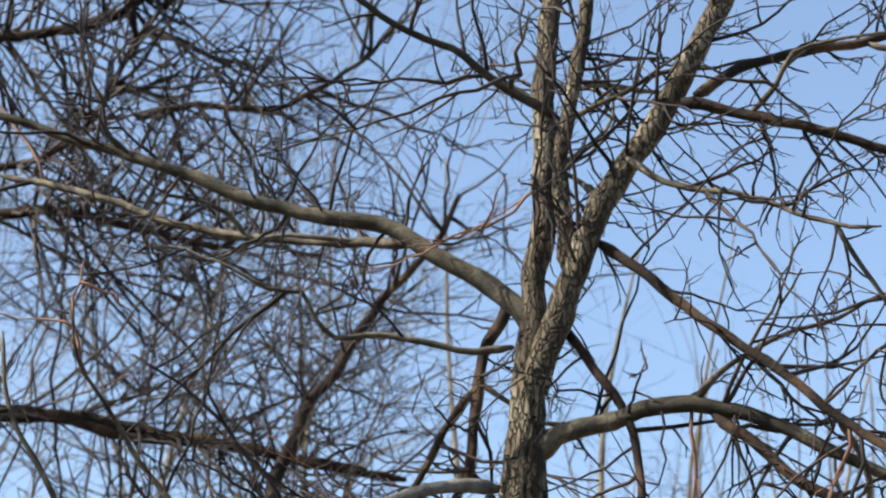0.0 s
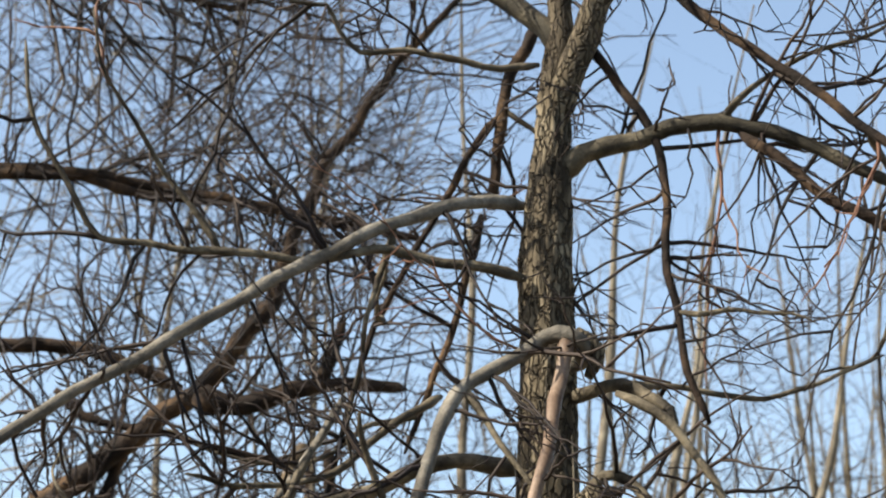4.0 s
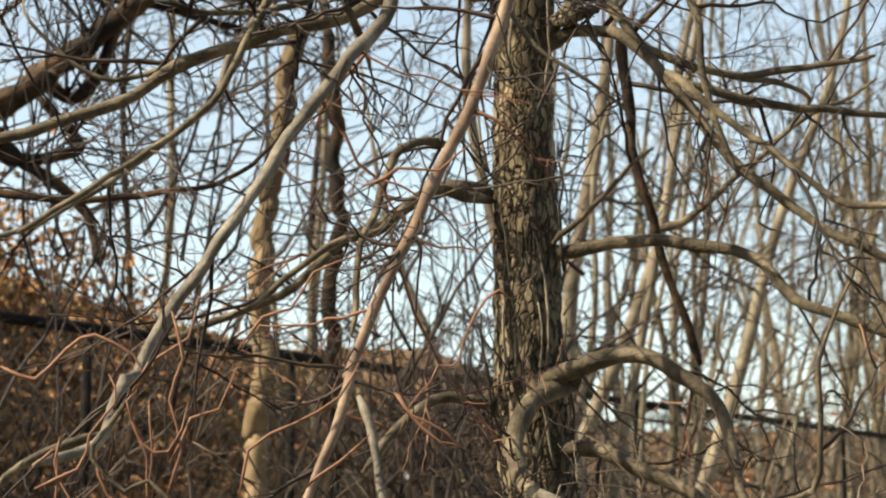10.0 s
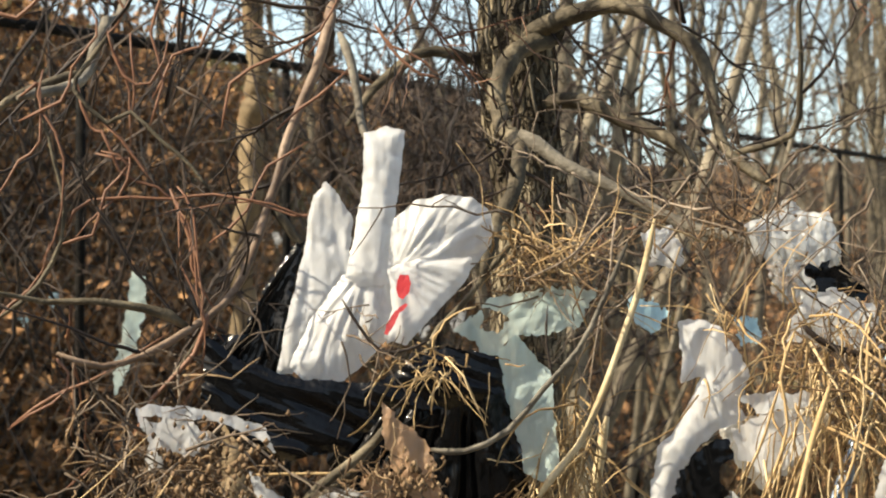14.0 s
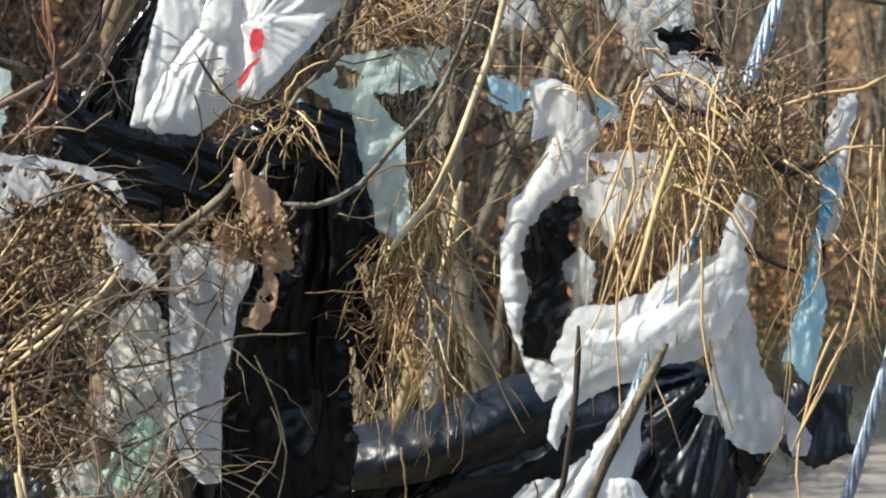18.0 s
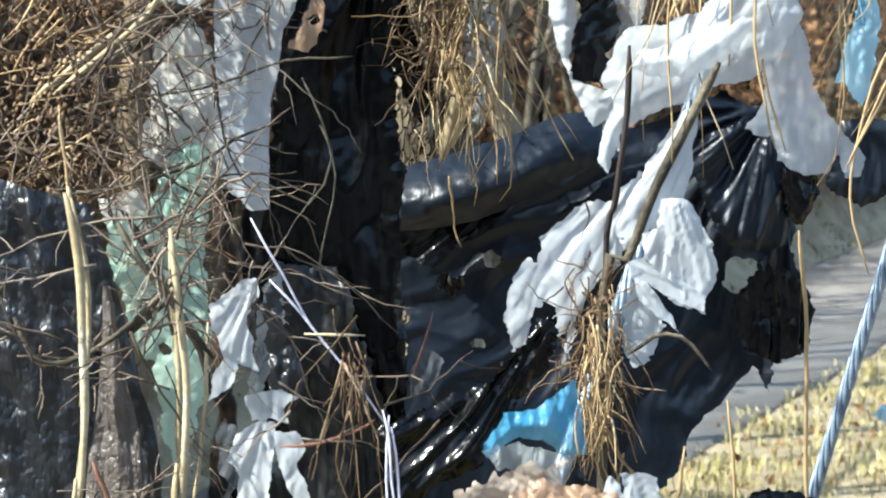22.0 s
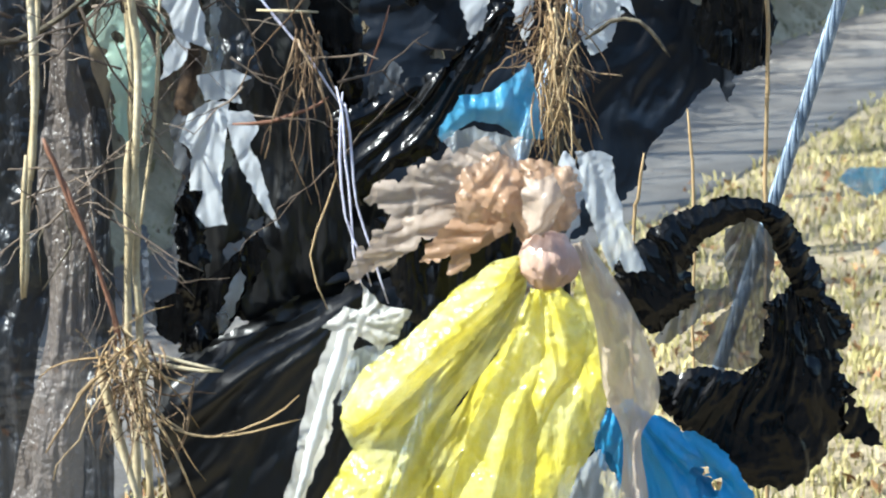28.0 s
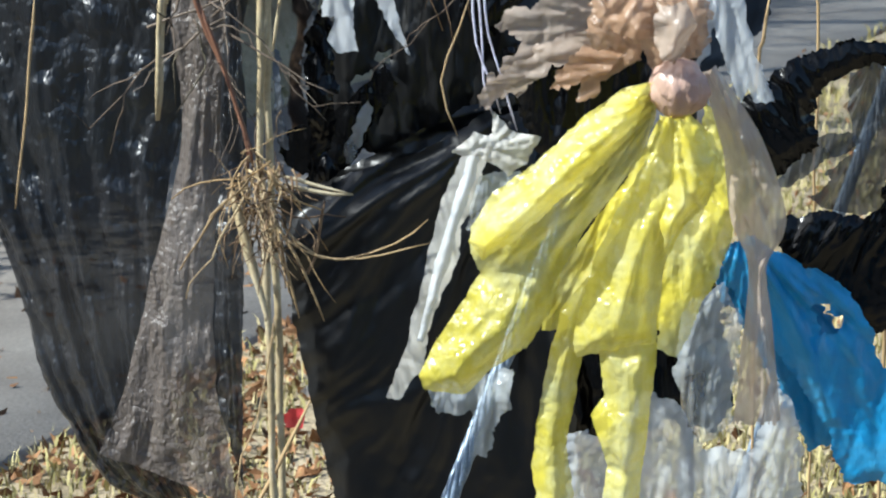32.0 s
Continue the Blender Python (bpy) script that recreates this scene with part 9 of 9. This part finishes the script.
tuft("straw_clump", STRAW_BROWN, W([(-0.339, 2.40, 1.298)]), (0.09, 0.06, 0.035), 160, 0.08, 0.1, 0.0013, DEBRIS, seed=37, bend=0.9)
tuft("straw_clump", STRAW, W([(0.084, 2.46, 1.775)]), (0.06, 0.06, 0.028), 110, 0.09, 0.05, 0.0013, DEBRIS, seed=38)
tuft("straw_clump", STRAW_BROWN, W([(0.090, 2.48, 1.752)]), (0.07, 0.07, 0.03), 230, 0.07, 0.1, 0.0012, DEBRIS, seed=39)
tuft("straw_clump", STRAW, W([(-0.026, 2.40, 1.647)]), (0.05, 0.04, 0.015), 80, 0.07, 0.3, 0.0013, DEBRIS, seed=40)
tuft("straw_clump", STRAW, W([(0.110, 2.50, 1.495)]), (0.04, 0.05, 0.14), 460, 0.12, 0.9, 0.0015, DEBRIS, seed=41)
tuft("straw_clump", STRAW_BROWN, W([(0.079, 2.50, 1.458)]), (0.05, 0.05, 0.08), 260, 0.08, 0.4, 0.0013, DEBRIS, seed=42, bend=0.9)
tuft("straw_clump", STRAW_BROWN, W([(0.309, 2.60, 1.818)]), (0.08, 0.08, 0.03), 170, 0.08, 0.0, 0.0012, DEBRIS, seed=43)
tuft("straw_clump", STRAW, W([(0.263, 2.45, 1.725)]), (0.09, 0.08, 0.06), 36, 0.15, 0.5, 0.0014, DEBRIS, seed=44, bend=0.3)
tuft("straw_clump", STRAW_BROWN, W([(0.231, 2.30, 1.121)]), (0.028, 0.03, 0.09), 300, 0.065, 0.6, 0.0012, DEBRIS, seed=45)
tuft("straw_clump", STRAW, W([(0.228, 2.26, 1.109)]), (0.02, 0.02, 0.08), 110, 0.09, 1.5, 0.0013, DEBRIS, seed=46)
tuft("straw_clump", STRAW_BROWN, W([(-0.014, 2.14, 1.133)]), (0.014, 0.015, 0.05), 50, 0.10, 1.6, 0.0011, DEBRIS, seed=47)
tuft("straw_clump", STRAW_BROWN, W([(-0.183, 2.10, 0.809)]), (0.028, 0.03, 0.05), 190, 0.06, 0.5, 0.0012, DEBRIS, seed=48)
tuft("straw_clump", STRAW, W([(-0.191, 2.10, 0.836)]), (0.025, 0.03, 0.03), 70, 0.10, 0.5, 0.0014, DEBRIS, seed=49)
tuft("straw_clump", STRAW_BROWN, W([(-0.181, 2.30, 1.264)]), (0.04, 0.03, 0.08), 40, 0.10, 0.3, 0.0010, DEBRIS, seed=50, bend=0.9)
tuft("straw_clump", STRAW, W([(0.572, 2.40, 1.545)]), (0.08, 0.06, 0.10), 110, 0.20, 0.9, 0.0012, DEBRIS, seed=51)
tuft("straw_clump", STRAW_BROWN, W([(-0.088, 2.34, 1.531)]), (0.05, 0.04, 0.04), 180, 0.06, 0.3, 0.0012, DEBRIS, seed=52, bend=0.9)

# fine dead twigs that tangle through the plastic
tangle = thing("dead_twigs", W([(-0.214, 2.30, 1.365)]), "tangle of fine dead twigs caught in the shrub", "twigs", "", "stuff")
tw = Tubes()
tg2 = np.random.default_rng(91)
for (cx, cy, cz), n, length, spread in ((W([(-0.266, 2.30, 1.348)]), 18, 0.16, 0.10), (W([(-0.180, 2.28, 1.220)]), 9, 0.16, 0.06), (W([(-0.138, 2.38, 1.448)]), 9, 0.14, 0.07), (W([(-0.300, 2.38, 1.543)]), 20, 0.12, 0.09), (W([(-0.117, 2.40, 1.685)]), 8, 0.09, 0.03),
        (W([(-0.198, 2.18, 1.176)]), 16, 0.18, 0.06), (W([(0.444, 2.42, 1.637)]), 30, 0.14, 0.09), (W([(0.177, 2.50, 1.795)]), 22, 0.2, 0.12), (W([(0.339, 2.50, 1.826)]), 20, 0.2, 0.1), (W([(-0.232, 2.15, 0.992)]), 10, 0.16, 0.04)):
    for _ in range(n):
        p = np.array((cx, cy, cz)) + tg2.standard_normal(3) * spread * np.array((0.6, 0.35, 0.5))
        shoot(tw, p, tg2.standard_normal(3) * np.array((1, 0.5, 1)), length * tg2.uniform(0.5, 1.2), tg2.uniform(0.0009, 0.002), 0.6, 0.1, 1, 4, 7)
for (cx, cy, cz), n in (((-0.220, 2.300, 1.373), 22), ((-0.179, 2.280, 1.300), 16), ((-0.263, 2.320, 1.309), 22), ((-0.291, 2.340, 1.505), 20), ((-0.317, 2.300, 1.323), 16), ((-0.204, 2.320, 1.430), 16), ((-0.156, 2.200, 1.261), 12), ((-0.214, 2.180, 1.228), 14), ((-0.311, 2.200, 1.156), 12), ((-0.314, 2.360, 1.558), 20), ((-0.428, 2.400, 1.540), 14), ((0.007, 2.140, 1.088), 12)):
    for _ in range(n * 3 // 5):
        p = np.array((cx, cy, cz)) + tg2.standard_normal(3) * np.array((0.045, 0.02, 0.035))
        shoot(tw, p, tg2.standard_normal(3) * np.array((1, 0.4, 0.8)), tg2.uniform(0.06, 0.17), tg2.uniform(0.0009, 0.0019), 0.6, 0.1, 1, 4, 7)
tw.object("twig_tangle", DRY_TWIG, tangle, "", tangle.location)

# dry seed heads in the straw
sg = np.random.default_rng(57)
for centre, spread, n in ((W([(-0.269, 2.33, 1.519)]), (0.07, 0.03, 0.05), 240), (W([(-0.316, 2.30, 1.366)]), (0.06, 0.03, 0.05), 160), (W([(0.471, 2.36, 1.652)]), (0.05, 0.04, 0.06), 160), (W([(-0.052, 2.31, 1.531)]), (0.025, 0.02, 0.02), 70)):
    sv, sf = [], []
    for k in range(n):
        c = sg.standard_normal(3) * np.array(spread) * 0.6
        r = sg.uniform(0.0016, 0.0034)
        q = len(sv)
        for d in ((1, 0, 0), (-1, 0, 0), (0, 1, 0), (0, -1, 0), (0, 0, 1.5), (0, 0, -1.5)):
            sv.append(tuple(c + np.array(d) * r * sg.uniform(0.7, 1.3)))
        for f in ((0, 2, 4), (2, 1, 4), (1, 3, 4), (3, 0, 4), (2, 0, 5), (1, 2, 5), (3, 1, 5), (0, 3, 5)):
            sf.append(tuple(q + x for x in f))
    heads = mesh_object("seed_heads", sv, sf, STRAW_BROWN)
    heads.location = centre
    tagged(heads, "small brown dry seed heads among the straw", "seed heads", "", "stuff")
